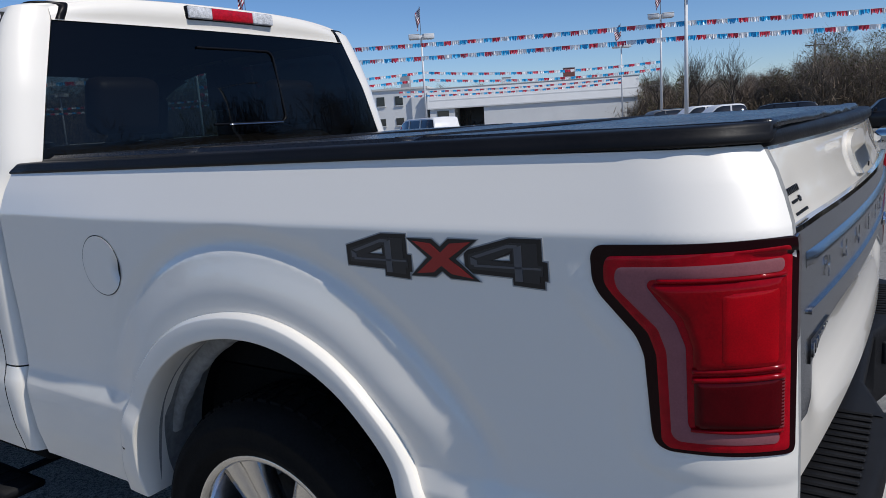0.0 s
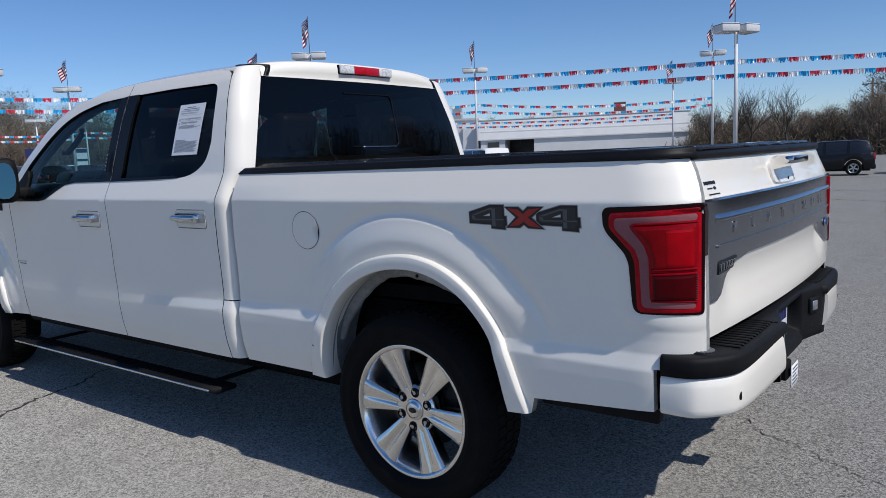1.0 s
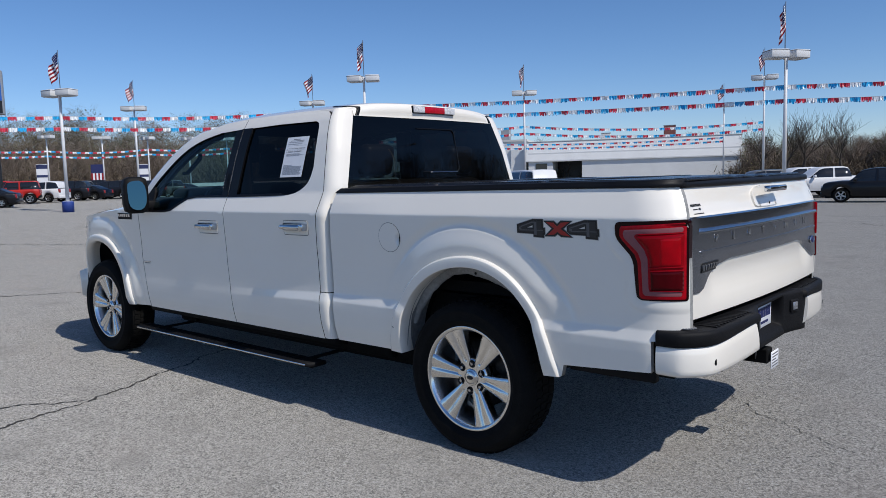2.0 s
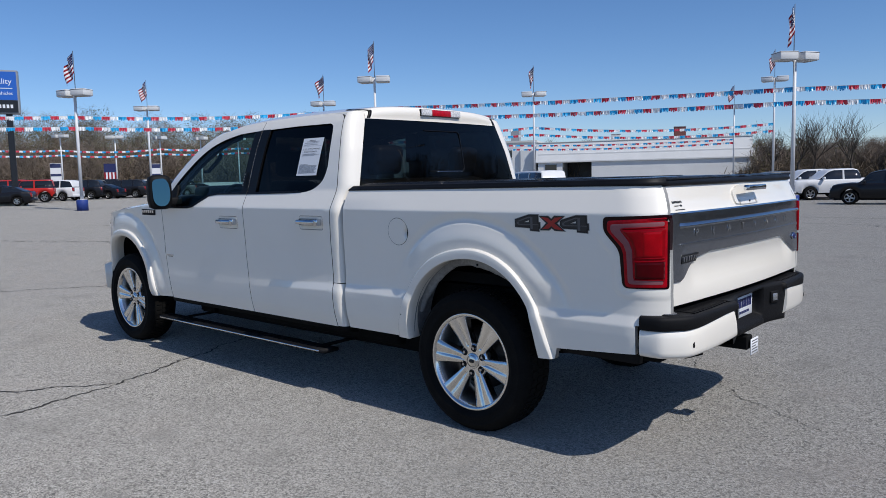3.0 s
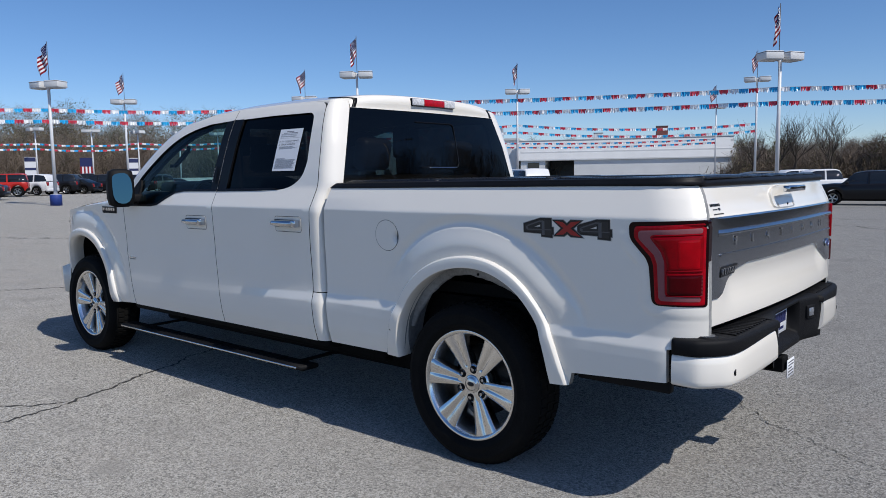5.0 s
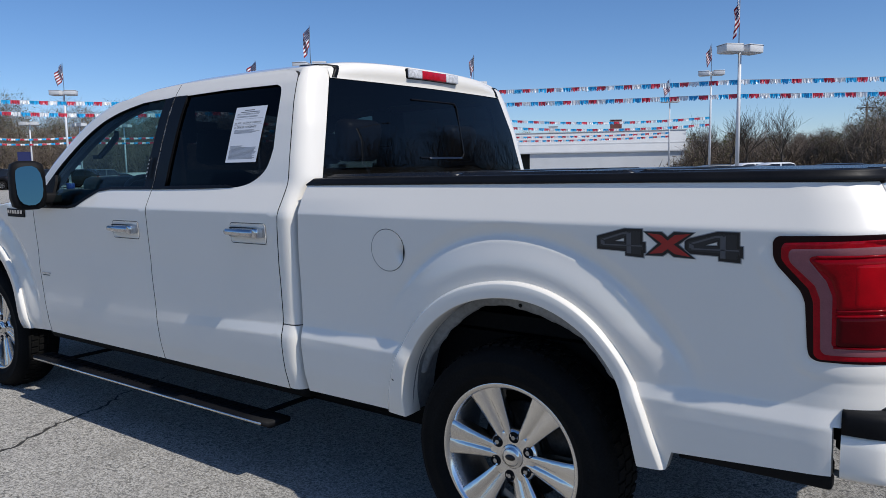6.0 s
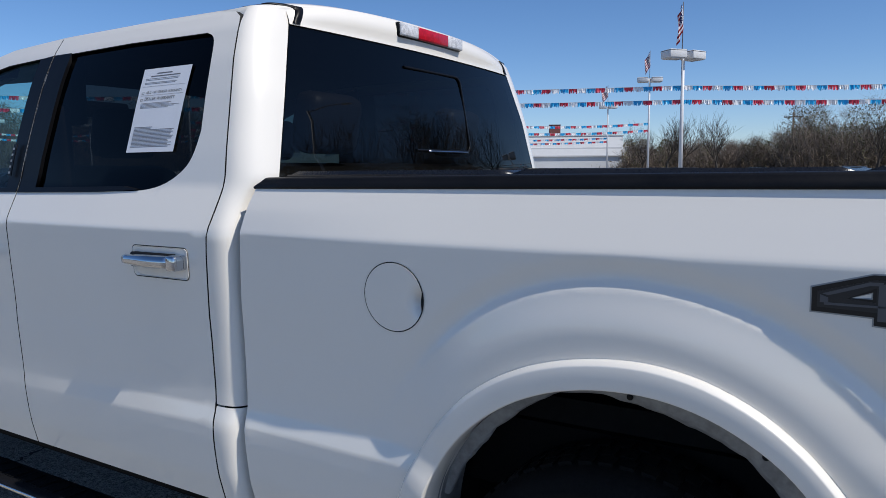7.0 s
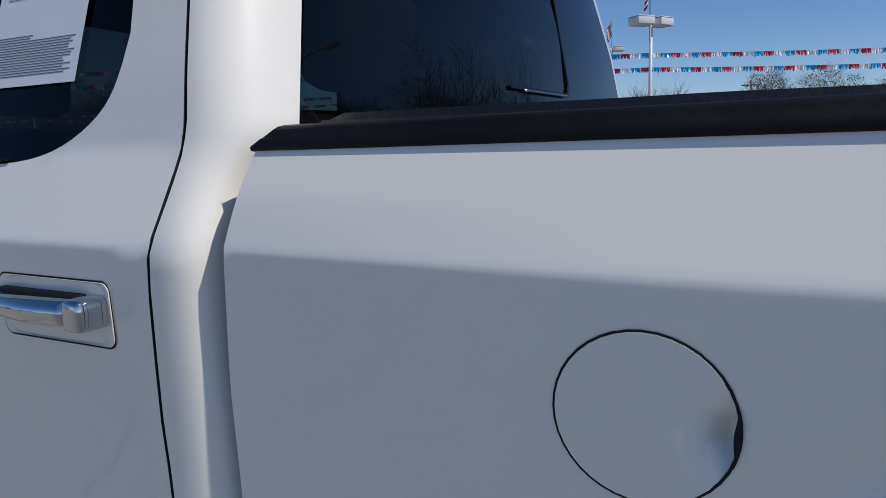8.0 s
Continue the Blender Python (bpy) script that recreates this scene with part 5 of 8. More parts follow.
# middle: plate recess between two slanted panels
def mid(y, k):
    xp = 1.240 - 0.055 * float(np.clip((0.40 - abs(y)) / 0.20, 0, 1))
    deep = float(sstep(0.205, 0.185, abs(y)))
    pro = [(1.095, 0.768), (xp - 0.014, 0.766), (xp - 0.004, 0.761), (xp, 0.750), (xp - 0.055 * deep, 0.742), (xp - 0.055 * deep, 0.615), (xp - 0.01 * deep, 0.598), (xp + 0.012 * deep, 0.575), (xp + 0.010 * deep, 0.552), (1.17, 0.535), (1.10, 0.535)]
    x, z = pro[int(k)]
    return Vector((x, y, z))


bm = bmesh.new()
grid(bm, mid, np.unique(np.r_[np.linspace(-0.415, 0.415, 34), -0.205, -0.195, -0.185, 0.185, 0.195, 0.205]), range(11))
part("plate_recess", sharp(bm, 40), M_BLACK, bump, recalc=True)
for s in (-1, 1):
    m = pose(1.218, s * 0.295, 0.690, 0, 0, -s * 15.4)
    bm = bmesh.new()
    box(bm, (-0.02, -0.036, -0.034), (0.005, 0.036, 0.034), 0.006, 2, m)
    pl = part("light_pod", bm, M_BLACK, bump)
    bm = bmesh.new()
    box(bm, (0.0, -0.021, -0.021), (0.008, 0.021, 0.021), 0.003, 1, m)
    part("pod_lens", bm, M_POD, pl)
plate = part("dealer_plate", (lambda b: (box(b, (1.137, -0.152, 0.612), (1.142, 0.152, 0.748), 0.002, 1, pose(0, 0, 0)), b)[1])(bmesh.new()), M_PAPER, bump, "white dealer plate with dark print")
for y0, y1, z0, z1 in ((-0.135, 0.135, 0.665, 0.715), (-0.10, 0.10, 0.632, 0.645), (-0.09, 0.09, 0.728, 0.738)):
    bm = bmesh.new()
    n = max(1, int((y1 - y0) / 0.036))
    for i in range(n):
        a = y0 + (y1 - y0) * i / n
        box(bm, (1.142, a + 0.003, z0), (1.1435, a + (y1 - y0) / n - 0.003, z1))
    part("plate_print", bm, M_BLUE_PRINT, plate, smooth=False)
# hitch receiver with hanging tag
bm = bmesh.new()
box(bm, (1.02, -0.040, 0.440), (1.185, 0.040, 0.515), 0.006, 1)
box(bm, (0.94, -0.45, 0.46), (1.00, 0.45, 0.53), 0.01, 1)
box(bm, (1.02, -0.16, 0.51), (1.14, -0.12, 0.56), 0.005, 1)
part("hitch_receiver", bm, M_UNDER, bump, smooth=False)
bm = bmesh.new()
box(bm, (1.196, -0.030, 0.412), (1.201, 0.085, 0.500), 0.002, 1)
tg = part("hitch_tag", bm, M_PAPER, bump, "white printed tag")
for k in range(5):
    bm = bmesh.new()
    box(bm, (1.201, -0.018, 0.424 + 0.015 * k), (1.2022, -0.018 + (0.088 if k != 2 else 0.06), 0.430 + 0.015 * k))
    part("tag_print", bm, M_INK, tg, smooth=False)
# tow wiring tube under the bumper
bm = bmesh.new()
for p_, q_ in (((1.02, -0.66, 0.535), (1.09, -0.64, 0.515)), ((1.09, -0.64, 0.515), (1.15, -0.58, 0.530)), ((1.12, -0.36, 0.545), (1.19, -0.33, 0.535))):
    tube(bm, p_, q_, 0.012, 0.012, 10)
part("tow_wiring", bm, M_UNDER, truck, recalc=True)

# -- underbody, axles, side steps --
bm = bmesh.new()
for s in (-1, 1):
    box(bm, (-4.5, s * 0.45 - 0.05, 0.42), (0.90, s * 0.45 + 0.05, 0.56), 0.01, 1)
box(bm, (-3.3, -0.80, 0.44), (-1.05, 0.80, 0.50))
box(bm, (-0.95, -0.75, 0.60), (1.05, 0.75, 0.78))
box(bm, (0.55, -0.30, 0.42), (0.95, 0.42, 0.60), 0.06, 2)
part("frame", bm, M_UNDER, truck, smooth=False)
for x in (0.0, FX):
    bm = bmesh.new()
    tube(bm, (x, -0.80, 0.395), (x, 0.80, 0.395), 0.05, 0.05, 14)
    bmesh.ops.create_uvsphere(bm, u_segments=14, v_segments=10, radius=0.15, matrix=Matrix.Translation((x, 0, 0.40)))
    part("axle", bm, M_UNDER, truck)
# tank, gearbox and exhaust, added unseen to keep light from under the truck
bm = bmesh.new()
box(bm, (-2.35, -0.66, 0.30), (-0.85, -0.52, 0.50), 0.03, 2)
box(bm, (-2.35, -0.40, 0.31), (-0.85, -0.12, 0.50), 0.05, 2)
part("fuel_tank", bm, M_UNDER, truck)
bm = bmesh.new()
box(bm, (-3.35, -0.30, 0.29), (-2.45, 0.30, 0.55), 0.08, 2)
tube(bm, (-2.45, 0.0, 0.42), (-0.12, 0.0, 0.40), 0.05, 0.05, 12)
part("gearbox", bm, M_UNDER, truck, recalc=True)
bm = bmesh.new()
tube(bm, (-2.9, 0.50, 0.36), (-1.9, 0.58, 0.34), 0.045, 0.045, 12)
box(bm, (-1.9, 0.44, 0.27), (-0.95, 0.72, 0.42), 0.06, 3)
part("exhaust", bm, M_UNDER, truck, recalc=True)
# plain boxes added out of view to block light from the far side
bm = bmesh.new()
box(bm, (-3.25, 0.60, 0.33), (-1.05, 0.82, 0.47), 0.02, 1)
box(bm, (-0.85, -0.70, 0.46), (-0.45, 0.70, 0.58), 0.02, 1)
part("underbody_light_block", bm, M_UNDER, truck)
# frame rails set low, added to darken the ground below the cab
for s in (-1, 1):
    bm = bmesh.new()
    y0, y1 = sorted((s * 0.44, s * 0.60))
    box(bm, (-3.42, y0, 0.265), (-0.62, y1, 0.50), 0.02, 1)
    part("chassis_rail", bm, M_UNDER, truck, "black ladder-frame rail")
for s in (-1, 1):
    bm = bmesh.new()
    line = [Vector((x, s * 0.955, 0.275)) for x in np.linspace(-3.36, -1.20, 12)]
    sweep(bm, line, [(-0.062, -0.004), (-0.070, 0.004), (-0.068, 0.018), (-0.050, 0.026), (0.055, 0.026), (0.068, 0.018), (0.066, 0.004), (0.05, -0.004)])
    st = part("side_step", sharp(bm, 45), M_BLACK, truck, "black running board with bright edge", recalc=True)
    bm = bmesh.new()
    sweep(bm, [Vector((x, s * 1.0235, 0.287)) for x in np.linspace(-3.34, -1.24, 6)], [(-0.003, -0.003), (0.003, -0.003), (0.002, 0.006), (-0.003, 0.006)])
    part("bright_strip", bm, M_RIM, st, recalc=True)
    bm = bmesh.new()
    for i in range(25):
        x = -3.30 + i * 0.082
        y0, y1 = sorted((s * 0.915, s * 0.985))
        box(bm, (x, y0, 0.301), (x + 0.05, y1, 0.305))
    part("tread_pad", bm, M_TYRE, st, smooth=False)
    for x in (-3.15, -1.35):
        bm = bmesh.new()
        y0, y1 = sorted((s * 0.62, s * 0.93))
        box(bm, (x - 0.016, y0, 0.280), (x + 0.016, y1, 0.296), 0.004, 1)
        box(bm, (x - 0.03, min(s * 0.60, s * 0.64), 0.28), (x + 0.03, max(s * 0.60, s * 0.64), 0.46), 0.006, 1)
        part("step_bracket", bm, M_UNDER, st, smooth=False)
    # sill below the doors
    bm = bmesh.new()
    sweep(bm, [Vector((x, s * 0.90, 0.455)) for x in np.linspace(-3.24, -1.03, 6)], [(-0.05, -0.04), (-0.05, 0.05), (0.05, 0.05), (0.055, 0.0), (0.04, -0.03)])
    part("sill", bm, M_UNDER, truck, recalc=True)


# -- wheels --
def build_wheel(x, s):
    R = 0.394
    at = Matrix.Translation((x, s * 0.8585, R - 0.003)) @ (Matrix() if s < 0 else pose(0, 0, 0, 0, 0, 180))
    # tyre, outer face towards -y
    bm = bmesh.new()
    prof = [(0.262, 0.105), (0.275, 0.118), (0.31, 0.130), (0.352, 0.128), (0.374, 0.115), (0.388, 0.095), (R, 0.06), (R, 0.0), (R, -0.06), (0.388, -0.095), (0.376, -0.116), (0.366, -0.124), (0.355, -0.130),
            (0.352, -0.1325), (0.345, -0.1325), (0.342, -0.1315), (0.31, -0.133), (0.300, -0.1345), (0.297, -0.132), (0.285, -0.126), (0.276, -0.118), (0.268, -0.112), (0.262, -0.100)]
    lathe(bm, prof, 72)
    bm.transform(at)
    ty = part("tyre", bm, M_TYRE, truck, "black all-terrain tyre", recalc=True)
    # tread blocks
    bm = bmesh.new()
    for i in range(56):
        a = 2 * math.pi * i / 56
        for y0, y1, sh in ((-0.128, -0.082, 0), (-0.074, -0.032, 0.5), (-0.024, 0.024, 0.2), (0.032, 0.074, 0.6), (0.082, 0.124, 0.1)):
            shoulder = abs(y0 + y1) > 0.18
            mm = pose(0, 0, 0, 0, math.degrees(a + sh * 2 * math.pi / 56), 0) @ Matrix.Translation((R - (0.007 if shoulder else 0.001), 0, 0))
            box(bm, (-0.012, y0, -0.015), (0.006, y1, 0.015), 0.0, 1, mm @ (pose(0, 0, 0, 0, 0, 16 if y0 > 0 else -16) if shoulder else Matrix()))
    bm.transform(at)
    part("tread", bm, M_TYRE, ty, smooth=False)
    # rim
    bm = bmesh.new()
    lathe(bm, [(0.262, 0.10), (0.250, 0.09), (0.235, 0.03), (0.232, -0.05), (0.246, -0.088), (0.252, -0.098)], 64)
    bm.transform(at)
    rim = part("rim", bm, M_RIM_IN, truck, "six-spoke polished alloy wheel", recalc=True)
    bm = bmesh.new()
    lathe(bm, [(0.246, -0.088), (0.252, -0.104), (0.258, -0.112), (0.268, -0.115), (0.275, -0.112), (0.276, -0.104)], 72)
    bm.transform(at)
    part("rim_lip", bm, M_RIM, rim, recalc=True)
    for k in range(6):
        ang = radians(-7 + 60 * k)
        bm = bmesh.new()
        # along r; across w; the face has two raised edges and a sunk middle line
        rs = [0.060, 0.085, 0.12, 0.16, 0.20, 0.235, 0.262]
        half = [0.028, 0.032, 0.039, 0.047, 0.056, 0.064, 0.071]
        dep = [-0.080, -0.082, -0.086, -0.092, -0.098, -0.103, -0.106]
        rows = []
        for r, h, y in zip(rs, half, dep):
            row = []
            for a, d in ((-1.0, 0.050), (-1.0, 0.006), (-0.93, 0.0), (-0.40, 0.0), (-0.16, 0.004), (0.0, 0.009), (0.16, 0.004), (0.40, 0.0), (0.93, 0.0), (1.0, 0.006), (1.0, 0.050)):
                row.append(bm.verts.new((r, y + d * (0.4 if r > 0.25 else 1), a * h)))
            rows.append(row)
        for a, b in zip(rows, rows[1:]):
            for j in range(10):
                bm.faces.new((a[j], a[j + 1], b[j + 1], b[j]))
        bm.transform(at @ pose(0, 0, 0, 0, math.degrees(-ang), 0))
        part("spoke", sharp(bm, 24), M_RIM, rim, recalc=True)
    bm = bmesh.new()
    lathe(bm, [(0.0, -0.074), (0.046, -0.0785), (0.060, -0.0800), (0.086, -0.0790), (0.097, -0.0740), (0.101, -0.060), (0.098, -0.03), (0.09, 0.0)], 48)
    bm.transform(at)
    part("hub_plate", bm, M_RIM, rim, recalc=True)
    cap = bmesh.new()
    lathe(cap, [(0.0, -0.092), (0.027, -0.0912), (0.032, -0.088), (0.034, -0.083), (0.040, -0.084), (0.044, -0.080), (0.045, -0.06)], 32)
    cap.transform(at)
    cp = part("centre_cap", sharp(cap, 35), M_RIM, rim, recalc=True)
    bm = bmesh.new()
    lathe(bm, [(0.0, -0.0940), (0.019, -0.0932), (0.021, -0.090)], 24)
    bm.transform(at @ Matrix.Diagonal((1.0, 1.0, 0.55, 1)))
    part("cap_badge", bm, M_DECAL_DARK, cp, recalc=True)
    for k in range(6):
        a = radians(23 + 60 * k)
        c = Vector((0.0715 * math.cos(a), 0, 0.0715 * math.sin(a)))
        bm = bmesh.new()
        lathe(bm, [(0.0, -0.0806), (0.0165, -0.0806), (0.0185, -0.0835), (0.0205, -0.0800)], 18)
        bm.transform(at @ Matrix.Translation(c))
        part("lug_hole", bm, M_BLACK, rim, recalc=True)
        bm = bmesh.new()
        tube(bm, c + Vector((0, -0.078, 0)), c + Vector((0, -0.0865, 0)), 0.0105, 0.0085, 6)
        bm.transform(at)
        part("lug_nut", bm, M_SATIN, rim, smooth=False, recalc=True)
    bm = bmesh.new()
    lathe(bm, [(0.06, 0.02), (0.17, 0.02), (0.175, 0.025), (0.175, 0.05), (0.06, 0.05)], 48)
    bm.transform(at)
    part("brake_disc", bm, M_STEEL, rim, recalc=True)
    bm = bmesh.new()
    box(bm, (0.10, -0.005, -0.10), (0.20, 0.07, 0.10), 0.015, 2)
    bm.transform(at @ pose(0, 0, 0, 0, -35, 0))
    part("brake_caliper", bm, M_STEEL, rim)


for x in (0.0, FX):
    for s in (-1, 1):
        build_wheel(x, s)

# -- interior --
def build_seat(x, y, w, bench=False):
    bm = bmesh.new()
    box(bm, (x - 0.28, y - w, 0.62), (x + 0.24, y + w, 0.84), 0.05, 3)
    m = pose(x + 0.22, y, 0.80, 0, 12, 0)
    box(bm, (-0.08, -w, 0.0), (0.08, w, 0.62), 0.05, 3, m)
    seat = part("seat", bm, M_SEAT, truck)
    for dy in ((-0.42, 0.42) if bench else (0.0,)):
        bm = bmesh.new()
        box(bm, (-0.05, dy - 0.13, 0.66), (0.06, dy + 0.13, 0.86), 0.04, 3, m)
        part("headrest", bm, M_SEAT, seat)


build_seat(-2.62, -0.42, 0.25)
build_seat(-2.62, 0.42, 0.25)
build_seat(-1.55, 0.0, 0.70, True)
bm = bmesh.new()
box(bm, (-3.54, -0.80, 0.85), (-3.12, 0.80, 1.31), 0.06, 3)
box(bm, (-3.34, -0.66, 1.20), (-3.06, -0.18, 1.385), 0.05, 3)
dash = part("dashboard", bm, M_SEAT, truck)
bm = bmesh.new()
sm = pose(-2.93, -0.42, 1.215, 0, 64, 0)
n = 32
rows = []
for i in range(n):
    a = 2 * math.pi * i / n
    cdir = Vector((math.cos(a), math.sin(a), 0))
    rows.append([bm.verts.new(sm @ (cdir * (0.185 + 0.016 * math.cos(b)) + Vector((0, 0, 0.016 * math.sin(b))))) for b in np.linspace(0, 2 * math.pi, 8, endpoint=False)])
for i in range(n):
    a, b = rows[i], rows[(i + 1) % n]
    for k in range(8):
        bm.faces.new((a[k], a[(k + 1) % 8], b[(k + 1) % 8], b[k]))
box(bm, (-0.06, -0.17, -0.02), (0.06, 0.17, 0.015), 0.01, 1, sm)
part("steering_wheel", bm, M_SEAT, dash, recalc=True)
bm = bmesh.new()
box(bm, (-0.02, -0.13, -0.04), (0.02, 0.13, 0.04), 0.015, 2, pose(-2.98, 0.0, 1.70, 0, 0, 0))
part("rear_view_mirror", bm, M_BLACK, dash)
bm = bmesh.new()
grid(bm, lambda x, t: roof_surf(x, t * 0.93) - Vector((0, 0, 0.05)), np.linspace(-2.72, -1.14, 12), np.linspace(-1, 1, 12))
part("headliner", bm, M_LINER, truck, recalc=True)
# inner linings of doors and pillars
for s in (-1, 1):
    bm = bmesh.new()
    y0, y1 = sorted((s * 0.80, s * 0.872))
    box(bm, (-3.20, y0, 0.60), (-2.10, y1, 1.20), 0.02, 2)
    box(bm, (-2.02, y0, 0.60), (-1.16, y1, 1.31), 0.02, 2)
    box(bm, (-2.62, y0, 1.15), (-2.10, y1, 1.305), 0.02, 2)
    part("door_lining", bm, M_SEAT, truck)
    bm = bmesh.new()
    rows = []
    for x, z in smooth_line([(-2.42, 1.765), (-2.62, 1.715), (-2.85, 1.605), (-3.05, 1.47), (-3.24, 1.33), (-3.36, 1.22)], 0.06):
        h = float(flank(z)) - 0.02
        rows.append([bm.verts.new((x + dx, s * (h - dy), z + dz)) for dx, dy, dz in ((0.07, 0.0, -0.03), (0.075, 0.035, -0.03), (0.01, 0.085, 0.012), (-0.06, 0.12, 0.03), (-0.07, 0.10, 0.045))])
    for a, b in zip(rows, rows[1:]):
        for k in range(4):
            bm.faces.new((a[k], a[k + 1], b[k + 1], b[k]))
    lin = part("pillar_lining", bm, M_SEAT, truck, recalc=True)
    bm = bmesh.new()
    sweep(bm, [Vector((-2.90, s * 0.80, 1.50)), Vector((-2.875, s * 0.775, 1.50)), Vector((-2.80, s * 0.76, 1.555)), Vector((-2.72, s * 0.755, 1.61)), Vector((-2.69, s * 0.77, 1.635))], [(-0.012, -0.012), (0.012, -0.012), (0.012, 0.012), (-0.012, 0.012)])
    part("grab_handle", bm, M_SEAT, lin, recalc=True)
    bm = bmesh.new()
    y0, y1 = sorted((s * 0.80, s * 0.845))
    box(bm, (-2.13, y0, 1.20), (-1.98, y1, 1.62), 0.02, 2)
    box(bm, (-2.11, min(s * 0.745, s * 0.80), 1.55), (-1.97, max(s * 0.745, s * 0.80), 1.80), 0.02, 2)
    part("pillar_lining", bm, M_SEAT, truck)

# -- price sheet on the rear side window --
def sheet_at(u, v):
    """u along the sheet's width, v down its height, on the window."""
    z = 1.694 - 0.250 * v
    x = -1.500 + 0.213 * u - 0.024 * v
    return Vector((x, -(cab_h(x, z) + 0.001 - 0.012 + 0.004), z))


bm = bmesh.new()
grid(bm, sheet_at, np.linspace(0, 1, 6), np.linspace(0, 1, 8), flip=True)
sheet = tagged(part("window_sheet", bm, M_PAPER, None), "white printed sale sheet taped inside side window", "paper sheet")


def print_bar(u0, u1, v0, v1):
    bm = bmesh.new()
    grid(bm, lambda u, v: sheet_at(u, v) + Vector((0, -0.0004, 0)), (u0, u1), (v0, v1), flip=True)
    part("print_line", bm, M_INK, sheet, smooth=False)


def print_words(text, u0, v0, size):
    o = sheet_at(u0, v0)
    uu, vv = (sheet_at(1, v0) - sheet_at(0, v0)).normalized(), (sheet_at(u0, v0 - 0.05) - sheet_at(u0, v0 + 0.05)).normalized()
    nn_ = uu.cross(vv).normalized()
    m = Matrix.Translation(o + nn_ * 0.0005) @ Matrix((uu, vv, nn_)).transposed().to_4x4()
    lettering("print_words", text, size, m, M_PRINT, sheet, depth=0.0)


rnd = random.Random(5)
print_bar(0.30, 0.62, 0.055, 0.068)
print_bar(0.18, 0.80, 0.088, 0.100)
for v in (0.120, 0.136, 0.168, 0.182):
    print_bar(0.08, 0.92 - 0.2 * rnd.random(), v, v + 0.005)
print_bar(0.05, 0.95, 0.215, 0.218)
print_words("AS IS - NO DEALER WARRANTY", 0.16, 0.303, 0.0113)
print_bar(0.05, 0.95, 0.322, 0.325)
print_words("DEALER WARRANTY", 0.16, 0.384, 0.0145)
for v in (0.282, 0.362):
    print_bar(0.07, 0.12, v, v + 0.004)
    print_bar(0.07, 0.12, v + 0.022, v + 0.026)
    print_bar(0.07, 0.078, v, v + 0.026)
    print_bar(0.112, 0.12, v, v + 0.026)
for v in np.arange(0.415, 0.475, 0.014):
    print_bar(0.10, 0.93 - 0.25 * rnd.random(), v, v + 0.005)
for v in np.arange(0.70, 0.94, 0.0155):
    print_bar(0.07, 0.94 - 0.12 * rnd.random() - (0.4 if v < 0.72 else 0), v, v + 0.0065)

# ---- the lot ----
def ground_z(x, y):
    r = math.hypot(x, y)
    s = (x - 2.5) * 0.72 + (y + 4) * 0.70
    s = max(-45.0, min(25.0, s))
    return -(0.5 + (0.0195 if s < 0 else 0.003) * s) * sstep(7, 38, r)


M_LOT = mat("worn_asphalt", (0.30, 0.29, 0.275), 0.85)
nn, ll = M_LOT.node_tree.nodes, M_LOT.node_tree.links
bs = nn["Principled BSDF"]
tc = nn.new("ShaderNodeTexCoord")


def lot_noise(scale, detail, rough=0.5):
    t = nn.new("ShaderNodeTexNoise")
    t.inputs["Scale"].default_value, t.inputs["Detail"].default_value, t.inputs["Roughness"].default_value = scale, detail, rough
    ll.new(tc.outputs["Object"], t.inputs["Vector"])
    return t


def lot_mix(fac, a, b, lo, hi, kind="MIX"):
    mr = nn.new("ShaderNodeMapRange")
    mr.inputs["From Min"].default_value, mr.inputs["From Max"].default_value = lo, hi
    ll.new(fac, mr.inputs["Value"])
    mx = nn.new("ShaderNodeMix")
    mx.data_type, mx.blend_type = "RGBA", kind
    ll.new(mr.outputs[0], mx.inputs["Factor"])
    for k, v in (("A", a), ("B", b)):
        if isinstance(v, tuple):
            mx.inputs[k].default_value = (*v, 1)
        else:
            ll.new(v, mx.inputs[k])
    return mx.outputs["Result"]


vor = nn.new("ShaderNodeTexVoronoi")
vor.inputs["Scale"].default_value = 165.0
ll.new(tc.outputs["Object"], vor.inputs["Vector"])
chips = nn.new("ShaderNodeTexVoronoi")
chips.inputs["Scale"].default_value = 85.0
ll.new(tc.outputs["Object"], chips.inputs["Vector"])
grey_of = [nn.new("ShaderNodeSeparateColor") for _ in range(2)]
for q, v in zip(grey_of, (vor, chips)):
    ll.new(v.outputs["Color"], q.inputs["Color"])
stones = lot_mix(grey_of[0].outputs["Red"], (0.105, 0.100, 0.090), (0.46, 0.44, 0.40), 0.0, 1.0)
# larger pale and dark chips here and there
stones = lot_mix(grey_of[1].outputs["Green"], (0.085, 0.082, 0.076), stones, 0.0, 0.16)
stones = lot_mix(grey_of[1].outputs["Blue"], stones, (0.50, 0.485, 0.455), 0.88, 1.1)
broad = lot_noise(0.30, 6.0)
mid_n = lot_noise(2.2, 6.0)
rusty = lot_noise(0.8, 4.0)
pits = lot_noise(75.0, 3.0)
c1 = lot_mix(broad.outputs["Fac"], stones, (0.265, 0.254, 0.231), 0.45, 1.05)
c1 = lot_mix(rusty.outputs["Fac"], c1, (0.30, 0.262, 0.23), 0.52, 1.25)
c2 = lot_mix(mid_n.outputs["Fac"], (0.185, 0.177, 0.160), c1, 0.10, 0.46)
c3 = lot_mix(pits.outputs["Fac"], (0.075, 0.072, 0.068), c2, 0.28, 0.38)
bs.inputs["Diffuse Roughness"].default_value = 1.0
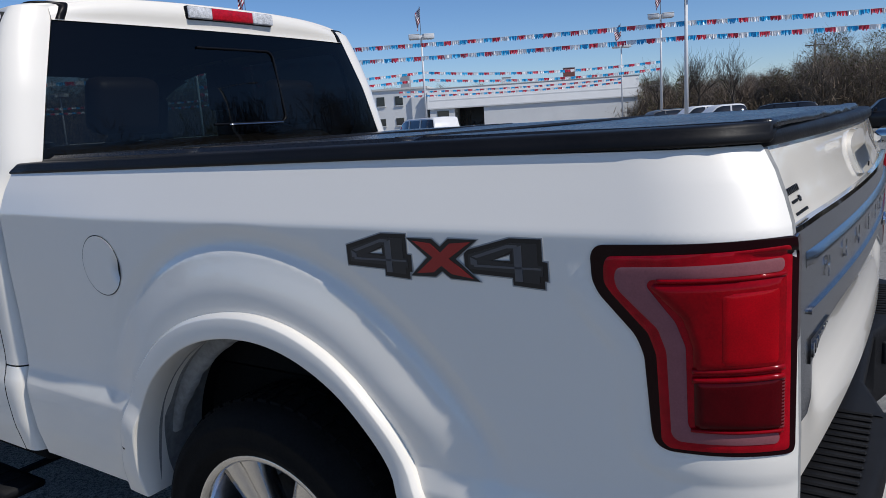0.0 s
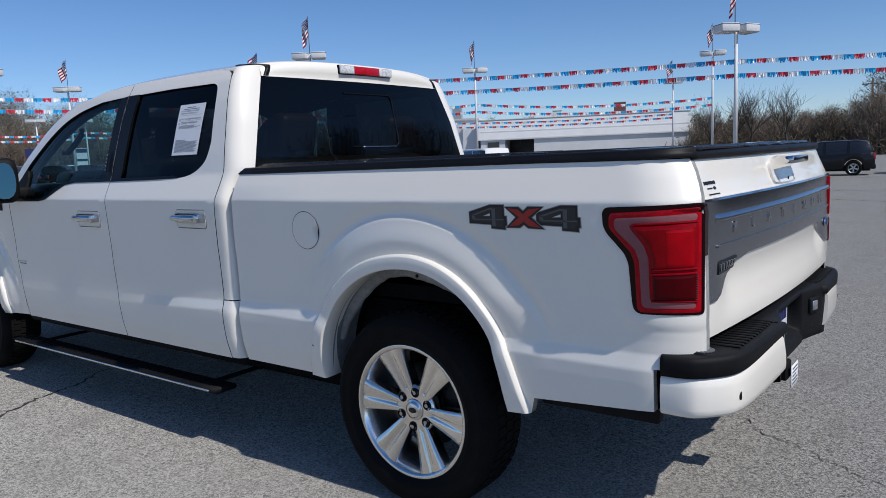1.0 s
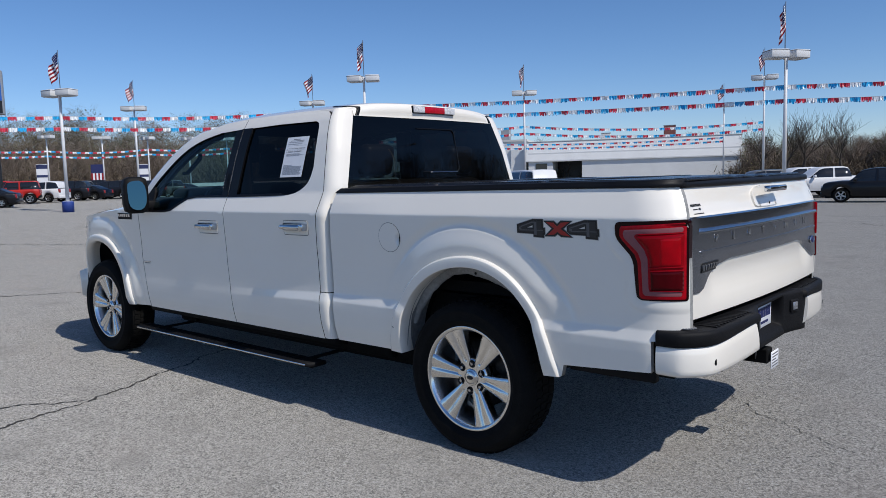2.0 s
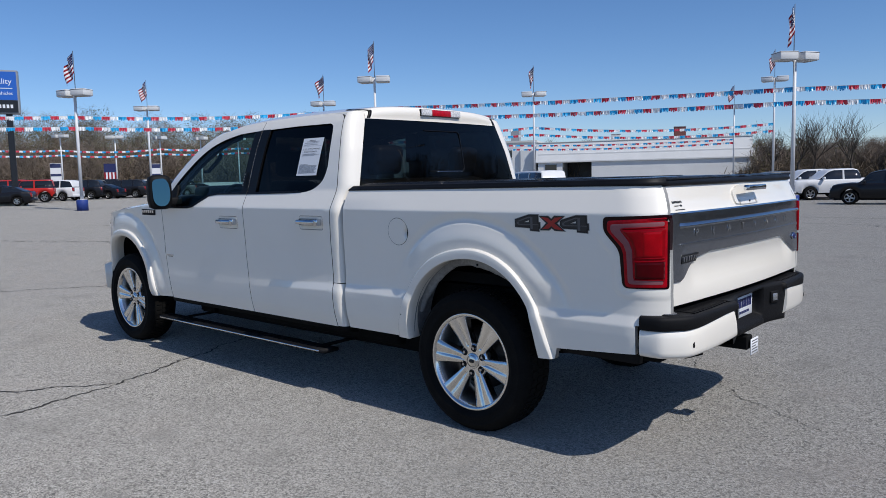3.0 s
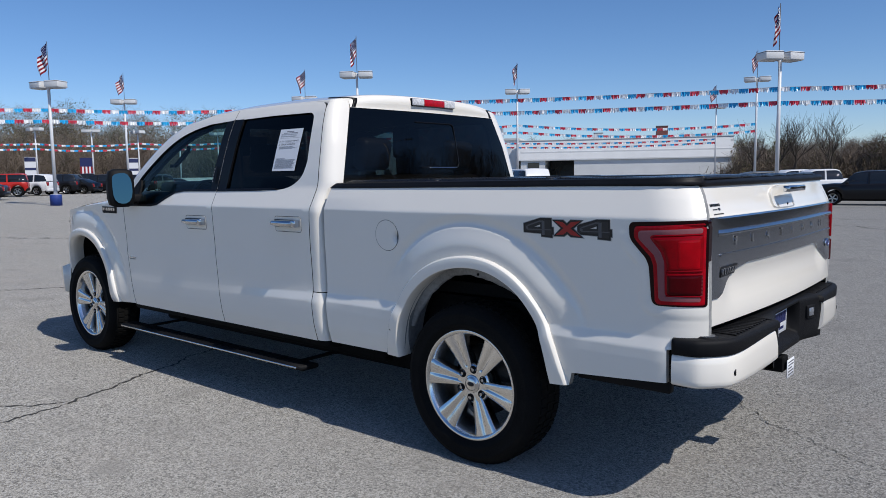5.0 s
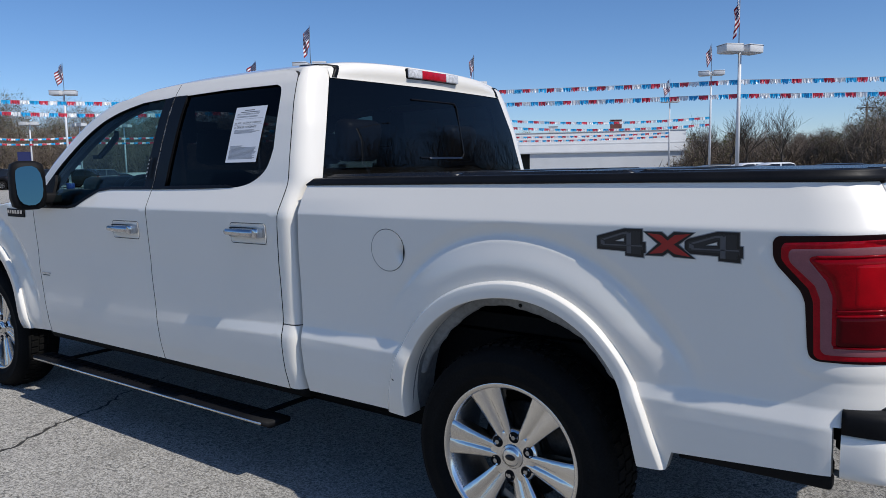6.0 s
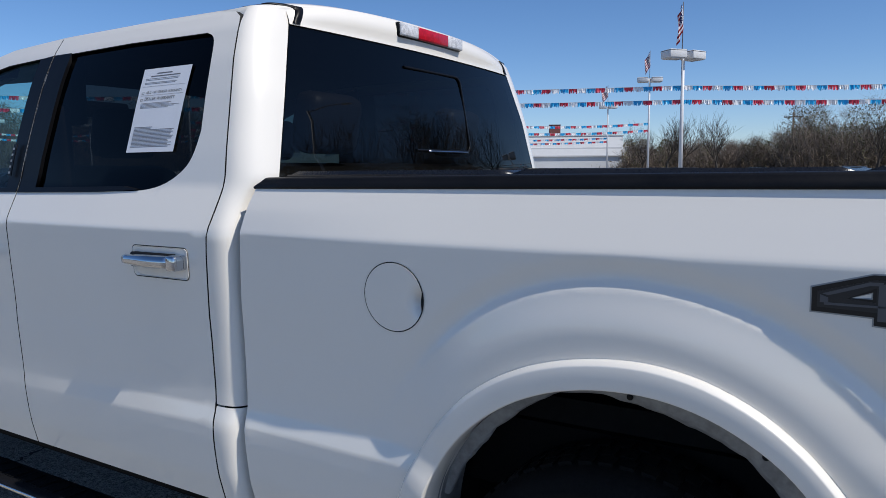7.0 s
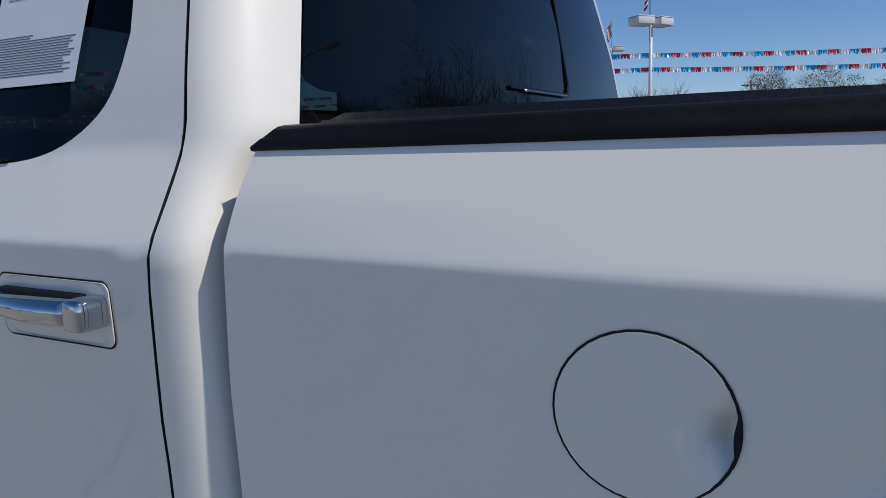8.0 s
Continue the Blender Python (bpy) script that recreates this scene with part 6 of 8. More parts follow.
ll.new(c3, bs.inputs["Base Color"])
bmp = nn.new("ShaderNodeBump")
bmp.inputs["Strength"].default_value, bmp.inputs["Distance"].default_value = 0.6, 0.005
ll.new(vor.outputs["Distance"], bmp.inputs["Height"])
ll.new(bmp.outputs["Normal"], bs.inputs["Normal"])

bm = bmesh.new()
gs = np.unique(np.r_[np.linspace(-12, 12, 25), np.linspace(-150, -12, 40), np.linspace(12, 150, 40), -2200, -900, -400, -220, 220, 400, 900, 2200])
grid(bm, lambda x, y: Vector((x, y, ground_z(x, y))), gs, gs)
tagged(part("ground", bm, M_LOT, None, recalc=True), "worn grey asphalt lot with fine stones", "ground", kind="structure")


# -- cracks in the asphalt --
M_CRACK = mat("dark_crack", (0.045, 0.042, 0.038), 0.95, vary=0.3, scale=20.0)


def crack(pts, width, seed, wander=0.03):
    rnd = random.Random(seed)
    line = steps([(a, b, 0) for a, b in pts], 0.028, closed=False)
    bm = bmesh.new()
    prev = None
    off = 0.0
    for i, p in enumerate(line):
        d = line[min(i + 1, len(line) - 1)] - line[max(i - 1, 0)]
        nrm = np.array([-d[1], d[0]]) / (math.hypot(d[0], d[1]) + 1e-9)
        off = off * 0.86 + rnd.uniform(-1, 1) * wander * 0.75
        w = width * rnd.uniform(0.18, 1.15) * min(1, 0.25 + i / 6, 0.25 + (len(line) - 1 - i) / 6)
        x, y = p[0] + nrm[0] * off, p[1] + nrm[1] * off
        z = ground_z(x, y) + 0.004
        cur = (bm.verts.new((x - nrm[0] * w, y - nrm[1] * w, z)), bm.verts.new((x + nrm[0] * w, y + nrm[1] * w, z)))
        if prev:
            bm.faces.new((prev[0], prev[1], cur[1], cur[0]))
        prev = cur
    ob = part("crack", bm, M_CRACK, None, smooth=False, recalc=True)
    tagged(ob, "narrow dark crack in the asphalt", "crack", "asphalt cracks", "structure")


crack([(-3.2, -0.2), (-2.9, -1.0), (-2.75, -1.45), (-2.55, -1.85), (-2.42, -2.4), (-2.6, -3.2), (-2.9, -4.4)], 0.012, 1)
crack([(-2.62, -1.72), (-3.0, -2.25), (-3.6, -2.75), (-4.6, -3.4), (-6.0, -4.6)], 0.010, 2)
crack([(0.2, 1.5), (0.45, 1.0), (0.9, 0.55), (1.40, 0.22), (1.75, 0.10), (2.0, 0.02)], 0.003, 3)
crack([(3.6, 14.0), (1.8, 15.5), (0.0, 16.5), (-2.0, 18.5), (-4.5, 19.5)], 0.03, 4, 0.12)
crack([(-6.0, 24.5), (-3.0, 23.8), (1.0, 24.2), (5.0, 23.5)], 0.05, 5, 0.15)
crack([(-22.0, 3.0), (-17.0, 4.6), (-12.5, 5.0), (-9.0, 6.2)], 0.04, 6, 0.12)
crack([(-28.0, 9.0), (-22.0, 9.6), (-16.0, 11.5)], 0.05, 7, 0.12)
crack([(-14.0, -3.0), (-11.0, -1.4), (-8.6, -0.6), (-7.0, 1.4)], 0.016, 8, 0.06)

# ---- lot furniture ----
M_POLE = mat("white_painted_steel", (0.72, 0.72, 0.72), 0.45, vary=0.08, scale=3.0, fine=40.0)
M_HEAD = mat("off_white_lamp_housing", (0.70, 0.70, 0.69), 0.5, vary=0.06, scale=2.0)
M_LAMP_GLASS = mat("frosted_lamp_glass", (0.55, 0.56, 0.57), 0.2)
M_BLUE = mat("blue_painted_concrete", (0.02, 0.05, 0.24), 0.6, vary=0.2, scale=4.0, fine=40.0)
M_FOIL = {"red": mat("red_foil", (0.68, 0.045, 0.08), 0.3, vary=0.2), "white": mat("white_foil", (0.92, 0.92, 0.92), 0.3, vary=0.08), "blue": mat("blue_foil", (0.025, 0.44, 0.82), 0.3, vary=0.2)}
M_CORD = mat("grey_cord", (0.55, 0.55, 0.55), 0.8)
M_FLAG_RED = mat("red_cloth", (0.26, 0.004, 0.012), 0.8, vary=0.1)
M_FLAG_WHITE = mat("white_cloth", (0.78, 0.78, 0.80), 0.8, vary=0.06)
M_FLAG_BLUE = mat("navy_cloth", (0.014, 0.022, 0.10), 0.8, vary=0.1)
M_ROPE_STEEL = mat("dark_mast", (0.12, 0.12, 0.13), 0.5, metal=0.6)


def build_flag(parent, w, h, seed, hang):
    """A limp cloth from a mast at the origin: broad stripes and a navy corner, gathered into folds."""
    rnd = random.Random(seed)
    ph = rnd.random() * 6

    def cloth(u, v):
        # u out from the mast, v down; the fly end droops
        x = -w * (0.40 * u ** 0.8 + 0.05 * math.sin(2.2 * v + 5 * u + ph)) * hang * (1 - 0.3 * v)
        y = 0.10 * math.sin(9 * u + 3 * v + ph) * (0.3 + u)
        z = -h * v - 0.62 * h * u
        return Vector((x, y, z))
    vs = np.linspace(0, 1, 10)
    for k in range(9):
        u0 = 0.5 if k < 5 else 0.0
        bm = bmesh.new()
        grid(bm, cloth, np.linspace(u0, 1, 12), (vs[k], (vs[k] + vs[k + 1]) / 2, vs[k + 1]))
        part("stripe", bm, M_FLAG_RED if k % 2 == 0 else M_FLAG_WHITE, parent)
    bm = bmesh.new()
    grid(bm, cloth, np.linspace(0, 0.5, 7), np.linspace(0, vs[5], 8))
    can = part("canton", bm, M_FLAG_BLUE, parent)
    bm = bmesh.new()
    for i in range(5):
        for j in range(4):
            c = cloth(0.05 + 0.1 * i, vs[5] * (0.15 + 0.23 * j)) + Vector((0, -0.02, 0))
            for dy in (-0.012, 0.05):
                vv = [bm.verts.new(c + Vector((0.03 * math.cos(a), dy, 0.03 * math.sin(a)))) for a in np.linspace(0, 2 * math.pi, 5, endpoint=False)]
                bm.faces.new(vv)
    part("star", bm, M_FLAG_WHITE, can, smooth=False)["kind"] = "stuff"


def light_pole(x, y, height, turn, seed, flag=1.0, base=True, heads=True):
    z0 = ground_z(x, y)
    t = thing("light_pole", "white light pole with two box lamps" + (", a flag" if flag else "") + (", blue base" if base else ""), "light pole",
              pose(x, y, z0, 0, 0, turn), "light poles on the lot")
    zb = 0.0
    if base:
        bm = bmesh.new()
        lathe(bm, [(0.0, -0.05), (0.33, -0.05), (0.33, 0.62), (0.30, 0.66), (0.0, 0.66)], 24, "z")
        part("concrete_base", sharp(bm), M_BLUE, t, "blue painted concrete base", recalc=True)
        zb = 0.64
        bm = bmesh.new()
        box(bm, (-0.2, -0.2, 0.64), (0.2, 0.2, 0.68), 0.01, 1)
        part("base_plate", bm, M_POLE, t, smooth=False)
    bm = bmesh.new()
    tube(bm, (0, 0, zb - 0.02), (0, 0, height + 0.15), 0.105, 0.075, 14)
    part("shaft", bm, M_POLE, t, recalc=True)
    bm = bmesh.new()
    box(bm, (-0.45, -0.05, height - 0.06), (0.45, 0.05, height + 0.04), 0.01, 1)
    part("cross_arm", bm, M_POLE, t, smooth=False)
    for s in (-1, 1):
        bm = bmesh.new()
        m = pose(s * 0.58, 0, height + 0.04, 0, 0, s * 8)
        box(bm, (-0.46, -0.42, -0.20), (0.46, 0.42, 0.20), 0.04, 2, m)
        hd = part("lamp_head", bm, M_HEAD, t)
        bm = bmesh.new()
        box(bm, (-0.40, -0.36, -0.225), (0.40, 0.36, -0.19), 0.01, 1, m)
        part("lamp_glass", bm, M_LAMP_GLASS, hd)
        bm = bmesh.new()
        box(bm, (-0.47, -0.43, 0.14), (0.47, 0.43, 0.165), 0.004, 1, m)
        part("trim_band", bm, M_ROPE_STEEL, hd, smooth=False)
    if flag:
        bm = bmesh.new()
        tube(bm, (0.0, 0.09, height - 0.9), (0.0, 0.09, height + 2.55), 0.025, 0.018, 8)
        part("flag_mast", bm, M_ROPE_STEEL, t, recalc=True)
        cl = part("flag", bmesh.new(), M_FLAG_WHITE, t, "limp striped flag with navy corner")
        cl.matrix_local = pose(0, 0.09, height + 2.45, 0, 0, 20 * math.sin(seed * 3.1))
        build_flag(cl, 1.9, 1.22 * flag, seed, 0.75 + 0.25 * math.sin(seed * 1.7))
    return t


POLES = {"a": (-43.66, 15.17, 6.94, 20), "b": (-33.62, 30.55, 7.97, 35), "c": (-8.35, 34.51, 6.77, 55), "d": (-61.5, 28.85, 8.16, 40), "e": (-48.2, 38.25, 8.04, 30), "f": (-34.5, 50.7, 8.46, 40), "g": (-17.97, 62.95, 9.07, 20),
         "h": (-28.4, 82.7, 8.63, 30), "j": (12.6, 41.5, 6.85, 0)}
for k, (x, y, top, tn) in POLES.items():
    light_pole(x, y, top - ground_z(x, y), tn, ord(k) - 96, flag=0.0 if k in "j" else 1.0)
FAR_POLES = [(-93.3, 33.7, 7.2, 20), (-90.9, 39.4, 7.2, 50), (-88.5, 44.2, 7.2, 0), (-86.1, 48.6, 7.2, 10), (-83.6, 52.7, 7.2, 20)]
for n, (x, y, h, tn) in enumerate(FAR_POLES):
    light_pole(x, y, h, tn, 20 + n, flag=0.0, base=False)


# -- bunting --
def bunting(ax, ay, az, bx, by, bz, sag, seed, piece=0.46):
    """A sagging cord with foil fringes in red, white and blue between two poles."""
    rnd = random.Random(seed)
    a, b = Vector((ax, ay, az)), Vector((bx, by, bz))
    L = (b - a).length
    n = int(L / piece)
    t = thing("bunting", "string of red, white and blue foil bunting hung between poles", "bunting", Matrix.Translation(a), "bunting strings")

    def at(u):
        return (b - a) * u + Vector((0, 0, -4 * sag * u * (1 - u)))
    bm = bmesh.new()
    line = [at(u) for u in np.linspace(0, 1, 40)]
    for p, q in zip(line, line[1:]):
        tube(bm, p, q, 0.008, 0.008, 4, False)
    part("cord", bm, M_CORD, t)
    across = (b - a).cross(Vector((0, 0, 1))).normalized()
    along = (b - a).normalized()
    order = ["red", "white", "blue"]
    ms = {c: bmesh.new() for c in order}
    for i in range(n):
        c = order[(i + seed) % 3]
        bm = ms[c]
        for j in range(11):
            u = (i + (j + 0.5) / 11 * 0.94 + 0.03) / n
            p = at(u)
            ln = 0.17 + 0.08 * rnd.random()
            w = piece / 11 * 0.62
            sway = across * rnd.uniform(-0.07, 0.07) + along * rnd.uniform(-0.04, 0.04)
            mid_p = p + Vector((0, 0, -ln * 0.5)) + sway * 0.3
            end = p + Vector((0, 0, -ln)) + sway
            tw = along * w + across * rnd.uniform(-0.022, 0.022)
            q = [bm.verts.new(v) for v in (p - tw, p + tw, mid_p + tw, mid_p - tw, end + tw * 0.9, end - tw * 0.9)]
            bm.faces.new((q[0], q[1], q[2], q[3]))
            bm.faces.new((q[3], q[2], q[4], q[5]))
    for c in order:
        f = part("fringe", ms[c], M_FOIL[c], t, c + " foil fringe", smooth=False)
        f["kind"] = "stuff"


def rel_at(az, dist):
    return 2.5 - dist * math.sin(radians(az)), -4 + dist * math.cos(radians(az))


# each row of the lot: stations along it with the heights of its two strings
ROWS = [
    ([rel_at(84, 52), POLES["a"][:2], POLES["b"][:2], POLES["c"][:2], POLES["j"][:2], (32.0, 46.0)], [(5.6, 5.0), (5.62, 4.97), (6.2, 5.45), (5.36, 4.69), (5.25, 4.55), (5.4, 4.7)], (0.12, 0.30, 0.12, 0.18, 0.2)),
    ([POLES["e"][:2], POLES["f"][:2], POLES["g"][:2]], [(5.45, 4.85), (5.65, 5.05), (5.4, 4.8)], (0.3, 0.42)),
    ([rel_at(36, 92), POLES["h"][:2]], [(5.2, 4.7), (5.05, 4.65)], (0.25,)),
    ([rel_at(76, 92), FAR_POLES[0][:2], FAR_POLES[2][:2], FAR_POLES[4][:2], rel_at(46, 90)], [(5.9, 5.3), (5.9, 5.3), (6.0, 5.4), (6.0, 5.4), (6.0, 5.4)], (0.3, 0.3, 0.2, 0.4)),
]
sd = 0
for stations, heights, sags in ROWS:
    for (p, q), (h0, h1), sag in zip(zip(stations, stations[1:]), zip(heights, heights[1:]), sags):
        for k in (0, 1):
            sd += 1
            bunting(*p, h0[k], *q, h1[k], sag, sd)

# -- banners on the far poles --
M_BANNER = mat("white_vinyl_banner", (0.75, 0.75, 0.76), 0.6)
M_NAVY = mat("navy_vinyl", (0.02, 0.03, 0.10), 0.6)
for x, y, *_ in (FAR_POLES[0], FAR_POLES[2]):
    z = ground_z(x, y)
    t = thing("pole_banner", "white and navy vinyl banner hung on a far pole", "banner", pose(x, y, z, 0, 0, 65), "pole banners")
    bm = bmesh.new()
    box(bm, (-1.35, -0.02, 1.0), (-0.12, 0.02, 3.9), 0.01, 1)
    cloth = part("banner_cloth", bm, M_BANNER, t, smooth=False)
    for z0, z1 in ((3.35, 3.85), (1.05, 1.5), (2.3, 2.6)):
        bm = bmesh.new()
        box(bm, (-1.33, -0.03, z0), (-0.14, 0.03, z1))
        part("navy_band", bm, M_NAVY, cloth, smooth=False)
x, y = FAR_POLES[1][:2]
t = thing("hanging_flag", "large striped flag hung flat on a far pole", "flag", pose(x, y, ground_z(x, y), 0, 0, 62))
for k in range(7):
    bm = bmesh.new()
    box(bm, (-1.5 + k * 0.2, -0.02, 0.9), (-1.3 + k * 0.2, 0.02, 2.8 if k < 6 else 2.8))
    part("stripe", bm, M_FLAG_RED if k % 2 == 0 else M_FLAG_WHITE, t, smooth=False)
bm = bmesh.new()
box(bm, (-1.5, -0.025, 2.8), (-0.1, 0.025, 3.9))
part("canton", bm, M_FLAG_BLUE, t, smooth=False)

# -- dealer's tall sign --
M_SIGN_BLUE = mat("blue_sign_face", (0.02, 0.12, 0.50), 0.35, vary=0.04)
M_SIGN_BLACK = mat("black_sign_face", (0.012, 0.013, 0.016), 0.35)
M_SIGN_GREY = mat("grey_sign_edge", (0.36, 0.37, 0.38), 0.45, metal=0.4)
M_SIGN_WHITE = mat("white_sign_letters", (0.80, 0.82, 0.84), 0.4)
SX, SY = -56.9, 16.75
sign = thing("dealer_sign", "tall blue and black sign on two dark posts", "sign", pose(SX, SY, ground_z(SX, SY) + 0.35, 0, 0, 66))
bm = bmesh.new()
box(bm, (-4.6, -0.35, 6.35), (0.0, 0.35, 9.5), 0.05, 1)
case = part("sign_case", bm, M_SIGN_GREY, sign, smooth=False)
bm = bmesh.new()
box(bm, (-4.45, -0.38, 7.35), (-0.12, -0.34, 9.38))
fc = part("blue_face", bm, M_SIGN_BLUE, case, smooth=False)
bm = bmesh.new()
box(bm, (-4.45, -0.38, 6.45), (-0.12, -0.34, 7.33))
fk = part("black_face", bm, M_SIGN_BLACK, case, smooth=False)
lettering("word", "Quality", 0.56, Matrix.Translation((-0.42, -0.385, 8.50)) @ pose(0, 0, 0, 90, 0, 0), M_SIGN_WHITE, fc, depth=0.01, align="RIGHT")
lettering("word", "Used Vehicles", 0.33, Matrix.Translation((-0.40, -0.385, 7.72)) @ pose(0, 0, 0, 90, 0, 0), M_SIGN_WHITE, fc, depth=0.01, align="RIGHT")
bm = bmesh.new()
box(bm, (-4.2, -0.39, 8.16), (-0.4, -0.375, 8.21))
part("rule", bm, M_SIGN_WHITE, fc, smooth=False)
for i in range(8):
    bm = bmesh.new()
    box(bm, (-2.35 + i * 0.25, -0.39, 6.76), (-2.19 + i * 0.25, -0.375, 7.02))
    part("name_bar", bm, M_SIGN_WHITE, fk, smooth=False)
for px in (-3.6, -0.75):
    bm = bmesh.new()
    box(bm, (px - 0.2, -0.2, -0.45), (px + 0.2, 0.2, 6.4), 0.02, 1)
    part("post", bm, M_SIGN_BLACK, sign, smooth=False)
bm = bmesh.new()
box(bm, (-4.0, -0.7, -0.45), (0.0, 0.7, 0.2), 0.05, 1)
part("plinth", bm, M_POLE, sign, smooth=False)

# -- utility poles --
M_WOOD = mat("weathered_pole_wood", (0.13, 0.10, 0.08), 0.9, vary=0.3, scale=2.0, fine=30.0)


def utility_pole(x, y, h, turn):
    t = thing("utility_pole", "weathered wooden utility pole with crossarm", "utility pole", pose(x, y, ground_z(x, y), 0, 0, turn), "utility poles")
    bm = bmesh.new()
    tube(bm, (0, 0, -0.2), (0, 0, h), 0.16, 0.11, 10)
    part("shaft", bm, M_WOOD, t, recalc=True)
    bm = bmesh.new()
    box(bm, (-1.2, -0.06, h - 0.75), (1.2, 0.06, h - 0.62))
    part("crossarm", bm, M_WOOD, t, smooth=False)
    for k in (-1.1, -0.45, 0.45, 1.1):
        bm = bmesh.new()
        tube(bm, (k, 0, h - 0.62), (k, 0, h - 0.45), 0.05, 0.03, 8)
        part("insulator", bm, M_SIGN_GREY, t, recalc=True)


for x, y, h, tn in ((-11.0, 107.2, 9.4, 5), (57.0, 93.0, 8.5, 10), (-20.0, -70.0, 11.0, 20), (30.0, -62.0, 11.0, 0), (62.0, -30.0, 11.0, 60)):
    utility_pole(x, y, h, tn)

# -- street lamp across the road --
lamp_x, lamp_y = 18.5, 17.0
lamp = thing("street_lamp", "tall grey street lamp with one long arm", "street lamp", pose(lamp_x, lamp_y, ground_z(lamp_x, lamp_y), 0, 0, 135))
bm = bmesh.new()
tube(bm, (0, 0, -0.1), (0, 0, 10.4), 0.13, 0.08, 12)
part("shaft", bm, M_POLE, lamp, recalc=True)
bm = bmesh.new()
for p, q in zip(*[[(2.4 * u, 0, 10.3 + 0.45 * math.sin(u * 1.57)) for u in np.linspace(0, 1, 7)][k:] for k in (0, 1)]):
    tube(bm, p, q, 0.05, 0.05, 8)
part("arm", bm, M_POLE, lamp, recalc=True)
bm = bmesh.new()
box(bm, (2.2, -0.15, 10.62), (2.95, 0.15, 10.80), 0.05, 2)
part("lamp_head", bm, M_HEAD, lamp)

# -- the showroom across the lot --
M_WALL = mat("white_painted_wall", (0.74, 0.74, 0.72), 0.7, vary=0.06, scale=0.6, fine=14.0)
M_METAL = mat("white_corrugated_metal", (0.70, 0.70, 0.68), 0.5, vary=0.05, scale=1.0)
M_DARKWIN = mat("dark_window_glass", (0.02, 0.022, 0.026), 0.08, coat=0.5)
M_BRICK_RED = mat("rust_red_sheet", (0.16, 0.05, 0.04), 0.6, vary=0.2, scale=2.0)
M_ROOF = mat("pale_roofing", (0.62, 0.61, 0.58), 0.8, vary=0.1, scale=0.8)
GZ = ground_z(-45, 90) - 0.03
LOT_B = pose(-30.8, 95.6, GZ, 0, 0, 26.1) @ Matrix.Diagonal((1, 1, 1.06, 1))
house = thing("showroom", "long low white showroom building with deep sloped fascia", "building", LOT_B.copy())


def bbox(name, lo, hi, m, parent, label="", bevel=0.0):
    bm = bmesh.new()
    box(bm, lo, hi, bevel, 1)
    return part(name, bm, m, parent, label, smooth=False)


# x runs left from the corner, y back from the fascia's top edge
bbox("wall", (-27.9, -0.5, 0), (-24.5, -0.2, 4.6), M_WALL, house)
bbox("wall", (-20.5, -0.5, 0), (0.0, -0.2, 4.6), M_WALL, house)
bbox("wall", (-24.5, -0.5, 3.4), (-20.5, -0.2, 4.6), M_WALL, house)
bbox("bay_interior", (-24.7, 7.0, 0), (-20.3, 7.2, 4.2), M_SIGN_BLACK, house)
bbox("bay_side", (-24.7, -0.2, 0), (-24.5, 7.0, 4.2), M_WALL, house)
bbox("bay_side", (-20.5, -0.2, 0), (-20.3, 7.0, 4.2), M_WALL, house)
bbox("bay_ceiling", (-24.7, -0.2, 4.2), (-20.3, 7.2, 4.35), M_WALL, house)
bm = bmesh.new()
sweep(bm, [Vector((x, 0, 0)) for x in np.linspace(-28.2, 0.2, 8)], [(0.75, 3.45), (0.75, 3.6), (0.0, 6.05), (-2.2, 6.05), (-2.2, 3.45)])
part("fascia", bm, M_WALL, house, "deep sloped white fascia", smooth=False, recalc=True)
bbox("roof", (-28.2, 2.3, 5.7), (0.2, 22.0, 6.0), M_ROOF, house)
bbox("parapet_cap", (-28.3, -0.1, 6.06), (0.3, 0.4, 6.14), M_ROOF, house)
bbox("end_wall", (-0.1, -0.2, 0), (0.2, 22.0, 5.7), M_WALL, house)
for x0, x1, z0, z1 in ((-26.9, -25.3, 1.0, 3.2),):
    w = bbox("window", (x0, -0.57, z0), (x1, -0.48, z1), M_DARKWIN, house)
    bbox("sill", (x0 - 0.1, -0.65, z0 - 0.1), (x1 + 0.1, -0.5, z0), M_POLE, w)
annex = thing("annex", "white corrugated metal annex beside the showroom", "shed", LOT_B.copy())
bm = bmesh.new()
xs_ = np.arange(0.3, 3.5, 0.075)
grid(bm, lambda x, z: Vector((x, 0.6 + (0.06 if int(round((x - 0.3) / 0.075)) % 4 < 2 else 0.0), z)), xs_, (0, 4.65))
part("corrugated_wall", bm, M_METAL, annex, smooth=False)
bbox("side_wall", (3.42, 0.6, 0), (3.55, 14.0, 4.65), M_METAL, annex)
bbox("roof", (0.25, 0.5, 4.65), (3.6, 14.0, 4.75), M_ROOF, annex)
west = thing("office_block", "white office block with dark windows beside the showroom", "building", LOT_B.copy())
bbox("wall", (-50.0, 1.4, 0), (-28.4, 15.0, 6.3), M_WALL, west)
bbox("roof", (-50.2, 1.2, 6.3), (-28.3, 15.2, 6.55), M_ROOF, west)
bbox("pilaster", (-30.6, 0.9, 0), (-28.45, 1.4, 5.4), M_WALL, west)
for i in range(7):
    for z0, h in ((1.7, 0.95), (4.3, 1.2)):
        if (i + (z0 > 3)) % 2 and i > 1:
            continue
        x0 = -31.9 - i * 2.6
        w = bbox("window", (x0 - 1.1, 1.3, z0), (x0, 1.42, z0 + h), M_DARKWIN, west)
        bbox("sill", (x0 - 1.2, 1.22, z0 - 0.1), (x0 + 0.1, 1.4, z0), M_POLE, w)
